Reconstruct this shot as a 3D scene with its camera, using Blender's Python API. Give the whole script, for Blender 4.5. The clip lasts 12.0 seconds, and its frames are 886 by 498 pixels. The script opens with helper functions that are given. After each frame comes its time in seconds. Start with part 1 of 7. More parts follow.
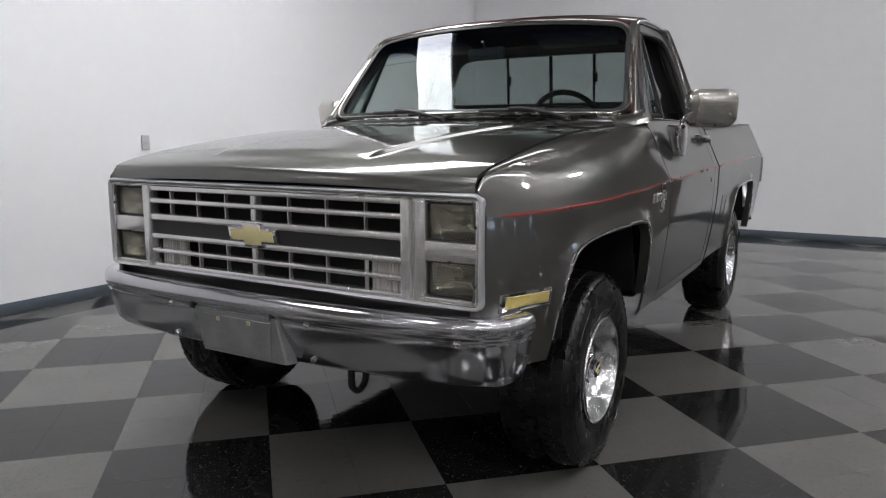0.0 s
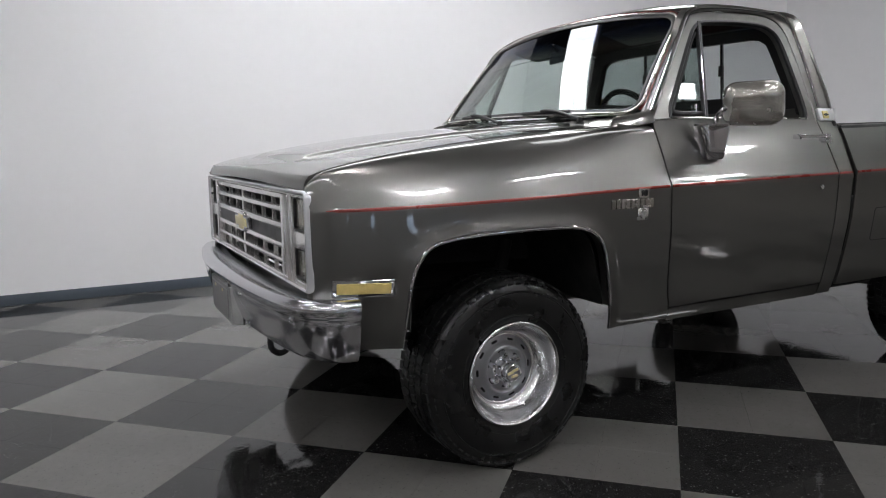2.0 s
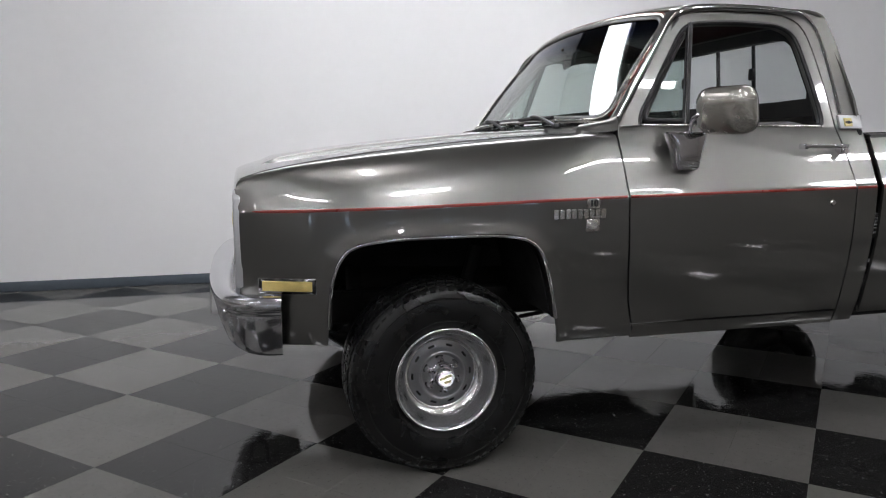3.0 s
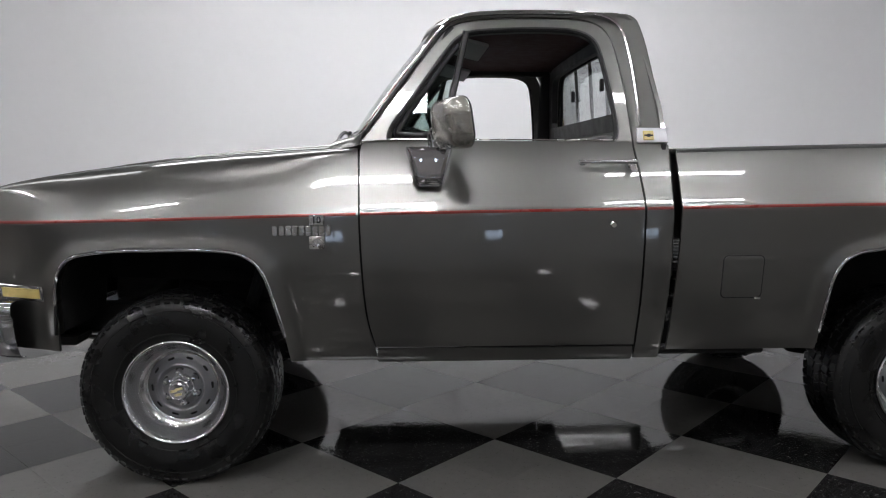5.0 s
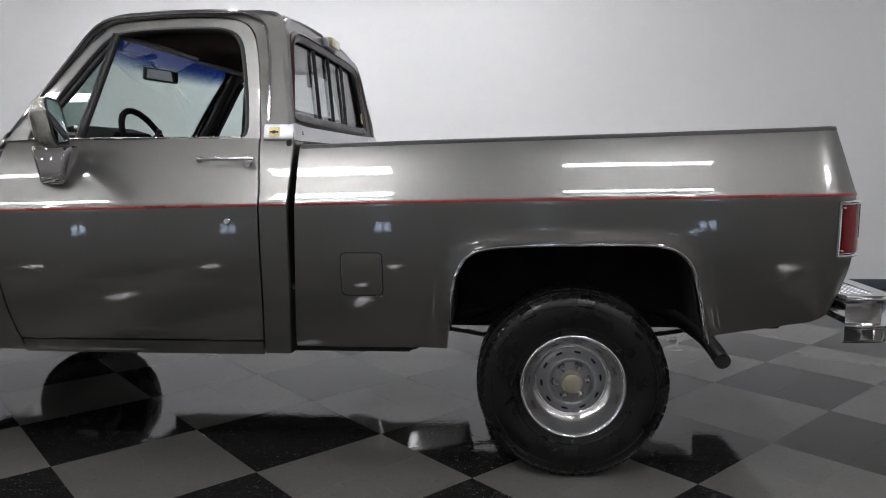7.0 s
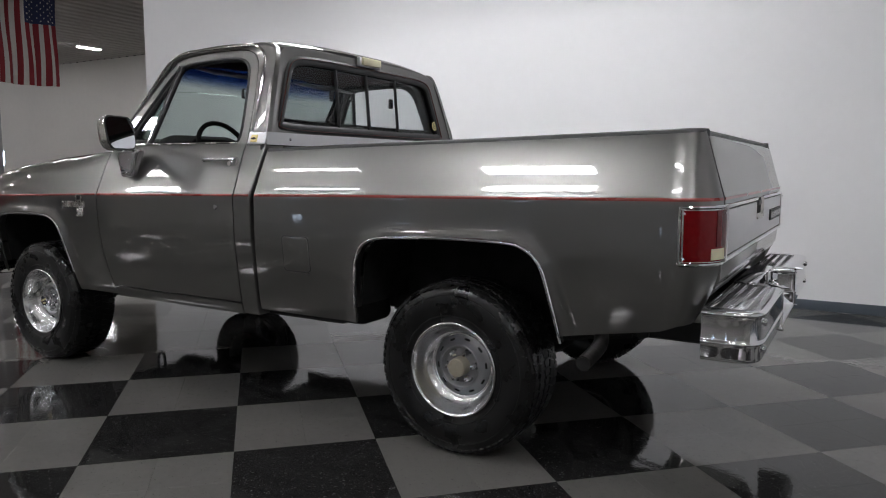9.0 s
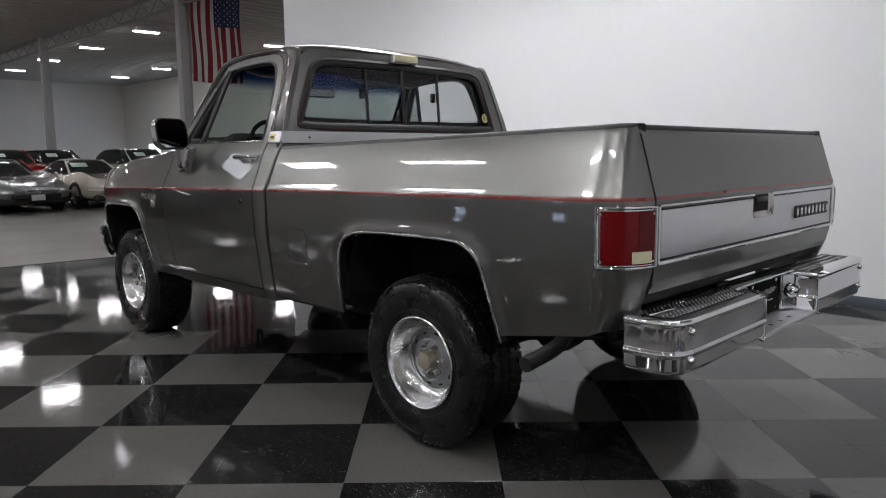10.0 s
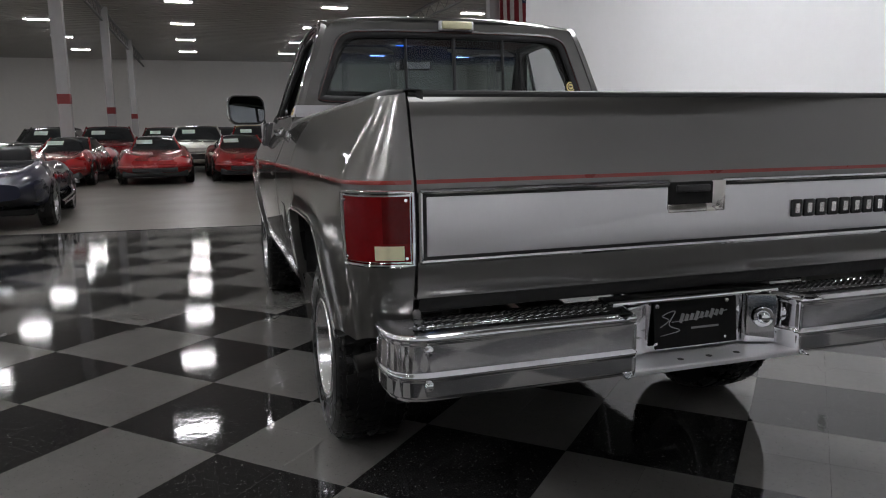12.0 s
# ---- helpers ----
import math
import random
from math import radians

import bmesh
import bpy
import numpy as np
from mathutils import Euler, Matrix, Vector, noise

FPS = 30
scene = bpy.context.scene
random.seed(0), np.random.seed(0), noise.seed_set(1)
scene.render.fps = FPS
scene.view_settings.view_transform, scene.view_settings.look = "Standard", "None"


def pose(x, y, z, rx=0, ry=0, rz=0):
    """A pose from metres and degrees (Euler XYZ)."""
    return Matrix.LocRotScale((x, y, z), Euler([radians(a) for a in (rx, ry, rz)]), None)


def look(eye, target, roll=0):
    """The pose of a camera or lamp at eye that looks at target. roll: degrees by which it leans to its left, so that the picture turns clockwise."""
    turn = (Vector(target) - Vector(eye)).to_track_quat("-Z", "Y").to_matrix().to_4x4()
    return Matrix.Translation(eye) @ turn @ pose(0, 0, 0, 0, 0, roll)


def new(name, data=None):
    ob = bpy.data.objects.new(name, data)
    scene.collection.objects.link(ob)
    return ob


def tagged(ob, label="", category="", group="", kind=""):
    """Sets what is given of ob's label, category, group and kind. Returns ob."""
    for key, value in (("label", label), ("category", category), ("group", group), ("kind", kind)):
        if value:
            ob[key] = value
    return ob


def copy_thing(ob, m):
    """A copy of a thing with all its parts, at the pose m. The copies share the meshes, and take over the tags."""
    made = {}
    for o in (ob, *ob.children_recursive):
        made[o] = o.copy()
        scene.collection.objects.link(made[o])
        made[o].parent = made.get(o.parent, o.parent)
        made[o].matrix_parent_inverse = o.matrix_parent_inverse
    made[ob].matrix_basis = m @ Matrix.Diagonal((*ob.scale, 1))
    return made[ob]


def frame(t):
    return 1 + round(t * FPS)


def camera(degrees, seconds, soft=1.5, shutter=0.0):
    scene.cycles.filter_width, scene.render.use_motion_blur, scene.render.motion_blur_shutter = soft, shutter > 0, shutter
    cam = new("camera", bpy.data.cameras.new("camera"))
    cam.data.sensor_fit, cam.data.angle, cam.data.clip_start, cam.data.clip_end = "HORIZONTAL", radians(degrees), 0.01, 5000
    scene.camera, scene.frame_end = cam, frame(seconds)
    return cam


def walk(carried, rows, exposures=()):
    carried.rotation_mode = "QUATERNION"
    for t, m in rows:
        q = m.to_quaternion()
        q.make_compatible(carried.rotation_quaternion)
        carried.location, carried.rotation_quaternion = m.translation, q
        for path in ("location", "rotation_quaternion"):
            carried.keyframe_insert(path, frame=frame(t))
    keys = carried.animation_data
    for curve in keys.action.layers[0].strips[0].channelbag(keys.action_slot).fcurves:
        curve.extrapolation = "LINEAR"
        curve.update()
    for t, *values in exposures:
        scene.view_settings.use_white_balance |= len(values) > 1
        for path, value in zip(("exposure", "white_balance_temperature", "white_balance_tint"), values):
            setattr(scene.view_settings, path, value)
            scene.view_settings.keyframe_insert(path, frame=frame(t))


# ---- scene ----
cam = camera(63.2, 12.0, soft=1.05)
PATH = [
    (0, (-2.6, -1.803, 1.258), (-0.894, -0.805, 0.95), 0.0),
    (0.5, (-2.4, -2.223, 1.256), (-0.861, -0.982, 0.952), -0.1),
    (1, (-2.153, -2.603, 1.253), (-0.803, -1.158, 0.954), -0.2),
    (1.5, (-1.841, -2.932, 1.258), (-0.695, -1.321, 0.956), -0.3),
    (2, (-1.479, -3.188, 1.252), (-0.549, -1.442, 0.958), -0.7),
    (2.5, (-1.098, -3.385, 1.252), (-0.39, -1.537, 0.964), -0.6),
    (2.7, (-0.95, -3.45, 1.261), (-0.316, -1.576, 0.97), -0.3),
    (4.3, (0.29, -3.672, 1.236), (0.507, -1.7, 0.99), 0.2),
    (4.5, (0.447, -3.677, 1.24), (0.647, -1.702, 0.994), 0.2),
    (5, (0.88, -3.718, 1.243), (0.986, -1.734, 1.013), 0.1),
    (5.5, (1.316, -3.741, 1.249), (1.367, -1.756, 1.007), -0.1),
    (6, (1.773, -3.749, 1.248), (1.765, -1.764, 1.001), -0.2),
    (6.5, (2.231, -3.737, 1.259), (2.141, -1.755, 1.007), -0.3),
    (7, (2.698, -3.712, 1.248), (2.543, -1.734, 1.003), -0.4),
    (7.2, (2.878, -3.709, 1.25), (2.716, -1.731, 1.003), -0.3),
    (8.8, (4.309, -3.57, 1.252), (3.359, -1.827, 1.006), -0.2),
    (9, (4.453, -3.552, 1.222), (3.443, -1.841, 0.997), 0.2),
    (9.5, (4.842, -3.334, 1.257), (3.629, -1.764, 1.004), -0.1),
    (10, (5.185, -3.042, 1.271), (3.787, -1.636, 1.006), -0.5),
    (10.5, (5.459, -2.684, 1.266), (3.897, -1.468, 0.989), -0.6),
    (11, (5.654, -2.278, 1.267), (3.961, -1.255, 0.971), -0.5),
    (11.5, (5.781, -1.849, 1.263), (3.979, -1.04, 0.946), -0.6),
    (12, (5.857, -1.405, 1.251), (3.981, -0.793, 0.926), -0.7),
]
walk(cam, [(t, look(eye, target, roll)) for t, eye, target, roll in PATH],
     exposures=((0, 0.04), (7, 0.04), (9, -0.04), (12, -0.05)))

# ---------- light of the hall ----------
world = bpy.data.worlds.new("hall_world")
scene.world = world
world.use_nodes = True
world.node_tree.nodes["Background"].inputs[0].default_value = (0.55, 0.62, 0.75, 1)
world.node_tree.nodes["Background"].inputs[1].default_value = 0.05
HALL_LAMP = 50.0        # strength of the ceiling fixtures
STAGE_LAMP = 12.5       # strength of the strips over the stage
NEAR_LAMP = 66.0       # strength of the strips over the open side
WINDOW_GLOW = 11.0


# ---------- materials ----------
def node_mat(name):
    m = bpy.data.materials.new(name)
    m.use_nodes = True
    return m, m.node_tree, m.node_tree.nodes["Principled BSDF"]


def mat(name, color, rough=0.5, metal=0.0, var=0.12, scale=8.0, bump=0.0, bump_scale=60.0, coat=0.0, coat_rough=0.03,
        rough_var=0.08, spec=0.5, piece=0.0):
    """A surface with two scales of colour and gloss variation and fine relief; piece: shift from piece to piece."""
    m, nt, p = node_mat(name)
    N, L = nt.nodes, nt.links
    tc = N.new("ShaderNodeTexCoord")
    big = N.new("ShaderNodeTexNoise")
    big.inputs["Scale"].default_value = scale
    big.inputs["Detail"].default_value = 4
    fine = N.new("ShaderNodeTexNoise")
    fine.inputs["Scale"].default_value = scale * 14
    fine.inputs["Detail"].default_value = 3
    L.new(tc.outputs["Object"], big.inputs["Vector"])
    L.new(tc.outputs["Object"], fine.inputs["Vector"])
    add = N.new("ShaderNodeMath")
    add.operation = "MULTIPLY_ADD"
    L.new(fine.outputs["Fac"], add.inputs[0])
    add.inputs[1].default_value = 0.45
    L.new(big.outputs["Fac"], add.inputs[2])
    val = add.outputs[0]
    if piece:
        info = N.new("ShaderNodeObjectInfo")
        sh = N.new("ShaderNodeMath")
        sh.operation = "MULTIPLY_ADD"
        L.new(info.outputs["Random"], sh.inputs[0])
        sh.inputs[1].default_value = piece
        L.new(val, sh.inputs[2])
        val = sh.outputs[0]
    ramp = N.new("ShaderNodeMapRange")
    ramp.inputs["From Min"].default_value = 0.35
    ramp.inputs["From Max"].default_value = 1.1
    ramp.inputs["To Min"].default_value = 1 - var
    ramp.inputs["To Max"].default_value = 1 + var
    L.new(val, ramp.inputs["Value"])
    mul = N.new("ShaderNodeVectorMath")
    mul.operation = "SCALE"
    mul.inputs[0].default_value = color[:3]
    L.new(ramp.outputs["Result"], mul.inputs["Scale"])
    L.new(mul.outputs["Vector"], p.inputs["Base Color"])
    rr = N.new("ShaderNodeMapRange")
    rr.inputs["From Min"].default_value = 0.3
    rr.inputs["From Max"].default_value = 0.75
    rr.inputs["To Min"].default_value = max(0.0, rough * (1 - rough_var * 2))
    rr.inputs["To Max"].default_value = min(1.0, rough * (1 + rough_var * 2))
    L.new(big.outputs["Fac"], rr.inputs["Value"])
    L.new(rr.outputs["Result"], p.inputs["Roughness"])
    p.inputs["Metallic"].default_value = metal
    p.inputs["Specular IOR Level"].default_value = spec
    p.inputs["Coat Weight"].default_value = coat
    p.inputs["Coat Roughness"].default_value = coat_rough
    if bump:
        nz = N.new("ShaderNodeTexNoise")
        nz.inputs["Scale"].default_value = bump_scale
        nz.inputs["Detail"].default_value = 5
        L.new(tc.outputs["Object"], nz.inputs["Vector"])
        b = N.new("ShaderNodeBump")
        b.inputs["Strength"].default_value = bump
        b.inputs["Distance"].default_value = 0.01
        L.new(nz.outputs["Fac"], b.inputs["Height"])
        L.new(b.outputs["Normal"], p.inputs["Normal"])
    return m


def glow(name, color, strength):
    m, nt, p = node_mat(name)
    p.inputs["Base Color"].default_value = (0.8, 0.8, 0.8, 1)
    p.inputs["Emission Color"].default_value = (*color, 1)
    p.inputs["Emission Strength"].default_value = strength
    return m


def glass(name, color, rough=0.0, gloss=0.035, band=None):
    """Thin sheet glass: tinted see-through with a fresnel gloss. band: (z0, z1, colour) of a tint that deepens upwards."""
    m = bpy.data.materials.new(name)
    m.use_nodes = True
    nt = m.node_tree
    N, L = nt.nodes, nt.links
    N.remove(N["Principled BSDF"])
    tr = N.new("ShaderNodeBsdfTransparent")
    tr.inputs[0].default_value = (*color, 1)
    gl = N.new("ShaderNodeBsdfGlossy")
    gl.inputs["Roughness"].default_value = rough
    lw = N.new("ShaderNodeLayerWeight")
    pw = N.new("ShaderNodeMath")
    pw.operation = "POWER"
    L.new(lw.outputs["Facing"], pw.inputs[0])
    pw.inputs[1].default_value = 5
    fr = N.new("ShaderNodeMath")
    fr.operation = "MULTIPLY_ADD"
    L.new(pw.outputs[0], fr.inputs[0])
    fr.inputs[1].default_value = 0.9
    fr.inputs[2].default_value = gloss
    if band:
        geo = N.new("ShaderNodeNewGeometry")
        sep = N.new("ShaderNodeSeparateXYZ")
        L.new(geo.outputs["Position"], sep.inputs[0])
        mr = N.new("ShaderNodeMapRange")
        mr.interpolation_type = "SMOOTHSTEP"
        mr.inputs["From Min"].default_value, mr.inputs["From Max"].default_value = band[0], band[1]
        L.new(sep.outputs["Z"], mr.inputs["Value"])
        tint = N.new("ShaderNodeMix")
        tint.data_type = "RGBA"
        L.new(mr.outputs["Result"], tint.inputs["Factor"])
        tint.inputs["A"].default_value, tint.inputs["B"].default_value = (*color, 1), (*band[2], 1)
        L.new(tint.outputs["Result"], tr.inputs[0])
    mx = N.new("ShaderNodeMixShader")
    L.new(fr.outputs[0], mx.inputs[0])
    L.new(tr.outputs[0], mx.inputs[1])
    L.new(gl.outputs[0], mx.inputs[2])
    L.new(mx.outputs[0], N["Material Output"].inputs[0])
    return m


def paint_mat(name, color, metal=0.55, rough=0.4):
    """Metallic car paint under a clear coat with slight orange peel."""
    m = mat(name, color, rough, metal, var=0.05, scale=3.0, coat=1.0, coat_rough=0.02, rough_var=0.05)
    nt = m.node_tree
    N, L = nt.nodes, nt.links
    p = N["Principled BSDF"]
    for key in ("Roughness", "Base Color"):
        for ln in list(p.inputs[key].links):
            L.remove(ln)
    p.inputs["Roughness"].default_value = rough
    soft_ = N.new("ShaderNodeTexNoise")
    soft_.inputs["Scale"].default_value = 1.7
    soft_.inputs["Detail"].default_value = 1
    L.new(N["Texture Coordinate"].outputs["Object"], soft_.inputs["Vector"])
    mr = N.new("ShaderNodeMapRange")
    mr.clamp = False
    mr.inputs["To Min"].default_value = 0.90
    mr.inputs["To Max"].default_value = 1.10
    L.new(soft_.outputs["Fac"], mr.inputs["Value"])
    sc = N.new("ShaderNodeVectorMath")
    sc.operation = "SCALE"
    sc.inputs[0].default_value = color
    L.new(mr.outputs["Result"], sc.inputs["Scale"])
    L.new(sc.outputs["Vector"], p.inputs["Base Color"])
    p.inputs["Specular Tint"].default_value = (0.30, 0.30, 0.29, 1)
    tc = N.new("ShaderNodeTexCoord")
    wave = N.new("ShaderNodeTexNoise")
    wave.inputs["Scale"].default_value = 3.2
    wave.inputs["Detail"].default_value = 1
    L.new(tc.outputs["Object"], wave.inputs["Vector"])
    b2 = N.new("ShaderNodeBump")
    b2.inputs["Strength"].default_value = 0.045
    b2.inputs["Distance"].default_value = 0.004
    L.new(wave.outputs["Fac"], b2.inputs["Height"])
    L.new(b2.outputs["Normal"], p.inputs["Coat Normal"])
    p.inputs["Coat IOR"].default_value = 1.62
    return m


def tile_mat(name, color, speck, rough, share):
    """Polished vinyl tile: chips of another tone, faint stains, and a slightly uneven gloss."""
    m = mat(name, color, rough, 0, var=0.16, scale=2.2, piece=0.35, rough_var=0.18, spec=0.28)
    nt = m.node_tree
    N, L = nt.nodes, nt.links
    p = N["Principled BSDF"]
    src = p.inputs["Base Color"].links[0].from_socket
    geo = N.new("ShaderNodeNewGeometry")
    v = N.new("ShaderNodeTexVoronoi")
    v.inputs["Scale"].default_value = 85
    L.new(geo.outputs["Position"], v.inputs["Vector"])
    n = N.new("ShaderNodeTexNoise")
    n.inputs["Scale"].default_value = 45
    n.inputs["Detail"].default_value = 4
    L.new(geo.outputs["Position"], n.inputs["Vector"])
    sub = N.new("ShaderNodeMath")
    sub.operation = "MULTIPLY_ADD"
    L.new(n.outputs["Fac"], sub.inputs[0])
    sub.inputs[1].default_value = -0.9
    L.new(v.outputs["Distance"], sub.inputs[2])
    mr = N.new("ShaderNodeMapRange")
    mr.inputs["From Min"].default_value = -0.27
    mr.inputs["From Max"].default_value = -0.40
    mr.inputs["To Min"].default_value = 0.0
    mr.inputs["To Max"].default_value = share
    L.new(sub.outputs[0], mr.inputs["Value"])
    mx = N.new("ShaderNodeMix")
    mx.data_type = "RGBA"
    L.new(mr.outputs["Result"], mx.inputs["Factor"])
    L.new(src, mx.inputs["A"])
    mx.inputs["B"].default_value = (*speck, 1)
    L.new(mx.outputs["Result"], p.inputs["Base Color"])
    w = N.new("ShaderNodeTexNoise")
    w.inputs["Scale"].default_value = 7.0
    w.inputs["Detail"].default_value = 2
    L.new(geo.outputs["Position"], w.inputs["Vector"])
    b = N.new("ShaderNodeBump")
    b.inputs["Strength"].default_value = 0.06
    b.inputs["Distance"].default_value = 0.004
    L.new(w.outputs["Fac"], b.inputs["Height"])
    fine = N.new("ShaderNodeTexNoise")
    fine.inputs["Scale"].default_value = 30.0
    fine.inputs["Detail"].default_value = 4
    L.new(geo.outputs["Position"], fine.inputs["Vector"])
    b3 = N.new("ShaderNodeBump")
    b3.inputs["Strength"].default_value = 0.10
    b3.inputs["Distance"].default_value = 0.0025
    L.new(fine.outputs["Fac"], b3.inputs["Height"])
    L.new(b.outputs["Normal"], b3.inputs["Normal"])
    L.new(b3.outputs["Normal"], p.inputs["Normal"])
    # dull scuffs in the polish
    sc = N.new("ShaderNodeTexNoise")
    sc.inputs["Scale"].default_value = 3.5
    sc.inputs["Detail"].default_value = 8
    sc.inputs["Roughness"].default_value = 0.75
    L.new(geo.outputs["Position"], sc.inputs["Vector"])
    sr = N.new("ShaderNodeMapRange")
    sr.inputs["From Min"].default_value = 0.52
    sr.inputs["From Max"].default_value = 0.70
    sr.inputs["To Min"].default_value = rough
    sr.inputs["To Max"].default_value = rough * 2.4
    L.new(sc.outputs["Fac"], sr.inputs["Value"])
    L.new(sr.outputs["Result"], p.inputs["Roughness"])
    return m


PAINT = paint_mat("grey_metallic_paint", (0.188, 0.185, 0.176), 0.94, 0.30)
CHROME = mat("chrome", (0.78, 0.78, 0.80), 0.07, 1.0, var=0.04, scale=5, rough_var=0.3)
SATIN_CHROME = mat("dull_chrome", (0.60, 0.58, 0.55), 0.24, 1.0, var=0.05, scale=8, rough_var=0.25)
DARK_CHROME = mat("aged_chrome", (0.62, 0.61, 0.63), 0.09, 1.0, var=0.08, scale=8, rough_var=0.3)
MIRROR_SHELL = mat("satin_mirror_shell", (0.56, 0.54, 0.50), 0.26, 0.9, var=0.04, scale=8, rough_var=0.1, coat=0.6)
SATIN = mat("satin_silver_plastic", (0.80, 0.79, 0.78), 0.24, 0.80, var=0.03, scale=5, rough_var=0.04)
BRUSHED = mat("brushed_aluminium", (0.76, 0.76, 0.78), 0.40, 0.85, var=0.03, scale=4, rough_var=0.05)
BLACKTRIM = mat("black_trim", (0.018, 0.018, 0.019), 0.42, 0, var=0.2, scale=15, bump=0.05)
RUBBER = mat("tyre_rubber", (0.0055, 0.0055, 0.0055), 0.36, 0, var=0.25, scale=9, bump=0.08, bump_scale=40, rough_var=0.3, spec=0.4)
UNDER = mat("underbody_black", (0.012, 0.012, 0.012), 0.75, 0, var=0.4, scale=7, bump=0.3, bump_scale=40)
RUSTY = mat("worn_dark_metal", (0.022, 0.020, 0.018), 0.6, 0.4, var=0.4, scale=10, bump=0.2, bump_scale=50)
SILVER = mat("wheel_silver", (0.36, 0.36, 0.37), 0.36, 0.92, var=0.06, scale=14)
HUB_DULL = mat("dull_hub_metal", (0.40, 0.37, 0.29), 0.5, 0.5, var=0.15, scale=40)
POLISHED = mat("polished_rim", (0.80, 0.80, 0.81), 0.20, 1.0, var=0.04, scale=12, rough_var=0.04)
RED_PIN = mat("red_pinstripe", (0.24, 0.028, 0.022), 0.3, 0, var=0.1, scale=6, coat=0.8)
RED_LENS = mat("red_lens", (0.155, 0.003, 0.005), 0.15, 0, var=0.18, scale=25, spec=0.3)
DARK_LENS = mat("dark_red_lens", (0.10, 0.003, 0.004), 0.15, 0, var=0.15, scale=25, spec=0.3)
DARK_PIN = mat("dark_red_line", (0.10, 0.018, 0.014), 0.4, 0, var=0.1, scale=6)
DASH = mat("matt_dash_vinyl", (0.012, 0.012, 0.012), 0.95, 0, var=0.2, scale=14, bump=0.1, bump_scale=150, spec=0.08)
CLEAR_LENS = mat("clear_ribbed_lens", (0.54, 0.53, 0.50), 0.2, 0, var=0.12, scale=30, bump=0.3, bump_scale=120, coat=1)
AMBER = mat("amber_lens", (0.70, 0.55, 0.20), 0.25, 0, var=0.2, scale=30, bump=0.15, bump_scale=100, coat=1)
CREAM = mat("yellowed_plastic", (0.68, 0.64, 0.42), 0.35, 0, var=0.1, scale=20, coat=0.4)
GOLD = mat("gold_emblem", (0.70, 0.62, 0.32), 0.35, 0.2, var=0.08, scale=30)
YELLOW = mat("yellow_print", (0.74, 0.62, 0.26), 0.4, 0, var=0.05)
MIRROR_GLASS = mat("mirror_glass", (0.55, 0.57, 0.6), 0.01, 1.0, var=0.02)
REFLECTOR = mat("lamp_reflector", (0.58, 0.58, 0.55), 0.22, 1.0, var=0.15, scale=30, bump=0.06, bump_scale=25)
# near-black that paints in the shade inside openings
SHADE_BLACK = mat("painted_shade_black", (0.004, 0.004, 0.004), 0.9, 0, var=0.3, scale=10)
HEADLINER = mat("dark_red_headliner", (0.055, 0.016, 0.014), 0.9, 0, var=0.15, scale=20, bump=0.15, bump_scale=200)
CABIN = mat("dark_cabin_vinyl", (0.020, 0.019, 0.019), 0.55, 0, var=0.2, scale=14, bump=0.15, bump_scale=150)
SEATCLOTH = mat("grey_seat_cloth", (0.16, 0.15, 0.15), 0.9, 0, var=0.15, scale=18, bump=0.3, bump_scale=220)
GLASS = glass("window_glass", (0.76, 0.82, 0.80))
GLASS_REAR = glass("rear_glass", (0.76, 0.78, 0.78))
GLASS_SCREEN = glass("windscreen_glass", (0.76, 0.82, 0.80), gloss=0.052)
GLASS_BAND = glass("blue_shade_band", (0.76, 0.82, 0.80), gloss=0.052, band=(1.685, 1.785, (0.045, 0.125, 0.34)))
LAMP_GLASS = glass("lamp_glass", (0.93, 0.92, 0.88), 0.06)
BUMPER = mat("bumper_chrome", (0.58, 0.58, 0.61), 0.16, 1.0, var=0.05, scale=5, rough_var=0.12)
PLATE = mat("bare_plate_metal", (0.34, 0.34, 0.34), 0.36, 0.7, var=0.25, scale=9, bump=0.05)

WALL = mat("white_wall_paint", (0.80, 0.80, 0.812), 0.7, 0, var=0.03, scale=0.8, bump=0.06, bump_scale=70)
COLUMN = mat("column_paint", (0.40, 0.40, 0.40), 0.6, 0, var=0.06, scale=2)
HALL_WALL = mat("grey_hall_wall", (0.74, 0.725, 0.70), 0.8, 0, var=0.06, scale=0.3, bump=0.05, bump_scale=30)
SKIRT = mat("blue_grey_skirting", (0.075, 0.092, 0.112), 0.45, 0, var=0.12, scale=4)
CONCRETE = mat("sealed_concrete", (0.150, 0.142, 0.124), 0.36, 0, var=0.14, scale=0.7, bump=0.02, bump_scale=20)
CEILING = mat("grey_deck", (0.46, 0.45, 0.43), 0.8, 0, var=0.1, scale=0.6)
STEEL_WHITE = mat("white_steel", (0.66, 0.66, 0.67), 0.5, 0, var=0.05, scale=3)
RED_PAINT = mat("red_band_paint", (0.20, 0.02, 0.02), 0.5, 0, var=0.1)
GIRDER = mat("grey_girder", (0.26, 0.26, 0.26), 0.7, 0, var=0.08)
TUBE = glow("fluorescent_tube", (1.0, 0.975, 1.0), HALL_LAMP)
NEAR_TUBE = glow("near_strip_tube", (0.965, 0.975, 1.0), NEAR_LAMP)
STRIP = glow("stage_strip_tube", (0.965, 0.972, 1.0), STAGE_LAMP)
# weaker glow for the added fill strips
STRIP_FILL = glow("stage_strip_fill", (0.965, 0.972, 1.0), STAGE_LAMP * 0.36)
DAYLIGHT = glow("daylight_window", (0.62, 0.78, 1.0), WINDOW_GLOW)
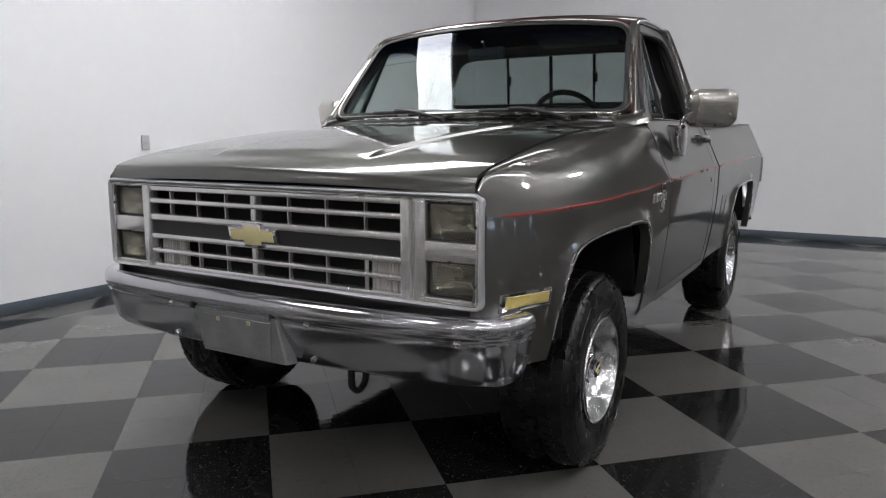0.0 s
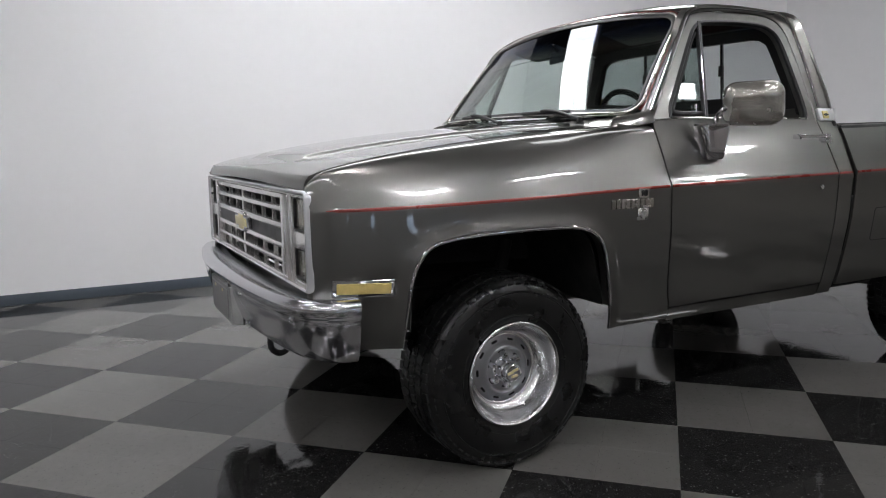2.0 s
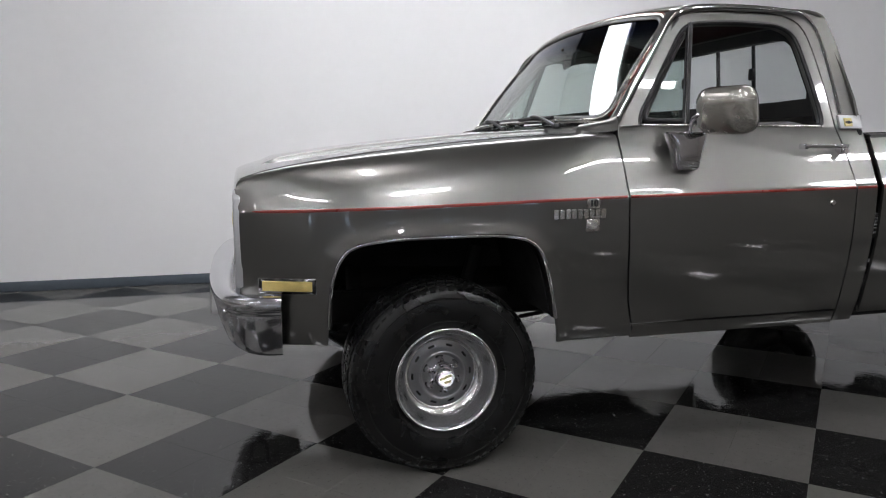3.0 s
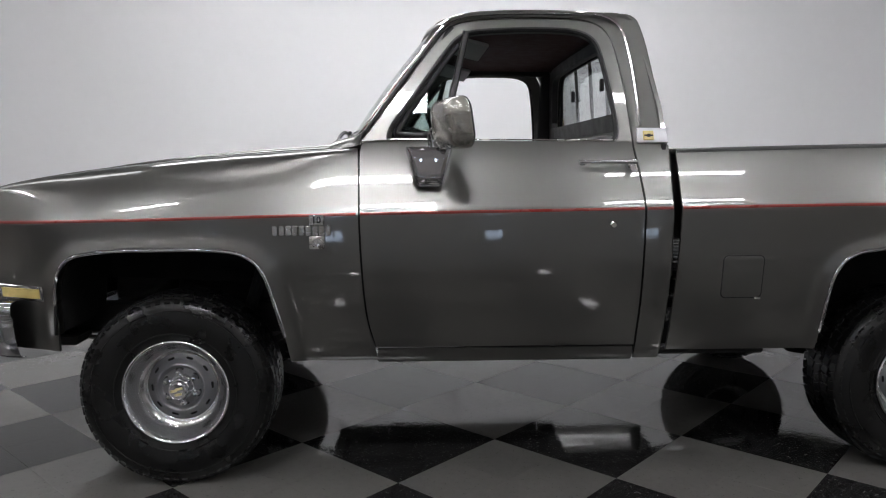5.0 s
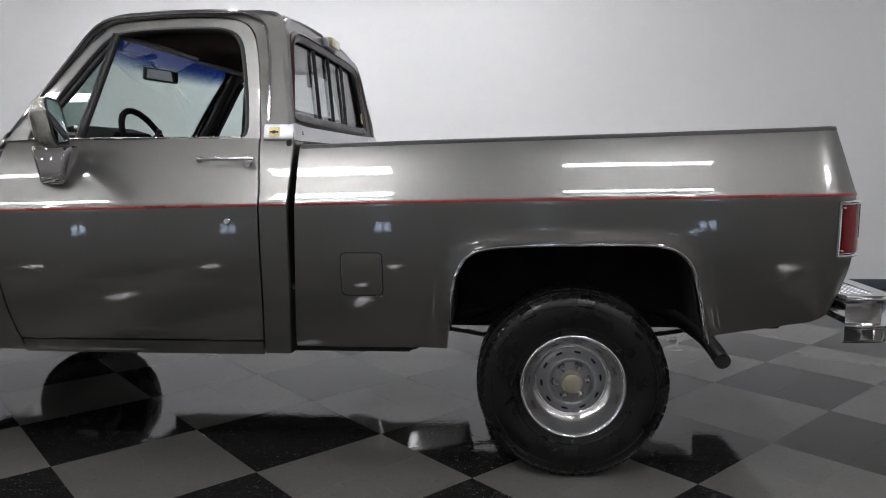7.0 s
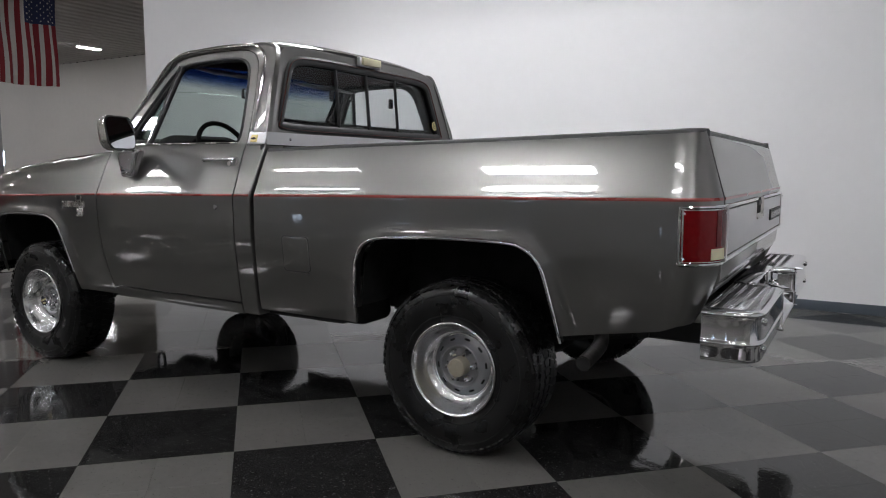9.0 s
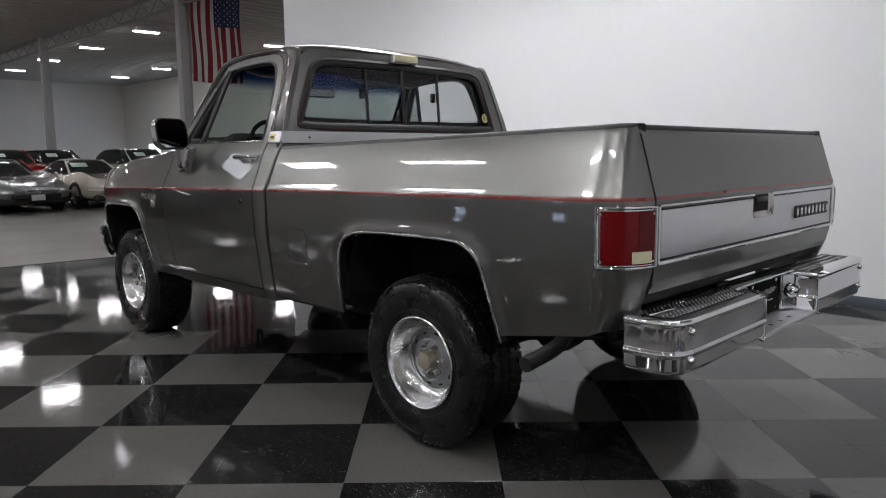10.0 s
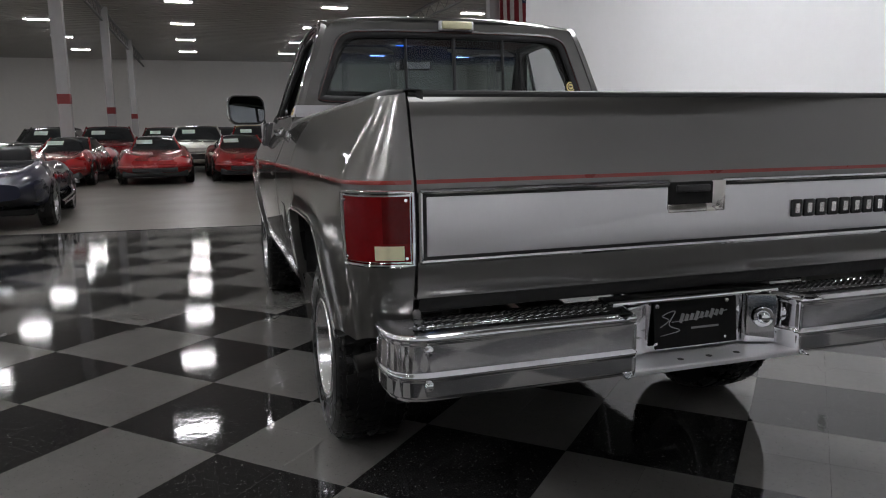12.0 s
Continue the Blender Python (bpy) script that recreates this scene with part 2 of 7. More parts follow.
TILE_DARK = tile_mat("black_vinyl_tile", (0.0145, 0.0142, 0.0142), (0.15, 0.15, 0.145), 0.046, 0.9)
TILE_GREY = tile_mat("grey_vinyl_tile", (0.108, 0.105, 0.099), (0.045, 0.044, 0.042), 0.052, 0.7)
FLAG_RED = mat("flag_red_cloth", (0.24, 0.022, 0.03), 0.9, 0, var=0.12, scale=6)
FLAG_WHITE = mat("flag_white_cloth", (0.60, 0.58, 0.56), 0.9, 0, var=0.08, scale=6)
FLAG_BLUE = mat("flag_blue_cloth", (0.022, 0.030, 0.085), 0.9, 0, var=0.12, scale=6)


# ---------- mesh helpers ----------
def link_mesh(name, me, material, parent=None, label="", smooth=35):
    me.materials.clear()
    for one in material if isinstance(material, (list, tuple)) else [material]:
        me.materials.append(one)
    ob = new(name, me)
    if parent:
        ob.parent = parent
        if parent.parent is None and parent.type == "EMPTY":
            ob.matrix_parent_inverse = Matrix.Translation(parent.location).inverted()
    if label:
        ob["label"] = label
    return ob


def finish(name, bm, smooth=35):
    me = bpy.data.meshes.new(name)
    bm.to_mesh(me)
    bm.free()
    if smooth:
        me.shade_smooth()
        me.set_sharp_from_angle(angle=radians(smooth))
    return me


def part(name, bm, material, parent, label="", smooth=35):
    """Links a bmesh as one mesh object under a thing or a part."""
    return link_mesh(name, finish(name, bm, smooth), material, parent, label)


def thing(name, label, category, at=(0, 0, 0), group=""):
    ob = new(name)
    ob.location = at
    ob.empty_display_size = 0.2
    return tagged(ob, label, category, group)


def whole(name, bm, material, label, category, group="", kind="", smooth=35):
    ob = link_mesh(name, finish(name, bm, smooth), material)
    return tagged(ob, label, category, group, kind)


def build(verts, faces):
    bm = bmesh.new()
    vs = [bm.verts.new(v) for v in verts]
    for f in faces:
        try:
            bm.faces.new([vs[i] for i in f])
        except ValueError:
            pass
    return bm


def join(*bms):
    out = bmesh.new()
    for b in bms:
        me = bpy.data.meshes.new("tmp")
        b.to_mesh(me)
        b.free()
        out.from_mesh(me)
        bpy.data.meshes.remove(me)
    return out


def moved(bm, m):
    bm.transform(m)
    if m.determinant() < 0:
        bmesh.ops.reverse_faces(bm, faces=bm.faces[:])
    return bm


def box(c, s, bevel=0.0, seg=2, rot=None):
    bm = bmesh.new()
    bmesh.ops.create_cube(bm, size=1)
    bm.transform(Matrix.Diagonal((*s, 1)))
    if bevel:
        bmesh.ops.bevel(bm, geom=bm.edges[:], offset=bevel, segments=seg, affect="EDGES", profile=0.5, clamp_overlap=True)
    if rot is not None:
        bm.transform(rot)
    bm.transform(Matrix.Translation(c))
    return bm


def grid_faces(nr, nc, base=0, closed=False):
    out = []
    for i in range(nr - 1):
        for j in range(nc if closed else nc - 1):
            k = (j + 1) % nc
            out.append((base + i * nc + j, base + i * nc + k, base + (i + 1) * nc + k, base + (i + 1) * nc + j))
    return out


def rows_bm(rows, closed=False):
    """Quads between rows of points of one length."""
    n = len(rows[0])
    return build([p for r in rows for p in r], grid_faces(len(rows), n, 0, closed))


def closed_rows(rows):
    """Rows that are closed rings, capped at both ends."""
    n = len(rows[0])
    f = grid_faces(len(rows), n, 0, True)
    f.append(tuple(range(n - 1, -1, -1)))
    f.append(tuple((len(rows) - 1) * n + j for j in range(n)))
    bm = build([p for r in rows for p in r], f)
    bmesh.ops.recalc_face_normals(bm, faces=bm.faces[:])
    return bm


def table(pts, x):
    """Smooth interpolation in a table of (x, y), without overshoot."""
    xs, ys = [p[0] for p in pts], [p[1] for p in pts]
    if x <= xs[0]:
        return ys[0]
    if x >= xs[-1]:
        return ys[-1]
    i = next(k for k in range(len(xs) - 1) if xs[k + 1] >= x)
    h = [xs[k + 1] - xs[k] for k in range(len(xs) - 1)]
    d = [(ys[k + 1] - ys[k]) / h[k] for k in range(len(xs) - 1)]

    def slope(k):
        if k == 0:
            return d[0]
        if k == len(xs) - 1:
            return d[-1]
        if d[k - 1] * d[k] <= 0:
            return 0.0
        w1, w2 = 2 * h[k] + h[k - 1], h[k] + 2 * h[k - 1]
        return (w1 + w2) / (w1 / d[k - 1] + w2 / d[k])
    t = (x - xs[i]) / h[i]
    return ((2 * t**3 - 3 * t**2 + 1) * ys[i] + (t**3 - 2 * t**2 + t) * h[i] * slope(i)
            + (-2 * t**3 + 3 * t**2) * ys[i + 1] + (t**3 - t**2) * h[i] * slope(i + 1))


def spline(pts, per=5, closed=False):
    """Catmull-Rom through points of any dimension."""
    P = [Vector(p) for p in pts]
    n = len(P)
    out = []
    for i in range(n if closed else n - 1):
        a = P[(i - 1) % n] if closed or i > 0 else P[0]
        b, c = P[i], P[(i + 1) % n]
        d = P[(i + 2) % n] if closed or i + 2 < n else P[-1]
        for k in range(per):
            t = k / per
            out.append(0.5 * ((2 * b) + (c - a) * t + (2 * a - 5 * b + 4 * c - d) * t * t + (3 * b - a - 3 * c + d) * t**3))
    if not closed:
        out.append(P[-1].copy())
    return out


def tube(path, r, n=8, closed=False):
    """A round bar along a path; r may be one number or one for each point."""
    P = [Vector(p) for p in path]
    m = len(P)
    rows = []
    ref = None
    for i in range(m):
        a = P[(i - 1) % m] if closed or i > 0 else P[i]
        b = P[(i + 1) % m] if closed or i < m - 1 else P[i]
        d = (b - a).normalized()
        if ref is None:
            ref = d.orthogonal().normalized()
        ref = (ref - d * ref.dot(d)).normalized()
        q = d.cross(ref)
        rad = r[i] if isinstance(r, (list, tuple)) else r
        rows.append([P[i] + (ref * math.cos(2 * math.pi * k / n) + q * math.sin(2 * math.pi * k / n)) * rad for k in range(n)])
    if closed:
        f = grid_faces(m, n, 0, True) + [((m - 1) * n + j, (m - 1) * n + (j + 1) % n, (j + 1) % n, j) for j in range(n)]
        bm = build([p for row in rows for p in row], f)
        bmesh.ops.recalc_face_normals(bm, faces=bm.faces[:])
        return bm
    return closed_rows(rows)


def strip(path, normals, width, height, closed=False):
    """A low rounded moulding along a path that lies on a surface with the given normals."""
    P, Nn = [Vector(p) for p in path], [Vector(q).normalized() for q in normals]
    m = len(P)
    rows = []
    for i in range(m):
        a = P[(i - 1) % m] if closed or i > 0 else P[i]
        b = P[(i + 1) % m] if closed or i < m - 1 else P[i]
        side = Nn[i].cross((b - a).normalized()).normalized()
        rows.append([P[i] + side * (width * u) + Nn[i] * (height * v)
                     for u, v in ((-0.5, -0.6), (-0.5, 0.35), (-0.3, 0.85), (0, 1), (0.3, 0.85), (0.5, 0.35), (0.5, -0.6))])
    if closed:
        n = 7
        f = grid_faces(m, n, 0, True) + [((m - 1) * n + j, (m - 1) * n + (j + 1) % n, (j + 1) % n, j) for j in range(n)]
        bm = build([p for row in rows for p in row], f)
        bmesh.ops.recalc_face_normals(bm, faces=bm.faces[:])
        return bm
    return closed_rows(rows)


def lathe(profile, n=48, axis="y"):
    """Turns (radius, height) round an axis."""
    rows = []
    for r, h in profile:
        r = max(r, 1e-4)
        ring = []
        for k in range(n):
            a = 2 * math.pi * k / n
            c, s = r * math.cos(a), r * math.sin(a)
            ring.append((c, h, s) if axis == "y" else ((c, s, h) if axis == "z" else (h, c, s)))
        rows.append(ring)
    bm = rows_bm(rows, True)
    bmesh.ops.remove_doubles(bm, verts=bm.verts[:], dist=2e-4)
    bmesh.ops.recalc_face_normals(bm, faces=bm.faces[:])
    return bm


def prism(poly, a, b, axis="y", bevel=0.0):
    """A flat outline pushed through from a to b along an axis; poly in the two other axes, in x, y, z order."""
    def at(p, h):
        return (p[0], h, p[1]) if axis == "y" else ((h, p[0], p[1]) if axis == "x" else (p[0], p[1], h))
    n = len(poly)
    bm = build([at(p, a) for p in poly] + [at(p, b) for p in poly],
               [tuple(range(n)), tuple(range(2 * n - 1, n - 1, -1))] + [(i, (i + 1) % n, n + (i + 1) % n, n + i) for i in range(n)])
    bmesh.ops.recalc_face_normals(bm, faces=bm.faces[:])
    if bevel:
        bmesh.ops.bevel(bm, geom=bm.edges[:], offset=bevel, segments=2, affect="EDGES", profile=0.5, clamp_overlap=True)
    return bm


def rounded_rect(cx, cy, w, h, r, k=5):
    out = []
    for sx, sy, a0 in ((1, 1, 0), (-1, 1, 90), (-1, -1, 180), (1, -1, 270)):
        for i in range(k + 1):
            a = radians(a0 + 90 * i / k)
            out.append((cx + sx * (w / 2 - r) + r * math.cos(a), cy + sy * (h / 2 - r) + r * math.sin(a)))
    return out


def shell_mesh(name, pieces, t=0.012, out=None, inside=(1.5, 0, 0.9)):
    """Sheet metal from grids of points on one smooth surface: outer skin, inner skin and rims. out(p): the outward normal;
    without it the grid's own normals, turned to face away from the point inside."""
    verts, faces, loops_n = [], [], []
    for rows in pieces:
        nr, nc = len(rows), len(rows[0])
        P = [[Vector(p) for p in r] for r in rows]
        Nn = []
        for i in range(nr):
            line = []
            for j in range(nc):
                if out:
                    line.append(out(P[i][j]).normalized())
                else:
                    a = P[min(i + 1, nr - 1)][j] - P[max(i - 1, 0)][j]
                    b = P[i][min(j + 1, nc - 1)] - P[i][max(j - 1, 0)]
                    q = b.cross(a)
                    line.append(q.normalized() if q.length > 1e-12 else Vector((0, 0, 1)))
            Nn.append(line)
        if not out and sum(q.dot((p - Vector(inside)).normalized()) for pr, qr in zip(P, Nn) for p, q in zip(pr, qr)) < 0:
            Nn = [[-q for q in r] for r in Nn]
        base = len(verts)
        flat = [p for r in P for p in r]
        fn = [q for r in Nn for q in r]
        verts += flat + [p - q * t for p, q in zip(flat, fn)]
        k = nr * nc
        i0, j0 = nr // 2 - (nr > 2), nc // 2 - (nc > 2)
        e = (P[min(i0 + 1, nr - 1)][j0] - P[i0][j0]).cross(P[i0][min(j0 + 1, nc - 1)] - P[i0][j0])
        flip = e.dot(Nn[i0][j0]) > 0
        for f in grid_faces(nr, nc, base):
            o = f[::-1] if flip else f
            faces.append(o)
            loops_n += [fn[v - base] for v in o]
            q = tuple(v + k for v in o[::-1])
            faces.append(q)
            loops_n += [-fn[v - base - k] for v in q]
        edge = ([(0, j) for j in range(nc)] + [(i, nc - 1) for i in range(1, nr)] + [(nr - 1, j) for j in range(nc - 2, -1, -1)]
                + [(i, 0) for i in range(nr - 2, 0, -1)])
        ids = [base + i * nc + j for i, j in edge]
        for a, b in zip(ids, ids[1:] + ids[:1]):
            q = (a, b, b + k, a + k) if not flip else (b, a, a + k, b + k)
            faces.append(q)
            loops_n += [Vector((0, 0, 0))] * 4
    me = bpy.data.meshes.new(name)
    me.from_pydata([tuple(v) for v in verts], [], faces)
    me.shade_smooth()
    me.set_sharp_from_angle(angle=radians(60))
    me.normals_split_custom_set([tuple(n) for n in loops_n])
    return me


def lin(a, b, n):
    return [a + (b - a) * i / (n - 1) for i in range(n)]


# ---------- the hall and the stage ----------
WALL_Y, WALL_X = 3.40, 7.25
WALL_END, WALL_H = -4.64, 3.78
HALL = (-54.0, 24.0, -26.0, 20.5, 6.75)   # x0, x1, y0, y1, height

x0, x1, y0, y1, top = HALL
floor_ob = whole("floor", box(((x0 + x1) / 2, (y0 + y1) / 2, -0.106), (x1 - x0, y1 - y0, 0.2)), CONCRETE,
                 "polished grey concrete showroom floor reflecting the ceiling lights", "floor", kind="structure")


def corrugated():
    """Deck sheets with ribs across the hall."""
    rows, xs = [], []
    x = x0
    while x < x1:
        xs += [(x, 0.0), (x + 0.30, 0.0), (x + 0.36, 0.07), (x + 0.54, 0.07)]
        x += 0.60
    low = [[(a, y, top + h) for a, h in xs] for y in (y0, y1)]
    high = [[(a, y, top + 0.25) for a, h in xs] for y in (y0, y1)]
    n = len(xs)
    f = [(i, i + 1, n + i + 1, n + i) for i in range(n - 1)] + [(2 * n + i, 3 * n + i, 3 * n + i + 1, 2 * n + i + 1) for i in range(n - 1)]
    return build(low[0] + low[1] + high[0] + high[1], f)


whole("ceiling", corrugated(), CEILING, "dark grey ribbed metal deck ceiling of the hall", "ceiling", kind="structure", smooth=0)


def edge_x(y):
    """The slightly slanting edge of the tiled stage."""
    return -4.14 + 0.076 * y - 0.004 * min(0.0, y + 1.0) ** 2


def wall(name, c, s, material, label):
    return whole(name, box(c, s, 0.004, 1), material, label, "wall", kind="structure")


wall("wall_north", ((WALL_X + WALL_END) / 2, WALL_Y + 0.09, WALL_H / 2), (WALL_X - WALL_END, 0.18, WALL_H), WALL, "smooth white painted wall behind the truck")
wall("wall_east", (WALL_X + 0.09, (WALL_Y + 0.18 - 2.4) / 2, WALL_H / 2), (0.18, WALL_Y + 0.18 + 2.4, WALL_H), WALL, "smooth white painted wall at the end of the stage")
wall("wall_far", (x0 - 0.15, (y0 + y1) / 2, top / 2), (0.3, y1 - y0, top), HALL_WALL, "plain grey far wall of the hall")
wall("wall_back", (x1 + 0.15, (y0 + y1) / 2, top / 2), (0.3, y1 - y0, top), HALL_WALL, "plain grey end wall of the hall")


def skirting(name, c, s):
    return whole(name, box(c, s, 0.006, 2), SKIRT, "blue-grey rubber skirting along the foot of the wall", "skirting", kind="structure")


skirting("baseboard", ((WALL_X + WALL_END) / 2, WALL_Y - 0.008, 0.045), (WALL_X - WALL_END, 0.014, 0.09))
skirting("baseboard", (WALL_X - 0.008, (WALL_Y - 0.02 - 2.4) / 2, 0.045), (0.014, WALL_Y - 0.02 + 2.4, 0.09))
whole("edge_trim", tube([(edge_x(y) - 0.012, y, -0.004) for y in lin(3.4, -6.4, 40)], 0.010, 6), BLACKTRIM, "dark strip along the edge of the tiled stage", "trim", kind="structure")


def long_wall_with_windows(name, y, t, holes, label, side=1, first=1):
    """A long wall along x with square window openings through it, each with frame, bars and bright glass."""
    xs = sorted({x0, x1, *[a for h in holes for a in (h[0], h[1])]})
    bms = []
    for a, b in zip(xs, xs[1:]):
        hole = next((h for h in holes if h[0] <= a and b <= h[1]), None)
        if hole:
            bms.append(box(((a + b) / 2, y, hole[2] / 2), (b - a, t, hole[2])))
            bms.append(box(((a + b) / 2, y, (hole[3] + top) / 2), (b - a, t, top - hole[3])))
        else:
            bms.append(box(((a + b) / 2, y, top / 2), (b - a, t, top)))
    w = whole(name, join(*bms), HALL_WALL, label, "wall", kind="structure")
    for i, (a, b, c, d) in enumerate(holes):
        win = thing(f"window_{i + first}", "small bright window with a white frame and daylight behind it", "window", ((a + b) / 2, y, c))
        win["kind"] = "structure"
        part("frame", join(box(((a + b) / 2, y - side * 0.1, c + 0.03), (b - a, 0.08, 0.06)), box(((a + b) / 2, y - side * 0.1, d - 0.03), (b - a, 0.08, 0.06)),
                           box((a + 0.03, y - side * 0.1, (c + d) / 2), (0.06, 0.08, d - c - 0.12)), box((b - 0.03, y - side * 0.1, (c + d) / 2), (0.06, 0.08, d - c - 0.12)),
                           box(((a + b) / 2, y - side * 0.1, (c + d) / 2), (0.05, 0.06, d - c - 0.12)), box(((a + b) / 2, y - side * 0.1, (c + d) / 2), (b - a - 0.12, 0.055, 0.05))),
             STEEL_WHITE, win, smooth=0)
        part("pane", box(((a + b) / 2, y - side * 0.07, (c + d) / 2), (b - a - 0.12, 0.01, d - c - 0.12)), DAYLIGHT, win, smooth=0)
    return w


long_wall_with_windows("wall_side", y1 + 0.15, 0.3, [(-49.8, -47.7, 1.2, 2.15), (-45.9, -43.2, 1.2, 2.15), (-41.3, -40.2, 1.2, 2.15)],
                       "grey side wall of the hall with small windows")
long_wall_with_windows("wall_south", y0 - 0.15, 0.3, [(a, a + 0.75, 1.95, 2.75) for a in (-27.0, -20.8, -14.6, -8.4, -2.2, 4.0, 10.2)],
                       "grey long wall of the hall with square windows", -1, 4)


def ceiling_fixture():
    """A low-bay lamp: white housing, slanted sides and two glowing tubes under a lens."""
    ob = thing("ceiling_light", "white fluorescent ceiling light, switched on", "ceiling light", (0, 0, 6.5), "ceiling lights of the hall")
    part("housing", prism([(-0.13, 0.10), (0.13, 0.10), (0.16, 0.005), (0.15, 0.005), (0.12, 0.085), (-0.12, 0.085), (-0.15, 0.005), (-0.16, 0.005)], -0.52, 0.52, "y"), STEEL_WHITE, ob, smooth=0)
    part("diffuser", box((0, 0, 0.005), (0.27, 1.03, 0.07), 0.02, 2), TUBE, ob, "glowing prismatic lens")
    for y in (-0.527, 0.527):
        part("end_cap", box((0, y, 0.052), (0.30, 0.012, 0.095), 0.004, 1), STEEL_WHITE, ob)
    for y in (-0.45, 0.45):
        part("hanger", tube([(0, y, 0.10), (0, y, 0.36)], 0.008, 6), STEEL_WHITE, ob)
    for ch in ob.children:
        ch.matrix_parent_inverse = Matrix.Identity(4)
    return ob


fix = None
for row in range(7):
    for col in range(11):
        x, y = -45.2 + 6.35 * col, -21.0 + 6.32 * row
        if (-9 < x and y > 3.0 and x < 8) or (x > 8 and y > -12):
            continue
        if fix is None:
            fix = ceiling_fixture()
            fix.location = (x, y, 6.5)
        else:
            copy_thing(fix, pose(x, y, 6.5))


def column(x, y, band):
    ob = thing("column", "white square steel column of the hall" + (" with a red band" if band else ""), "column", (x, y, 0), "columns of the hall")
    part("shaft", box((x, y, top / 2), (0.34, 0.34, top), 0.02, 2), COLUMN, ob)
    part("base_plate", box((x, y, 0.015), (0.5, 0.5, 0.03), 0.006, 1), COLUMN, ob)
    if band:
        part("band", box((x, y, 2.30), (0.352, 0.352, 0.30), 0.02, 2), RED_PAINT, ob, "red painted band")


for x in (-18.3, -29.9, -41.5):
    column(x, -5.25, True)
for x in (-18.2, -32.2, -46.0):
    column(x, 8.35, False)


def girder(y):
    """A lattice girder under the deck."""
    bms = [box((-20, y, 6.70), (66.0, 0.12, 0.08)), box((-20, y, 6.18), (66.0, 0.10, 0.07))]
    x, up = -50.0, True
    while x < 12:
        bms.append(tube([(x, y, 6.20 if up else 6.66), (x + 0.7, y, 6.66 if up else 6.20)], 0.016, 5))
        x, up = x + 0.7, not up
    return whole("girder", join(*bms), GIRDER, "painted lattice steel girder under the hall ceiling", "girder", group="girders of the hall", kind="structure")


girder(-5.3)
girder(8.35)


def stage_strip(x, y, z, length, wide=0.74, tubes=STRIP):
    """A hung strip of tubes over the stage."""
    ob = thing("strip_light", "long white strip light placed out of view over the stage", "strip light", (x, y, z), "strip lights over the stage")
    part("housing", box((0, 0, 0.06), (length, wide, 0.07), 0.012, 2), STEEL_WHITE, ob)
    part("diffuser", box((0, 0, 0.012), (length - 0.04, wide - 0.06, 0.028), 0.012, 2), tubes, ob, "glowing white diffuser")
    part("cable", join(tube([(-length / 2 + 0.3, 0, 0.09), (-length / 2 + 0.3, 0, top - z)], 0.004, 5), tube([(length / 2 - 0.3, 0, 0.09), (length / 2 - 0.3, 0, top - z)], 0.004, 5)), BLACKTRIM, ob)
    for ch in ob.children:
        ch.matrix_parent_inverse = Matrix.Identity(4)
    return ob


first = stage_strip(1.0, 1.60, 3.45, 5.0, 0.62)
# two added fill strips, out of view, that only brighten the walls
fill_strip = stage_strip(4.6, 0.4, 5.4, 4.0, 0.74, STRIP_FILL)
copy_thing(fill_strip, pose(-4.4, 0.9, 5.4))
near = stage_strip(0.35, -5.6, 6.25, 1.7, 0.50, NEAR_TUBE)
for p in ((-7.9, -5.6), (8.6, -5.6)):
    copy_thing(near, pose(*p, 6.25))
thin = stage_strip(4.4, -5.5, 6.25, 1.9, 0.28, NEAR_TUBE)
copy_thing(thin, pose(-3.7, -5.5, 6.25))


def outlet():
    ob = thing("wall_outlet", "small grey cover plate on the white wall", "outlet", (1.38, WALL_Y, 1.21))
    part("plate", box((1.38, WALL_Y - 0.006, 1.21), (0.075, 0.01, 0.12), 0.004, 2), mat("grey_plate", (0.42, 0.42, 0.42), 0.4), ob)
    part("screw", join(*[lathe([(0, -0.002), (0.004, -0.002), (0.004, 0.002)], 10) for _ in range(1)]), CHROME, ob)
    ob.children[1].matrix_basis = pose(1.38, WALL_Y - 0.011, 1.21)


outlet()


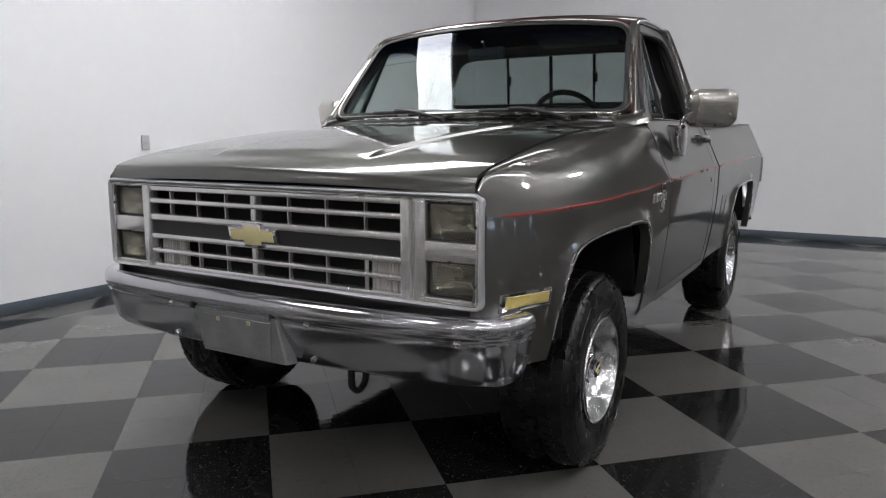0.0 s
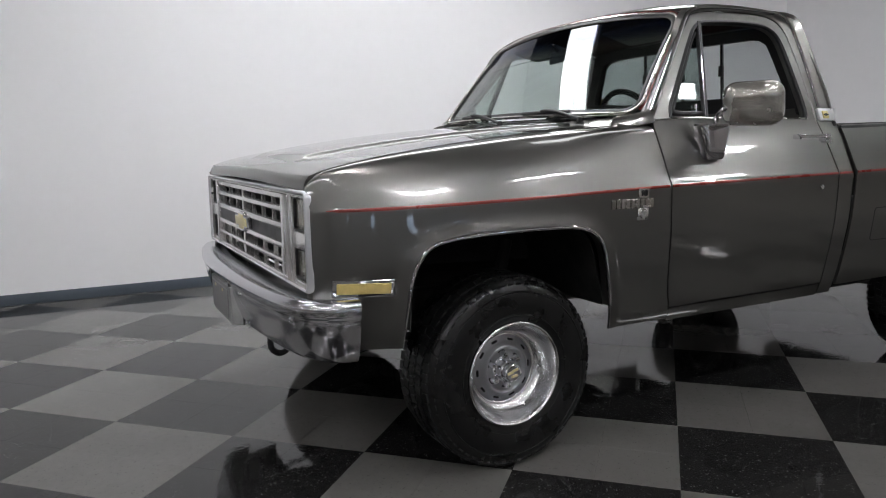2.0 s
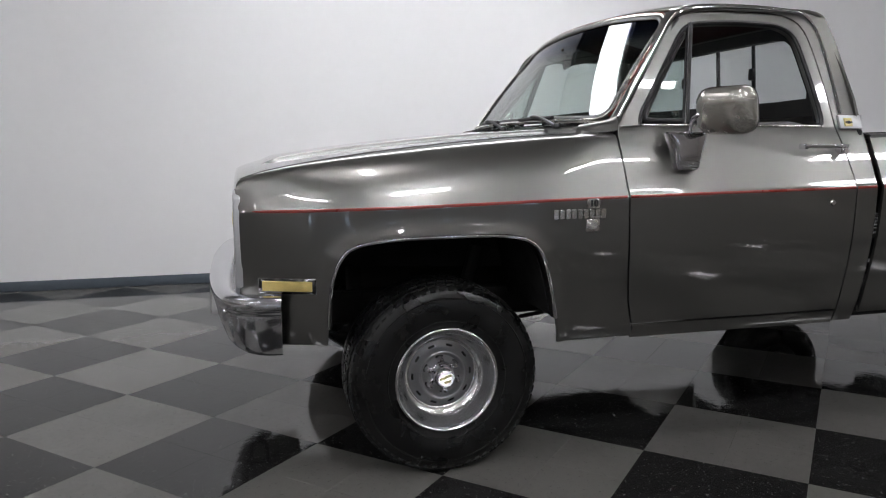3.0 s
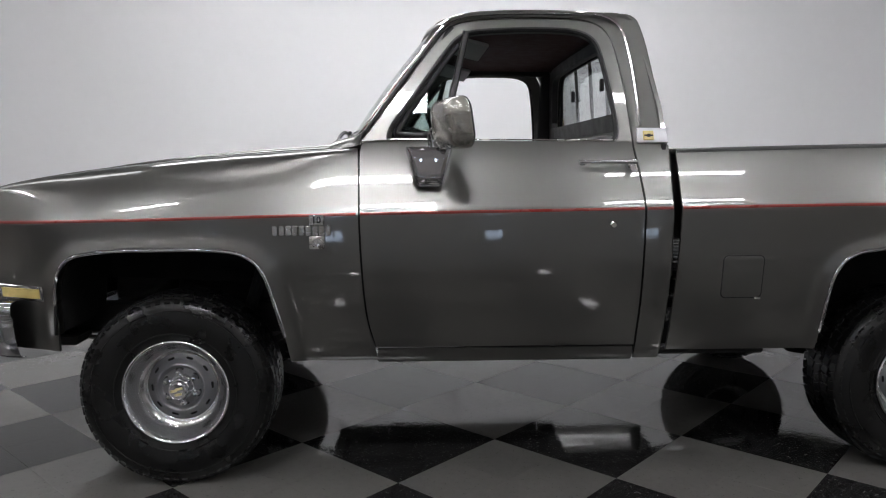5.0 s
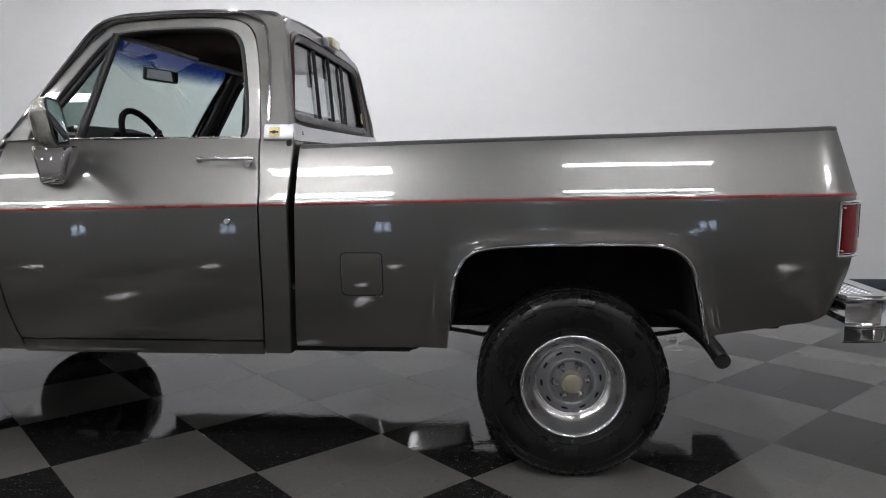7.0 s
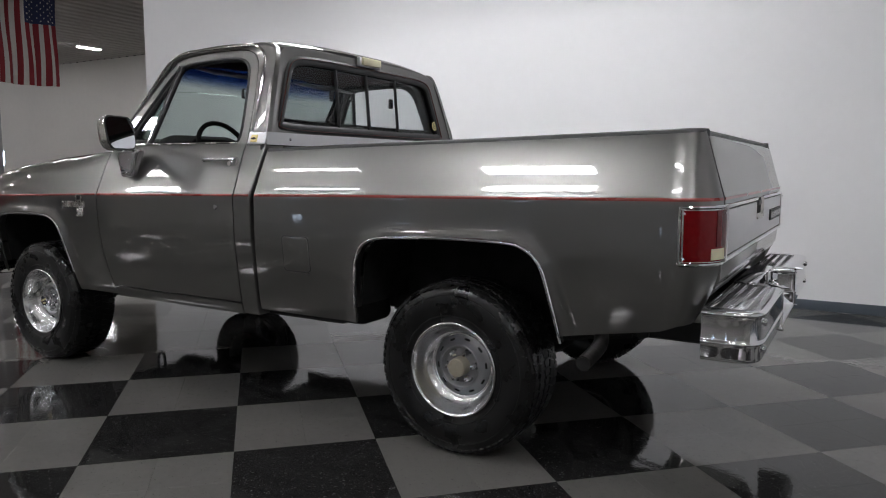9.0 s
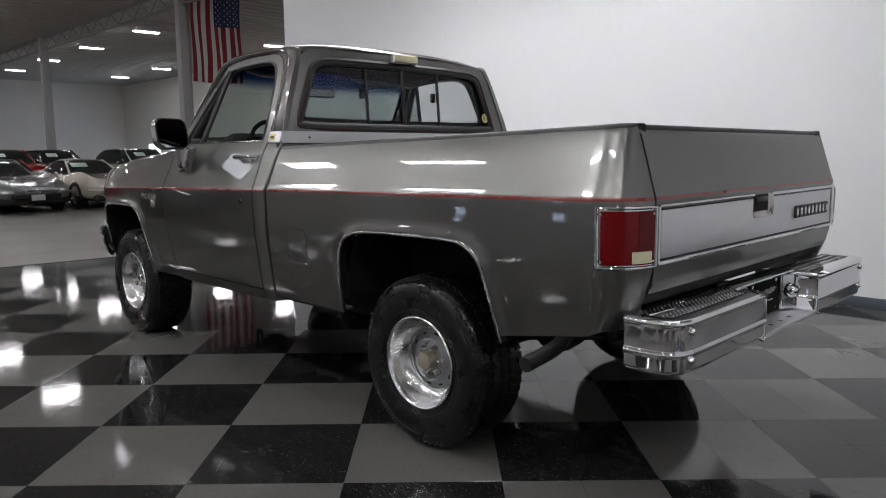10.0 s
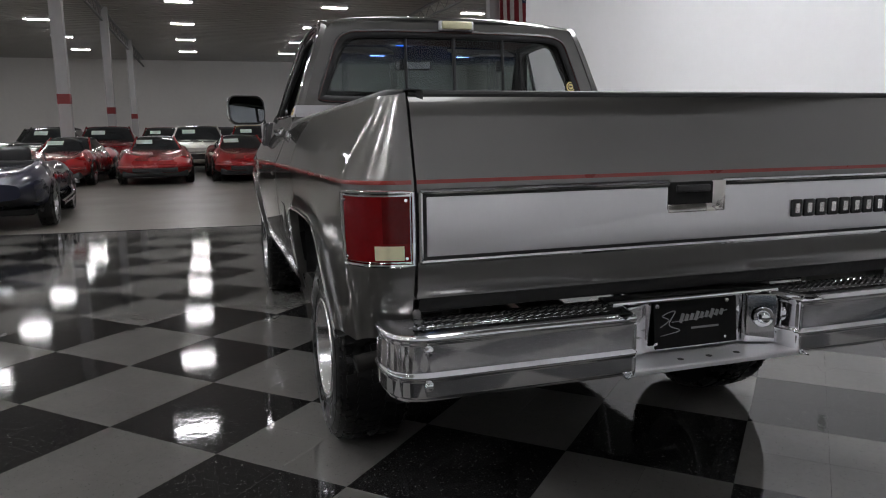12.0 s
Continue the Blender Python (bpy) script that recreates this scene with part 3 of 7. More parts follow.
def flag():
    """A large flag hung lengthwise from the ceiling, its cloth in soft folds."""
    ob = thing("flag", "large hanging flag with red and white stripes and stars", "flag", (-17.95, 9.43, 3.72))
    yl, yr, zb, zt = 8.50, 10.36, 3.72, 6.74
    n, m = 13 * 3, 26
    def at(u, v):
        fold = 0.07 * math.sin(u * 16 + v * 2.0) * (1.1 - 0.6 * v) + 0.03 * math.sin(u * 37 + 1.3)
        return (-17.95 + fold, yl + (yr - yl) * u + 0.02 * math.sin(v * 7), zb + (zt - zb) * v - 0.04 * math.sin(u * 3.0 + 0.5))
    stripes, canton = {0: [], 1: []}, []
    for j in range(13):
        rows = [[at((j + k / 3) / 13, v) for k in range(4)] for v in lin(0, 1 if j < 6 else 0.62, m)]
        stripes[j % 2].append(rows)
    for j, c in ((0, FLAG_RED), (1, FLAG_WHITE)):
        for rows in stripes[j]:
            link_mesh("stripe", shell_mesh("stripe", [rows], 0.006), c, ob)
    link_mesh("canton", shell_mesh("canton", [[[at(u, v) for u in lin(6 / 13, 1, 22)] for v in lin(0.62, 1, 12)]], 0.006), FLAG_BLUE, ob)
    stars = []
    for a in range(9):
        for b in range(6 if a % 2 == 0 else 5):
            u = 6 / 13 + (7 / 13) * ((a + 0.7) / 9.4)
            v = 0.62 + 0.38 * ((b + (0.5 if a % 2 == 0 else 1.0)) / 6.2)
            c = at(u, v)
            for s in (-0.012, 0.012):
                ring = [(c[0] + s, c[1] + 0.036 * (1 if k % 2 == 0 else 0.4) * math.sin(k * math.pi / 5), c[2] + 0.036 * (1 if k % 2 == 0 else 0.4) * math.cos(k * math.pi / 5)) for k in range(10)]
                stars.append(build(ring, [tuple(range(10))]))
    ob2 = part("star_field", join(*stars), FLAG_WHITE, ob, "white stars")


flag()


# ---------- the truck: its shape in tables ----------
STRIPE_Z = [(-0.75, 1.024), (-0.6, 1.028), (0.04, 1.046), (0.7, 1.064), (1.78, 1.083), (2.3, 1.093), (3.3, 1.106), (4.0, 1.116)]
SIDE = [(0.44, 0.955), (0.50, 0.985), (0.56, 1.002), (0.65, 1.018), (0.78, 1.037), (0.90, 1.049), (1.03, 1.0525), (1.085, 1.053), (1.098, 1.047)]
for k in range(1, 20):
    # hollow above the crease, then rounding over to the shoulder
    h = 1.098 + 0.015 * k
    lean = 0.43 + (0.12 * ((1.17 - h) / 0.08) ** 2 if h < 1.17 else 0.18 * ((h - 1.17) / 0.2) ** 1.5)
    SIDE.append((h, SIDE[-1][1] - 0.015 * lean))
TAPER = [(-0.765, 0.205), (-0.74, 0.192), (-0.71, 0.178), (-0.66, 0.147), (-0.58, 0.112), (-0.47, 0.076), (-0.30, 0.038), (-0.05, 0.010), (0.2, 0.0)]
CROWN_Z = [(-0.76, 1.124), (-0.735, 1.138), (-0.714, 1.147), (-0.64, 1.169), (-0.43, 1.208), (-0.1, 1.252), (0.22, 1.284), (0.45, 1.300), (0.75, 1.318)]
CROWN_Y = [(-0.76, 0.835), (-0.6, 0.835), (-0.3, 0.825), (0.3, 0.815), (0.75, 0.845)]
ARCH_F = [(-0.447, 0.50), (-0.440, 0.60), (-0.430, 0.758), (-0.402, 0.850), (-0.350, 0.902), (-0.229, 0.926), (-0.03, 0.934), (0.192, 0.932),
          (0.294, 0.910), (0.352, 0.852), (0.394, 0.724), (0.425, 0.60), (0.447, 0.48)]
ARCH_R = [(2.497, 0.50), (2.507, 0.60), (2.520, 0.74), (2.538, 0.827), (2.588, 0.896), (2.695, 0.926), (2.948, 0.937), (3.238, 0.936),
          (3.341, 0.914), (3.402, 0.852), (3.438, 0.726), (3.466, 0.603), (3.475, 0.56)]
DOOR_F = [(0.48, 0.785), (0.545, 0.768), (0.66, 0.738), (0.784, 0.724), (1.06, 0.711), (1.283, 0.708), (1.33, 0.714)]
DOOR_R = [(0.48, 1.772), (0.554, 1.777), (0.829, 1.787), (1.088, 1.788), (1.20, 1.780), (1.30, 1.769), (1.33, 1.766)]
CAB_R = [(0.48, 1.872), (0.60, 1.882), (0.829, 1.893), (1.088, 1.895), (1.33, 1.902)]
BED_F = [(0.48, 1.902), (0.53, 1.905), (0.70, 1.914), (0.828, 1.921), (1.088, 1.929), (1.33, 1.933)]


def stripe_z(x):
    return table(STRIPE_Z, x)


def arch_dist(x, z, arch):
    best = 9.0
    for (a, b), (c, d) in zip(arch, arch[1:]):
        t = max(0.0, min(1.0, ((x - a) * (c - a) + (z - b) * (d - b)) / ((c - a) ** 2 + (d - b) ** 2)))
        best = min(best, math.hypot(x - a - t * (c - a), z - b - t * (d - b)))
    return best


def half_width(x, z):
    """Half the body's width at a height: a crease at the stripe, tuck-in below, rounded shoulder above, narrowing nose."""
    up = stripe_z(x) - 1.085
    k = max(0.0, min(1.0, (z - 0.62) / 0.3))
    w = table(SIDE, z - up * k) - table(TAPER, x)
    for arch in (ARCH_F, ARCH_R):
        if arch[0][0] - 0.2 < x < arch[-1][0] + 0.2 and z < 1.04:
            d = arch_dist(x, z, arch)
            w += 0.013 * math.exp(-(d / 0.038) ** 2)
    return w


def side_point(x, z, s, lift=0.0):
    return Vector((x, s * (half_width(x, z) + lift), z))


def side_normal(s):
    def fn(p):
        h = 0.004
        dx = (half_width(p.x + h, p.z) - half_width(p.x - h, p.z)) / (2 * h)
        dz = (half_width(p.x, p.z + h) - half_width(p.x, p.z - h)) / (2 * h)
        return Vector((-dx, s, -dz))
    return fn


def leg(arch, z, rear):
    """x of an arch's edge at a height, on its front or rear leg."""
    top_i = max(range(len(arch)), key=lambda i: arch[i][1])
    run = arch[top_i:][::-1] if rear else arch[:top_i + 1]
    return table([(b, a) for a, b in run], z)


truck = thing("pickup_truck", "grey metallic two-door short-bed pickup truck with chrome trim and red pinstripe", "pickup truck", (1.6, 0, 0))
SIDES = (-1, 1)
GAP = 0.0035

# fenders -------------------------------------------------------------
def fender(s):
    pieces = []
    n = 18
    zt = 0.934
    # below the arch top: nose piece and rear piece
    rows = []
    for k in lin(0, 1, 40):
        z = 0.530 + (zt - 0.530) * (1 - (1 - k) ** 2.2)
        a, b = -0.738, leg(ARCH_F, z, False)
        rows.append([side_point(a + (b - a) * (1 - (1 - u) ** 1.8), z, s) for u in lin(0, 1, 44)])
    pieces.append(rows)
    rows = []
    for k in lin(0, 1, 42):
        z = 0.495 + (zt - 0.495) * (1 - (1 - k) ** 2.2)
        a, b = leg(ARCH_F, z, True), table(DOOR_F, z) - GAP
        rows.append([side_point(a + (b - a) * u ** 1.8, z, s) for u in lin(0, 1, 44)])
    pieces.append(rows)
    rows = []
    for k in lin(0, 1, 9):
        rows.append([side_point(x, zt + (stripe_z(x) - zt) * k, s) for x in [-0.738 + (table(DOOR_F, zt + 0.1 * k) - GAP + 0.738) * u for u in lin(0, 1, 60)]])
    pieces.append(rows)
    me = shell_mesh("front_fender", pieces, 0.010, side_normal(s))
    f = link_mesh("front_fender", me, PAINT, truck)
    # crown above the crease
    rows = []
    for u in lin(0, 1, 60):
        col = []
        for v in lin(0, 1, 18):
            xa = -0.738 - 0.016 * v ** 0.6
            x = xa + (table(DOOR_F, 1.06 + 0.25 * v) - GAP - xa) * u
            zs, zc = stripe_z(x), table(CROWN_Z, x)
            w, yc = half_width(x, zs), table(CROWN_Y, x)
            h = zc - zs
            p = [(w, zs), (max(w - 0.18 * h, yc + 0.7 * (w - yc)), zs + 0.42 * h), (max(w - 0.092, yc + 0.45 * (w - yc)), zc - 0.003), (yc, zc)]
            b = [(1 - v) ** 3, 3 * v * (1 - v) ** 2, 3 * v * v * (1 - v), v**3]
            droop = 0.024 * v * (max(0.0, -0.680 - x) / 0.074) ** 2
            yb, zb = sum(q[0] * c for q, c in zip(p, b)), sum(q[1] * c for q, c in zip(p, b)) - droop
            # towards the door the crown takes on the door's own section
            k = max(0.0, min(1.0, (x - 0.25) / 0.40))
            k = k * k * (3 - 2 * k) * (1.0 if v < 0.75 else max(0.0, (1 - v) / 0.25) ** 0.7)
            col.append(Vector((x, s * (yb + (half_width(x, zb) - yb) * k), zb)))
        rows.append(col)
    if s > 0:
        rows = rows[::-1]
    me = shell_mesh("fender_crown", [rows], 0.010)
    link_mesh("fender_crown", me, PAINT, f)
    # front return towards the lamps
    rows = []
    for z in lin(0.70, 1.095, 14):
        w = half_width(-0.738, min(z, 1.024)) - 0.32 * max(0.0, z - 1.024)
        rows.append([Vector((-0.738 - 0.010 * math.sin(u * 1.57), s * (w - 0.03 * u), z)) for u in lin(0, 1, 5)])
    if s < 0:
        rows = rows[::-1]
    link_mesh("fender_nose", shell_mesh("fender_nose", [rows], 0.008), PAINT, f)
    # wheel house and closing panel, the deep shade painted as near-black
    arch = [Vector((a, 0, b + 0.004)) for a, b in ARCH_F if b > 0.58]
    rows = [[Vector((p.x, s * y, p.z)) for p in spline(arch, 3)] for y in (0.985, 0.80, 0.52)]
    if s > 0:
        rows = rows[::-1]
    link_mesh("wheel_house", shell_mesh("wheel_house", [rows], 0.006), SHADE_BLACK, f, "inner wheel house, its shade painted black")
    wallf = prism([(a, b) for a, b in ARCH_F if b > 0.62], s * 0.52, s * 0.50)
    part("inner_panel", wallf, SHADE_BLACK, f)
    return f


def arch_moulding(arch, s, parent):
    P = [Vector((a, 0, b)) for a, b in arch if b > 0.52]
    path = [Vector((p.x, s * (half_width(p.x, p.z) + 0.001), p.z)) for p in spline(P, 5)]
    nf = side_normal(s)
    part("arch_moulding", strip(path, [nf(p) for p in path], 0.014, 0.007), CHROME, parent, "bright chrome wheel arch moulding")
    rows = [[Vector((p.x, p.y - s * d, p.z)) for p in path] for d in (-0.002, 0.02, 0.04)]
    if s > 0:
        rows = rows[::-1]
    link_mesh("arch_lip", shell_mesh("arch_lip", [rows], 0.006), PAINT, parent)


def pinstripe(xa, xb, s, parent, taper=False):
    rows = []
    xs = lin(xa, xb, 40)
    for k in (-1, -0.4, 0.4, 1):
        rows.append([side_point(x, stripe_z(x) + 0.001 + 0.0055 * k * (min(1.0, (x - xa) / 0.06 + 0.25) if taper else 1), s, 0.0016) for x in xs])
    me = shell_mesh("pinstripe", [rows], 0.002, side_normal(s))
    link_mesh("pinstripe", me, RED_PIN, parent, "thin red pinstripe")


def on_side_patch(name, poly, s, lift, material, parent, label="", depth=0.006):
    """A flat-outlined piece that follows the body side."""
    nf = side_normal(s)
    n = len(poly)
    c = (sum(p[0] for p in poly) / n, sum(p[1] for p in poly) / n)
    outer = [side_point(p[0], p[1], s, lift) for p in poly]
    low = [side_point(p[0], p[1], s, lift - depth) for p in poly]
    mid = [side_point(c[0] + (p[0] - c[0]) * 0.93, c[1] + (p[1] - c[1]) * 0.93, s, lift + depth * 0.25) for p in poly]
    cen = side_point(c[0], c[1], s, lift + depth * 0.25)
    v = low + outer + mid + [cen]
    f = grid_faces(3, n, 0, True) + [(2 * n + i, 2 * n + (i + 1) % n, 3 * n) for i in range(n)]
    bm = build(v, f)
    bmesh.ops.recalc_face_normals(bm, faces=bm.faces[:])
    return part(name, bm, material, parent, label)


for s in SIDES:
    fd = fender(s)
    arch_moulding(ARCH_F, s, fd)
    pinstripe(-0.695, 0.700, s, fd, True)
    # side marker
    mk = on_side_patch("side_marker", rounded_rect(-0.583, 0.758, 0.200, 0.060, 0.004, 2), s, 0.006, CHROME, fd, "chrome-framed side marker lamp", 0.008)
    on_side_patch("marker_lens", rounded_rect(-0.583, 0.758, 0.172, 0.038, 0.003, 2), s, 0.010, AMBER, fd, "amber marker lens", 0.006)
    # badge in plain blocks
    for i in range(9):
        on_side_patch("badge_block", rounded_rect(0.403 + 0.0245 * i, 1.004, 0.0195, 0.037, 0.003, 1), s, 0.005, SATIN_CHROME, fd, "", 0.006)
    on_side_patch("badge_block", rounded_rect(0.556, 1.043, 0.055, 0.036, 0.003, 1), s, 0.005, SATIN_CHROME, fd, "chrome badge block", 0.006)
    on_side_patch("badge_block", rounded_rect(0.556, 0.960, 0.055, 0.048, 0.003, 1), s, 0.005, SATIN_CHROME, fd, "chrome badge block", 0.006)
    on_side_patch("badge_block", rounded_rect(0.556, 0.960, 0.032, 0.030, 0.013, 3), s, 0.008, SATIN, fd, "", 0.005)


def badge_number(text, x, z, size, parent):
    """Raised figures on the near side of the body."""
    cu = bpy.data.curves.new("badge_number", "FONT")
    cu.body, cu.size, cu.extrude, cu.offset = text, size, 0.0015, 0.0006
    cu.align_x, cu.align_y = "CENTER", "CENTER"
    tmp = bpy.data.objects.new("tmp_text", cu)
    me = bpy.data.meshes.new_from_object(tmp)
    bpy.data.objects.remove(tmp)
    p = side_point(x, z, -1, 0.0085)
    me.transform(Matrix.Translation(p) @ pose(0, 0, 0, 90, 0, 0))
    link_mesh("badge_number", me, BLACKTRIM, parent, "dark raised figures")


badge_number("10", 0.556, 1.043, 0.034, bpy.data.objects["front_fender"])


# hood -------------------------------------------------------------
def hood_z(x, y):
    zc = table(CROWN_Z, x)
    e = 0.80
    z = zc + 0.004 + 0.014 * (1 - (abs(y) / e) ** 2)
    ridge = 0.365 + 0.17 * max(0.0, (x + 0.62)) / 1.15
    t = max(0.0, min(1.0, (ridge + 0.015 - abs(y)) / 0.030))
    fade = max(0.0, min(1.0, (x + 0.655) / 0.09))
    return z + 0.013 * (t * t * (3 - 2 * t)) * fade * fade * (3 - 2 * fade)


rows = []
ys = [round(v, 4) for v in lin(-0.808, 0.808, 221)]
xs_h = lin(-0.735, -0.545, 24) + lin(-0.53, 0.585, 36)
for x in xs_h:
    lim = table(CROWN_Y, x) - 0.008
    rows.append([Vector((x, y / 0.808 * lim, hood_z(x, y / 0.808 * lim))) for y in ys])
front = []
for d, h in ((-0.024, -0.050), (-0.024, -0.038), (-0.021, -0.020), (-0.014, -0.008), (-0.006, -0.002)):
    front.append([Vector((-0.735 + d + 0.010 * (abs(p.y) / 0.82) ** 4, p.y, p.z + h)) for p in rows[0]])
rows = front + rows
hood = link_mesh("hood", shell_mesh("hood", [rows[::-1]], 0.012), PAINT, truck)

# cowl and wipers
rows = [[Vector((x, y, z + 0.012 * (1 - (y / 0.85) ** 2) - 0.024 * max(0.0, (abs(y) - 0.80) / 0.09) ** 2)) for y in lin(-0.892, 0.892, 42)]
        for x, z in ((0.592, 1.300), (0.60, 1.325), (0.66, 1.340), (0.72, 1.346), (0.76, 1.350))]
cowl = link_mesh("cowl", shell_mesh("cowl", [rows[::-1]], 0.01), PAINT, truck)
for i in range(16):
    y = -0.62 + 0.0825 * i
    part("vent_slot", box((0.632, y, 1.352), (0.03, 0.045, 0.006), 0.002, 1), BLACKTRIM, cowl)


# windscreen and cab frame ------------------------------------------
def screen(u, v):
    """Windscreen surface: u from -1 to 1 across, v from 0 (foot) to 1 (top)."""
    b = Vector((0.615 + 0.095 * u * u, 0.866 * u, 1.366 - 0.012 * u * u))
    t = Vector((0.985 + 0.070 * u * u, 0.764 * u, 1.862 - 0.050 * abs(u) ** 2.4))
    p = b.lerp(t, v)
    p.x -= 0.012 * math.sin(math.pi * v)
    return p


def screen_normal(u, v):
    a = screen(u, min(v + 0.02, 1)) - screen(u, max(v - 0.02, 0))
    b = screen(u + 0.02, v) - screen(u - 0.02, v)
    n = a.cross(b)
    return (n if n.x < 0 else -n).normalized()


def uv_rect(mu, mv0, mv1, r, k=7, dense=10):
    """A rounded outline in windscreen coordinates."""
    pts = []
    cs = [(1, 1), (-1, 1), (-1, 0), (1, 0)]
    for i, (sx, top_) in enumerate(cs):
        for j in range(k + 1):
            a = radians(90 * i + 90 * j / k)
            pts.append((sx * (mu - r) + r * math.cos(a), (mv1 - r * 1.3 if top_ else mv0 + r * 1.3) + r * 1.3 * math.sin(a)))
    out = []
    for i, p in enumerate(pts):
        q = pts[(i + 1) % len(pts)]
        m = dense if math.hypot(p[0] - q[0], p[1] - q[1]) > 0.3 else 1
        out += [(p[0] + (q[0] - p[0]) * j / m, p[1] + (q[1] - p[1]) * j / m) for j in range(m)]
    return out


def screen_grid(v0, v1, nv, lift):
    rows = []
    for v in lin(v0, v1, nv):
        c = 0.975
        rows.append([screen(u * c, v) + screen_normal(u * c, v) * lift for u in lin(-1, 1, 31)])
    return rows


ws = link_mesh("windscreen", shell_mesh("windscreen", [screen_grid(0.02, 0.64, 14, -0.004)], 0.005), GLASS_SCREEN, truck, "curved clear windscreen")
link_mesh("shade_band", shell_mesh("shade_band", [screen_grid(0.64, 0.98, 10, -0.004)], 0.005), GLASS_BAND, ws, "blue tinted sun band")
for o in (ws, *ws.children):
    o.visible_shadow = False
loop = uv_rect(0.985, 0.015, 0.985, 0.10)
P = [screen(*p) for p in loop]
Q = [screen_normal(*p) for p in loop]
wt = part("windscreen_trim", strip(P, Q, 0.015, 0.010, True), SATIN_CHROME, truck, "chrome windscreen moulding")
loop = uv_rect(0.966, 0.035, 0.965, 0.09)
part("seal", strip([screen(*p) for p in loop], [screen_normal(*p) for p in loop], 0.026, 0.005, True), BLACKTRIM, wt)
loop = uv_rect(1.004, -0.004, 1.004, 0.115)
k0 = next(i for i, p in enumerate(loop) if p[1] < 0.03)
loop = [p for p in loop[k0:] + loop[:k0] if p[1] >= 0.03]
part("red_line", strip([screen(*p) for p in loop], [screen_normal(*p) for p in loop], 0.0025, 0.006), RED_PIN, wt, "thin red line")


def glass_y(z):
    return 0.935 - (z - 1.32) * 0.365


DOOR_OUT = [(0.716, 1.334), (0.748, 1.372), (0.815, 1.465), (0.905, 1.590), (0.985, 1.700), (1.035, 1.765), (1.09, 1.803), (1.18, 1.822), (1.36, 1.833),
            (1.54, 1.832), (1.635, 1.818), (1.695, 1.775), (1.727, 1.68), (1.752, 1.50), (1.766, 1.334)]
WIN = [(0.818, 1.340), (0.830, 1.388), (0.885, 1.465), (0.965, 1.578), (1.045, 1.690), (1.085, 1.738), (1.13, 1.766), (1.20, 1.778), (1.36, 1.787),
       (1.52, 1.786), (1.60, 1.772), (1.650, 1.732), (1.675, 1.64), (1.700, 1.48), (1.708, 1.372), (1.690, 1.340)]
CAB_OUT = [(0.690, 0.905, 1.318), (0.722, 0.887, 1.368), (0.785, 0.866, 1.455), (0.875, 0.836, 1.578), (0.960, 0.806, 1.700), (1.012, 0.786, 1.775), (1.055, 0.772, 1.818),
           (1.15, 0.762, 1.845), (1.36, 0.757, 1.856), (1.56, 0.757, 1.856), (1.70, 0.758, 1.855), (1.800, 0.760, 1.846), (1.838, 0.785, 1.775), (1.868, 0.855, 1.588),
           (1.902, 0.938, 1.325)]


def frame_ring(outer, inner, s, t):
    """Sheet between two lines of equal count, with depth."""
    rows = []
    for k in (0, 0.5, 1):
        rows.append([Vector((a.x + (b.x - a.x) * k, s * (a.y + (b.y - a.y) * k), a.z + (b.z - a.z) * k)) for a, b in zip(outer, inner)])
    if s > 0:
        rows = rows[::-1]
    return shell_mesh("frame", [rows], t)


def to3(pts):
    return [Vector((x, glass_y(z), z)) for x, z in pts]


def resample(path, n):
    d = [0.0]
    for a, b in zip(path, path[1:]):
        d.append(d[-1] + (b - a).length)
    out = []
    for k in range(n):
        t = d[-1] * k / (n - 1)
        i = max(j for j in range(len(d)) if d[j] <= t + 1e-9)
        i = min(i, len(path) - 2)
        out.append(path[i].lerp(path[i + 1], (t - d[i]) / max(1e-9, d[i + 1] - d[i])))
    return out


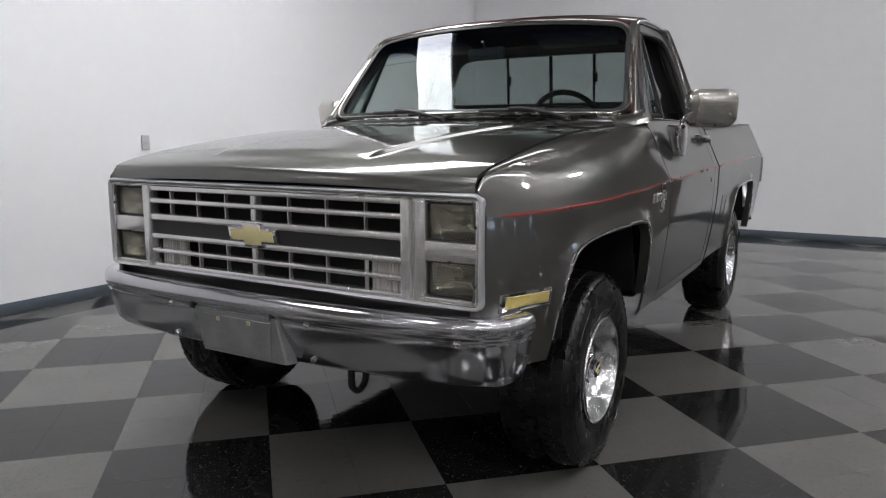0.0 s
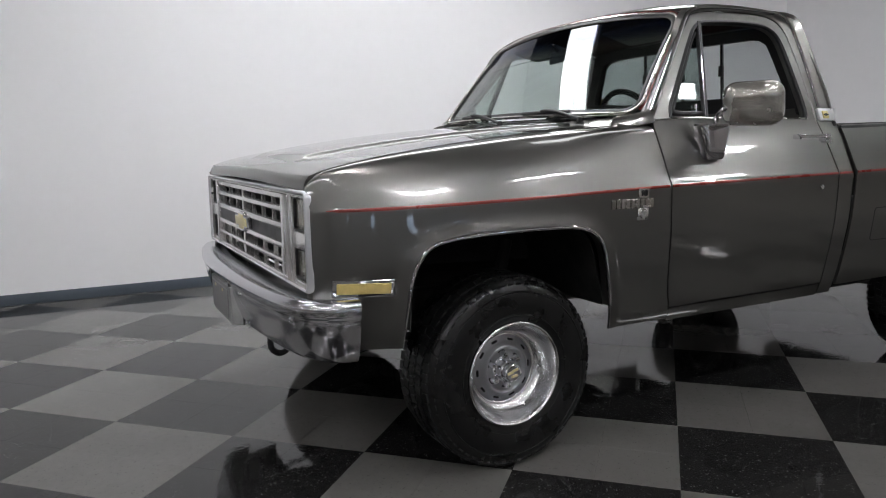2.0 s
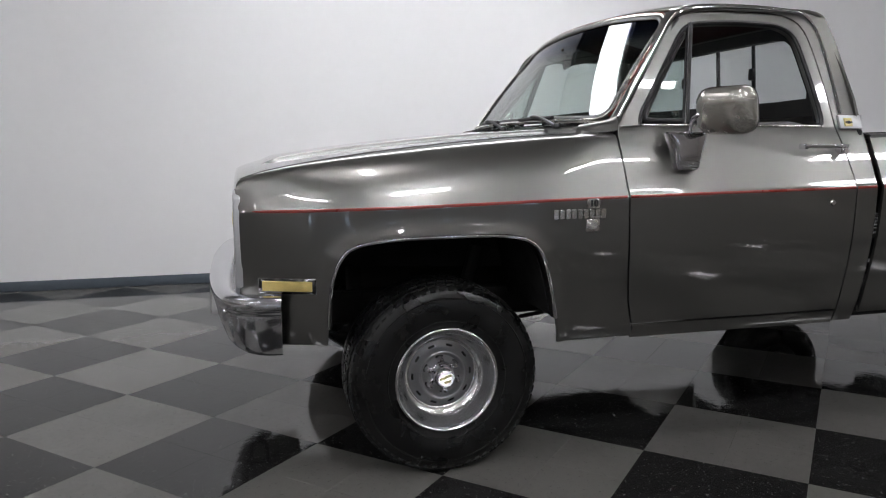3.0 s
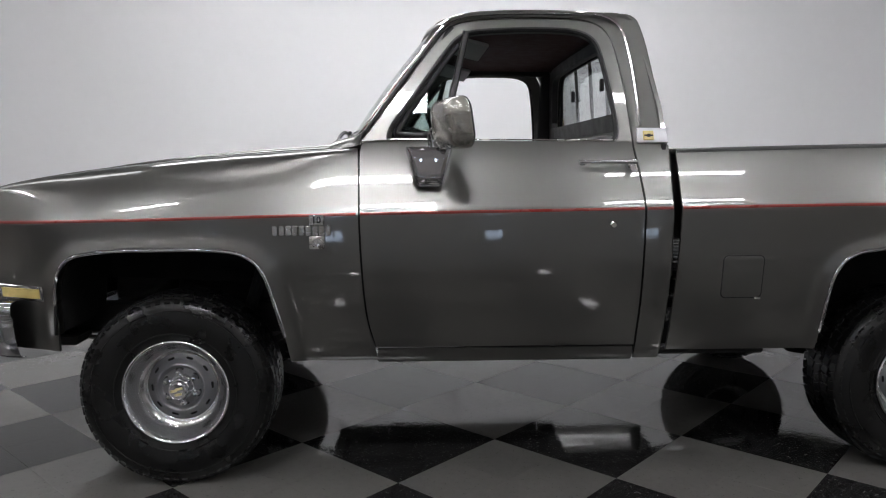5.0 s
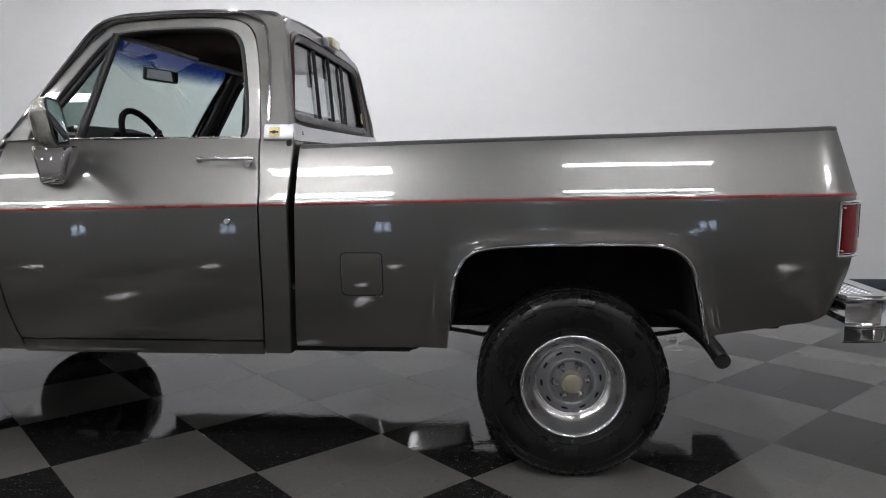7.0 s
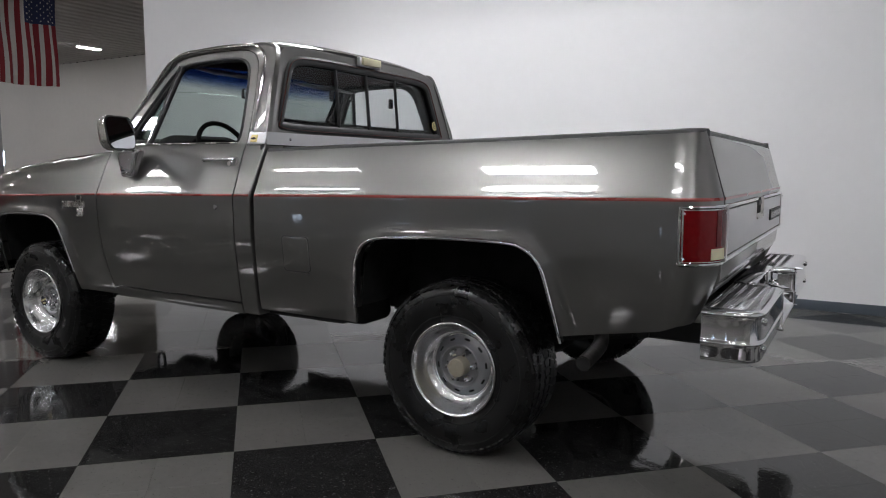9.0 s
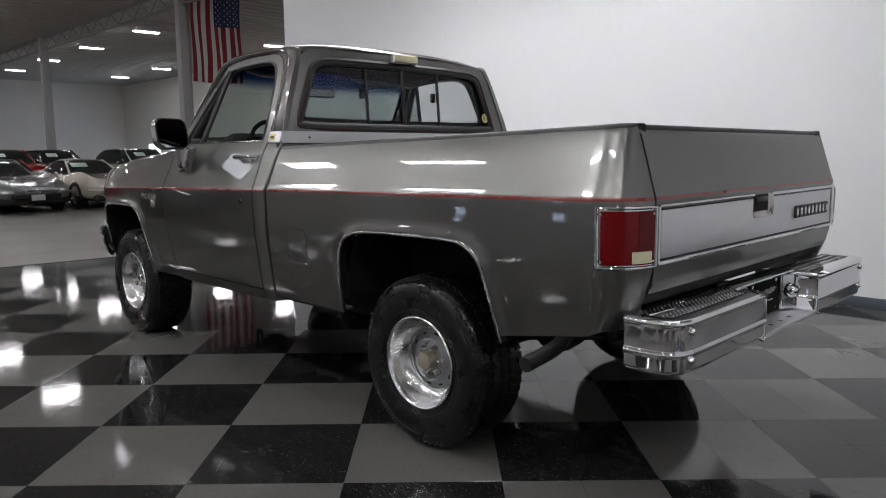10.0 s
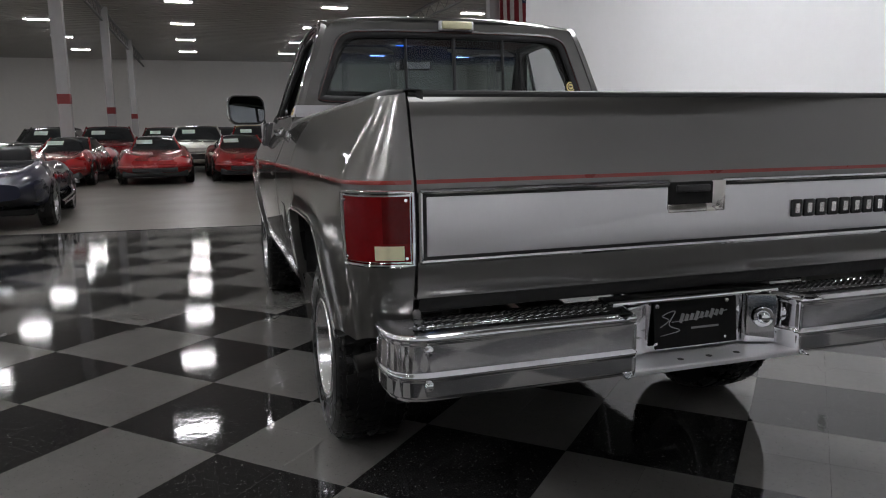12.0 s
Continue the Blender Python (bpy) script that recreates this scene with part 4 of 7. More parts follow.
for s in SIDES:
    pil = link_mesh("cab_side", frame_ring(spline(CAB_OUT, 5), spline(to3([(a + (-0.004 if i < 6 else 0.004 if i > 10 else 0), b + (0.004 if 5 <= i <= 11 else 0)) for i, (a, b) in enumerate(DOOR_OUT)]), 5), s, 0.03), PAINT, truck)
    # pillar between windscreen and door
    rows = []
    for z in lin(1.318, 1.812, 16):
        v = max(-0.06, (z - 1.356) / 0.456)
        a = screen(s * 0.992, v)
        b = Vector((table([(c[2], c[0]) for c in CAB_OUT[:7]], z), s * table([(c[2], c[1]) for c in CAB_OUT[:7]], z), z))
        m_ = a.lerp(b, 0.55) + Vector((-0.006, s * 0.006, 0.0))
        rows.append([a, a.lerp(m_, 0.6), m_, b])
    link_mesh("screen_pillar", shell_mesh("screen_pillar", [rows], 0.006), PAINT, pil)
    low = spline([Vector((0.575, s * 0.835, 1.300)), Vector((0.630, s * 0.880, 1.308)), Vector((0.680, s * 0.918, 1.314)), Vector((0.711, s * 0.945, 1.322))], 4)
    high = spline([Vector((0.640, s * 0.770, 1.350)), Vector((0.672, s * 0.810, 1.356)), Vector((0.706, s * 0.850, 1.364)), Vector((0.730, s * 0.884, 1.380))], 4)
    rows = [[a.lerp(b, k) + Vector((-0.3, s * 0.5, 0.8)) * (0.016 * math.sin(math.pi * k)) for a, b in zip(low, high)] for k in lin(0, 1, 7)]
    link_mesh("cowl_corner", shell_mesh("cowl_corner", [rows], 0.006), PAINT, pil)
    # cab corner behind the door
    rows = []
    for z in lin(0.49, 1.338, 30):
        a, b = table(DOOR_R, z) + GAP, table(CAB_R, z)
        rows.append([side_point(a + (b - a) * u, z, s) for u in lin(0, 1, 8)])
    link_mesh("cab_corner", shell_mesh("cab_corner", [rows], 0.012, side_normal(s)), PAINT, pil)
    pinstripe(1.793, 1.893, s, pil)
    rows = [[Vector((table(CAB_R, z) + dx, s * (half_width(table(CAB_R, z), z) - dy), z)) for dx, dy in ((0.0, 0.0), (0.005, 0.003), (0.007, 0.010), (0.006, 0.12))] for z in lin(0.49, 1.325, 20)]
    link_mesh("corner_return", shell_mesh("corner_return", [rows if s > 0 else rows[::-1]], 0.004, None, (1.5, 0, 0.9)), PAINT, pil)
    # sill
    rows = []
    for z in lin(0.485, 0.540, 6):
        rows.append([side_point(x, z, s) for x in lin(0.775, 1.77, 12)])
    link_mesh("sill", shell_mesh("sill", [rows], 0.012, side_normal(s)), PAINT, pil)
    # drip rail
    mid = [Vector(c).lerp(Vector((d[0], glass_y(d[1]), d[1])), 0.40) for c, d in zip(CAB_OUT, DOOR_OUT)]
    dr = mid[1:11] + [Vector((1.748, glass_y(1.795), 1.795)), Vector((1.775, glass_y(1.70), 1.70)), Vector((1.790, glass_y(1.56), 1.56)), Vector((1.797, glass_y(1.395), 1.395))]
    dr = [Vector((p.x, s * (p.y + 0.006), p.z + 0.002)) for p in spline(dr, 4)]
    part("drip_rail", strip(dr, [(0, s * 0.94, 0.34)] * len(dr), 0.015, 0.011), CHROME, pil, "chrome drip rail")
    # emblem plate
    em = part("emblem_plate", box((1.842, s * 0.925, 1.360), (0.118, 0.020, 0.062), 0.004, 2, pose(0, 0, 0, s * 20)), BRUSHED, pil, "bright emblem plate")
    part("emblem", box((1.826, s * 0.937, 1.361), (0.042, 0.006, 0.038), 0.002, 1, pose(0, 0, 0, s * 20)), YELLOW, em, "yellow emblem block")
    part("emblem_bar", join(box((1.826, s * 0.941, 1.361), (0.034, 0.004, 0.006), 0, 1, pose(0, 0, 0, s * 20)), box((1.826, s * 0.941, 1.361), (0.012, 0.004, 0.012), 0, 1, pose(0, 0, 0, s * 20))), BLACKTRIM, em)

    # door
    rows = []
    zs_d = lin(0.548, 1.338, 40)
    for z in zs_d:
        a, b = table(DOOR_F, z) + GAP, table(DOOR_R, z) - GAP
        rows.append([side_point(a + (b - a) * u, z, s) for u in lin(0, 1, 22)])
    door = link_mesh("door", shell_mesh("door", [rows], 0.02, side_normal(s)), PAINT, truck, "door with its window wound down")
    pinstripe(0.716, 1.782, s, door)
    win3 = spline(to3(WIN), 4)
    out3 = spline(to3(DOOR_OUT), 4)
    n = 80
    fr = link_mesh("window_frame", frame_ring(resample(out3, n), resample(win3, n), s, 0.035), PAINT, door)
    part("belt_trim", tube([(0.825, s * 0.929, 1.343), (1.70, s * 0.929, 1.343)], 0.003, 8), SATIN_CHROME, door, "thin bright belt strip")
    rim = [Vector((p.x, s * (p.y - 0.006), p.z)) for p in resample(win3, 70)]
    part("window_seal", tube(rim, 0.011, 8), BLACKTRIM, door)
    part("seal_lip", tube([Vector((p.x, p.y + s * 0.010, p.z)) for p in rim], 0.0035, 6), BLACKTRIM, door)
    # vent window
    bar = [Vector((1.028, s * (glass_y(1.345) - 0.004), 1.345)), Vector((1.130, s * (glass_y(1.772) - 0.004), 1.772))]
    part("vent_bar", strip(bar, [(0, s, 0.35)] * 2, 0.026, 0.012), BLACKTRIM, door, "black vent window divider bar")
    part("vent_edge", tube([p + Vector((-0.012, s * 0.012, 0.004)) for p in bar], 0.003, 6), CHROME, door)
    tri = [Vector((x, s * (glass_y(z) - 0.014), z)) for x, z in ((0.835, 1.355), (1.026, 1.355), (1.118, 1.765), (1.095, 1.742))]
    vg = part("vent_glass", build(tri + [p - Vector((0, s * 0.004, 0)) for p in tri], [(0, 1, 2, 3), (7, 6, 5, 4), (0, 4, 5, 1), (1, 5, 6, 2), (2, 6, 7, 3), (3, 7, 4, 0)]), GLASS, door, "vent window glass")
    vg.visible_shadow = False
    part("vent_frame", tube(spline([Vector((x, s * (glass_y(z) - 0.016), z)) for x, z in ((1.02, 1.358), (0.90, 1.358), (0.852, 1.366), (0.868, 1.402), (0.90, 1.452), (0.98, 1.565), (1.055, 1.672), (1.098, 1.722))], 4), 0.013, 8), BLACKTRIM, door, "black vent window frame")
    part("vent_latch", box((1.0, s * (glass_y(1.375) - 0.03), 1.385), (0.03, 0.02, 0.03), 0.006, 2), CHROME, door)
    part("door_panel", box((1.245, s * 0.885, 1.02), (0.98, 0.05, 0.60), 0.02, 2), CABIN, door, "dark inner door panel")
    # handle, lock
    hd = part("door_handle", join(box((1.652, s * 1.012, 1.258), (0.225, 0.014, 0.014), 0.005, 3), box((1.552, s * 0.995, 1.256), (0.022, 0.040, 0.024), 0.005, 2),
                                  box((1.742, s * 0.995, 1.250), (0.034, 0.040, 0.036), 0.006, 2)), CHROME, door, "chrome door handle")
    part("push_button", moved(lathe([(0, 0.02), (0.011, 0.02), (0.012, 0.0), (0.012, -0.02)], 16), pose(1.742, s * 1.008, 1.236, 0, 0, 0 if s > 0 else 180)), CHROME, hd)
    part("door_lock", moved(lathe([(0, 0.006), (0.010, 0.006), (0.0135, 0.002), (0.0135, -0.01)], 20), pose(1.666, s * half_width(1.666, 1.023), 1.023, 0, 0, 0 if s > 0 else 180)), CHROME, door, "round chrome lock")
    # mirror on its bracket
    foot = [[Vector((x, s * y, z)) for x, y in rounded_rect(0.972, yc, w, d, d * 0.42, 4)] for z, yc, w, d in (
        (1.312, 1.006, 0.166, 0.062), (1.306, 1.008, 0.174, 0.070), (1.292, 1.010, 0.170, 0.070), (1.255, 1.014, 0.148, 0.064),
        (1.205, 1.020, 0.122, 0.054), (1.176, 1.022, 0.108, 0.048), (1.166, 1.022, 0.094, 0.036))]
    fb = closed_rows(foot)
    mir = part("door_mirror", fb, DARK_CHROME, truck, "chrome door mirror on a tapered bracket")
    part("mirror_arm", tube(spline([(0.985, s * 1.02, 1.300), (0.975, s * 1.03, 1.335), (0.978, s * 1.055, 1.368), (1.005, s * 1.10, 1.385)], 4), 0.010, 10), CHROME, mir)
    head = []
    turn = -s * 20.0
    for k in range(9):
        a = radians(4 + 86 * k / 8)
        q = max(0.05, math.sin(a)) ** 0.55
        head.append([Vector((0.014 - 0.062 * math.cos(a), y * q, z * q)) for y, z in rounded_rect(0, 0, 0.244, 0.182, 0.056, 6)])
    for x, q in ((0.020, 1.0), (0.027, 0.985), (0.030, 0.95)):
        head.append([Vector((x, y * q, z * q)) for y, z in rounded_rect(0, 0, 0.244, 0.182, 0.056, 6)])
    hp = pose(1.044, s * 1.146, 1.390, 0, -9, turn)
    part("mirror_head", moved(closed_rows(head), hp), MIRROR_SHELL, mir, "rounded satin silver mirror head")
    part("mirror_rim", moved(tube([Vector((0.030, y, z)) for y, z in rounded_rect(0, 0, 0.232, 0.170, 0.050, 6)], 0.005, 6, True), hp), BLACKTRIM, mir)
    part("mirror_face", moved(prism(rounded_rect(0, 0, 0.224, 0.162, 0.046, 5), 0.0305, 0.0325, "x"), hp), MIRROR_GLASS, mir, "dark mirror glass")

# roof ----------------------------------------------------------------
rows = []
for k in lin(0, 1, 34):
    line = []
    for u in lin(-1, 1, 41):
        f = screen(u * 0.99, 1.0)
        y = u * 0.7645
        xf, xr = f.x + 0.004, 1.822 - 0.012 * u * u
        x = xf + (xr - xf) * k
        cen = 1.897 - 0.040 * abs(u) ** 3.0
        z = cen - 0.030 * (1 - min(1.0, (x - xf) / 0.16)) ** 2 - 0.030 * max(0.0, 1 - (xr - x) / 0.09) ** 2
        line.append(Vector((x, y, z)))
    rows.append(line)
roof = link_mesh("roof", shell_mesh("roof", [rows[::-1]], 0.012), PAINT, truck)
rows = [[Vector((x, y, 1.845 - 0.03 * (abs(y) / 0.72) ** 3 - (0.02 if x < 1.1 else 0))) for y in lin(-0.72, 0.72, 17)] for x in lin(1.03, 1.80, 8)]
link_mesh("headliner", shell_mesh("headliner", [rows], 0.008), HEADLINER, roof, "dark red cloth headliner")
# header above the windscreen
part("header", tube([screen(u, 1.0) + Vector((0.02, 0, -0.012)) for u in lin(-0.98, 0.98, 21)], 0.022, 8), BLACKTRIM, roof)
for s in SIDES:
    part("inner_pillar", tube([Vector((0.775, s * 0.84, 1.36)), Vector((0.92, s * 0.80, 1.57)), Vector((1.07, s * 0.742, 1.79))], 0.026, 8), BLACKTRIM, roof)
    part("inner_pillar", box((1.765, s * 0.80, 1.58), (0.10, 0.05, 0.46), 0.015, 2, pose(0, 0, 0, s * 20)), CABIN, roof)
    part("inner_rail", tube([Vector((1.07, s * 0.735, 1.80)), Vector((1.4, s * 0.728, 1.812)), Vector((1.76, s * 0.73, 1.80))], 0.024, 8), CABIN, roof)


# rear wall of the cab -------------------------------------------------
def back_x(z):
    return table([(1.30, 1.864), (1.42, 1.854), (1.59, 1.840), (1.72, 1.828), (1.80, 1.824), (1.86, 1.815)], z)


def back_loop(poly, dx=0.0):
    return [Vector((back_x(z) + dx, y, z)) for y, z in poly]


HALF_OUT = [(0.0, 1.856), (0.35, 1.852), (0.60, 1.842), (0.70, 1.834), (0.765, 1.788), (0.802, 1.71), (0.850, 1.60), (0.898, 1.47), (0.938, 1.333), (0.60, 1.322), (0.3, 1.322), (0.0, 1.322)]
HALF_WIN = [(0.0, 1.790), (0.36, 1.788), (0.56, 1.782), (0.630, 1.768), (0.672, 1.738), (0.702, 1.67), (0.740, 1.57), (0.778, 1.465), (0.772, 1.428), (0.56, 1.420), (0.3, 1.420), (0.0, 1.420)]


def both(half):
    return [Vector((y, z)) for y, z in half] + [Vector((-y, z)) for y, z in half[-2:0:-1]]


CORNER_X = [(1.30, 1.905), (1.42, 1.896), (1.59, 1.868), (1.78, 1.836), (1.86, 1.815)]
lo = [Vector((table(CORNER_X, p.y) if abs(p.x) > 0.65 else back_x(p.y), p.x, p.y)) for p in both(HALF_OUT)]
li = back_loop([(p.x, p.y) for p in both(HALF_WIN)])
ring_rows = [[a.lerp(b, k) for a, b in zip(lo + lo[:1], li + li[:1])] for k in (0, 0.5, 1)]
back = link_mesh("cab_back", shell_mesh("cab_back", [ring_rows], 0.02), PAINT, truck)
lw = spline([(p.x, p.y) for p in both(HALF_WIN)], 3, True)
L3 = [Vector((back_x(p[1]) + 0.002, p[0], p[1])) for p in lw]
part("window_moulding", strip(L3, [(1, 0, 0.10)] * len(L3), 0.046, 0.012, True), BLACKTRIM, back, "black rear window surround")
big_ = [Vector((back_x(p[1]) + 0.0150, p[0] * 1.014, (p[1] - 1.607) * 1.045 + 1.607)) for p in lw]
part("window_pinstripe", strip(big_, [(1, 0, 0.17)] * len(big_), 0.003, 0.004, True), DARK_PIN, back, "thin red line round the rear window")
rg = []
for v in lin(0, 1, 6):
    z = 1.43 + (1.785 - 1.43) * v
    hw = table([(1.43, 0.768), (1.475, 0.772), (1.57, 0.738), (1.67, 0.700), (1.738, 0.668), (1.785, 0.60)], z)
    rg.append([Vector((back_x(z) - 0.012, hw * u, z)) for u in lin(-1, 1, 9)])
g = link_mesh("rear_window", shell_mesh("rear_window", [rg], 0.004), GLASS_REAR, back, "four-pane sliding rear window")
g.visible_shadow = False
inner = [(y * 0.935, 1.607 + (z - 1.607) * (0.86 if z > 1.607 else 0.74)) for y, z in HALF_WIN]
for k, (a, b) in enumerate(((1.0, -0.030), (1.0, -0.062))):
    lo2 = back_loop([(p.x * 1.10, 1.607 + (p.y - 1.607) * 1.16) for p in both(HALF_WIN)], b)
    li2 = back_loop([(p.x, p.y) for p in both(inner)], b)
    if k == 0:
        first_ring = li2
    else:
        rr2 = [[a_.lerp(b_, q) for a_, b_ in zip(lo2 + lo2[:1], li2 + li2[:1])] for q in (0, 0.5, 1)] + [first_ring + first_ring[:1]]
        part("inner_trim", rows_bm(rr2), CABIN, back, "dark inner window trim")
for y in (-0.298, -0.012, 0.290):
    part("divider", strip([Vector((back_x(1.428) - 0.004, y, 1.428)), Vector((back_x(1.79) - 0.004, y, 1.79))], [(1, 0, 0.17)] * 2, 0.020 if abs(y) < 0.1 else 0.015, 0.010), BLACKTRIM, back)
for y in (-0.315, 0.272, ):
    part("slider_latch", box((back_x(1.62) - 0.03, y, 1.62), (0.02, 0.03, 0.06), 0.006, 2), BLACKTRIM, back)
st = part("round_sticker", moved(lathe([(0, 0.002), (0.030, 0.002), (0.030, 0)], 28, "x"), pose(back_x(1.50) + 0.006, 0.728, 1.503, 0, -5)), YELLOW, back, "round yellow sticker")
part("sticker_ring", moved(join(lathe([(0.017, 0.0035), (0.022, 0.0035), (0.022, 0.002), (0.017, 0.002), (0.017, 0.0035)], 28, "x"), box((0.003, 0.0, 0.0), (0.002, 0.02, 0.006)), box((0.003, -0.006, 0.0), (0.002, 0.005, 0.018))), pose(back_x(1.50) + 0.006, 0.728, 1.503, 0, -5)), BLACKTRIM, st)
def strip_x(y):
    return 1.8685 + 0.040 * max(0.0, (abs(y) - 0.60) / 0.338)


rows = [[Vector((strip_x(y), y, z)) for y in [0.93 * k / 12 for k in range(-12, 13)]] for z in (1.331, 1.362, 1.393)]
link_mesh("back_strip", shell_mesh("back_strip", [rows], 0.010), BRUSHED, back, "brushed aluminium strip across the cab back")
for y in (-0.747, 0.747):
    part("strip_screw", moved(lathe([(0, 0.004), (0.008, 0.003), (0.009, 0)], 14, "x"), pose(strip_x(y) + 0.001, y, 1.362)), CHROME, back)
part("lower_back", box((1.885, 0, 0.95), (0.02, 1.9, 0.76), 0.004, 1), UNDER, back)
cl = part("cargo_lamp", box((1.852, 0, 1.838), (0.035, 0.180, 0.046), 0.010, 2), CREAM, back, "yellowed cargo lamp on the roof edge")
part("lamp_base", box((1.838, 0, 1.836), (0.03, 0.205, 0.052), 0.006, 2), BRUSHED, cl)

VISOR = mat("pale_grey_vinyl", (0.34, 0.33, 0.32), 0.6, 0, var=0.1, scale=20)
# cabin ----------------------------------------------------------------
cabin = part("cabin_floor", join(box((1.25, 0, 0.56), (1.25, 1.86, 0.06), 0.01, 1), box((0.66, 0, 0.93), (0.06, 1.78, 0.72), 0.01, 1)), CABIN, truck, "dark carpeted cabin tub")
rows = []
for x, z in ((0.70, 1.02), (0.70, 1.335), (0.78, 1.352), (0.90, 1.350), (0.985, 1.325), (1.0, 1.28), (0.985, 1.12), (0.95, 1.02)):
    rows.append([Vector((x + 0.02 * (abs(y) / 0.84) ** 2, y, z + (0.058 if z > 1.3 and -0.66 < y < -0.18 else 0))) for y in lin(-0.84, 0.84, 21)])
part("dashboard", rows_bm(rows), DASH, cabin, "dark padded dashboard")
wheel_c = pose(1.062, -0.42, 1.312, 0, 66)
stw = part("steering_wheel", moved(tube([(0.19 * math.cos(2 * math.pi * k / 36), 0.19 * math.sin(2 * math.pi * k / 36), 0) for k in range(36)], 0.0145, 8, True), wheel_c), DASH, cabin, "dark steering wheel")
part("spoke", moved(join(box((0, 0.09, -0.015), (0.05, 0.19, 0.014), 0.005, 1), box((0, -0.09, -0.015), (0.05, 0.19, 0.014), 0.005, 1), lathe([(0, 0.01), (0.045, 0.008), (0.05, -0.05), (0, -0.05)], 20, "z")), wheel_c), CABIN, stw)
part("column", tube([(1.02, -0.42, 1.30), (0.78, -0.42, 1.19)], 0.035, 10), CABIN, stw)
part("shift_lever", join(tube([(0.99, -0.40, 1.29), (1.035, -0.27, 1.385)], 0.007, 6), box((1.038, -0.262, 1.393), (0.03, 0.03, 0.03), 0.012, 2)), BLACKTRIM, stw)
seat = part("bench_seat", box((1.45, 0, 0.90), (0.56, 1.50, 0.18), 0.05, 3), SEATCLOTH, cabin, "grey cloth bench seat")
part("seat_back", box((1.71, 0, 1.10), (0.16, 1.50, 0.54), 0.05, 3, pose(0, 0, 0, 0, 8)), SEATCLOTH, seat)
vm = part("rear_view_mirror", box((0.938, 0.0, 1.695), (0.022, 0.25, 0.066), 0.010, 2, pose(0, 0, 0, 0, 5, -15)), BLACKTRIM, cabin, "rear-view mirror on the windscreen")
part("mirror_face", box((0.9505, -0.0034, 1.695), (0.003, 0.235, 0.050), 0.001, 1, pose(0, 0, 0, 0, 5, -15)), MIRROR_GLASS, vm)
part("mirror_stem", tube([(0.930, 0, 1.715), (0.895, 0, 1.755)], 0.007, 6), BLACKTRIM, vm)
for y in (-0.42, 0.42):
    part("sun_visor", box((1.14, y, 1.768), (0.20, 0.42, 0.016), 0.007, 2, pose(0, 0, 0, 0, 14)), VISOR, cabin, "grey fold-up sun visor")
for yp in (0.07, -0.59):
    arm = spline([Vector((0.598, yp, 1.346)), Vector((0.600, yp + 0.10, 1.372)), Vector((0.606, yp + 0.22, 1.392)), Vector((0.612, yp + 0.30, 1.394))], 4)
    wp = part("wiper", tube(arm, 0.008, 8), BLACKTRIM, truck, "black wiper arm and blade")
    part("pivot", moved(lathe([(0, 0.012), (0.012, 0.010), (0.016, 0.0), (0.016, -0.012)], 14, "z"), pose(0.606, yp, 1.346)), BLACKTRIM, wp)
    part("blade", tube([Vector((0.612 + 0.095 * ((yp + k) / 0.866) ** 2, yp + k, 1.386)) for k in lin(0.12, 0.46, 8)], 0.009, 8), BLACKTRIM, wp)


# bed ------------------------------------------------------------------
END_X, END_Y = 4.018, 0.884


def bed_top(x):
    return table([(1.9, 1.300), (2.47, 1.316), (3.12, 1.331), (3.95, 1.352)], x)


def tuck(z):
    """The rear end turns under below the metal panel."""
    d = max(0.0, 0.890 - z)
    return 0.16 * d + 1.0 * d * d


def bed_point(q, z, s):
    """A point on the bed side; q runs along the side (metres) and then round the rear corner to q = 4.15."""
    lean = -0.29 * max(0.0, z - 1.116)
    if q <= 3.84:
        return Vector((q, s * half_width(q, z), z))
    a = (q - 3.84) / 0.31 * math.pi / 2
    w = half_width(3.84, z)
    e = END_Y
    x = 3.84 + (END_X - 3.84 + lean - tuck(z)) * math.sin(a) ** 0.9
    y = w - (w - e) * (1 - math.cos(a)) ** 1.15
    return Vector((x, s * y, z))


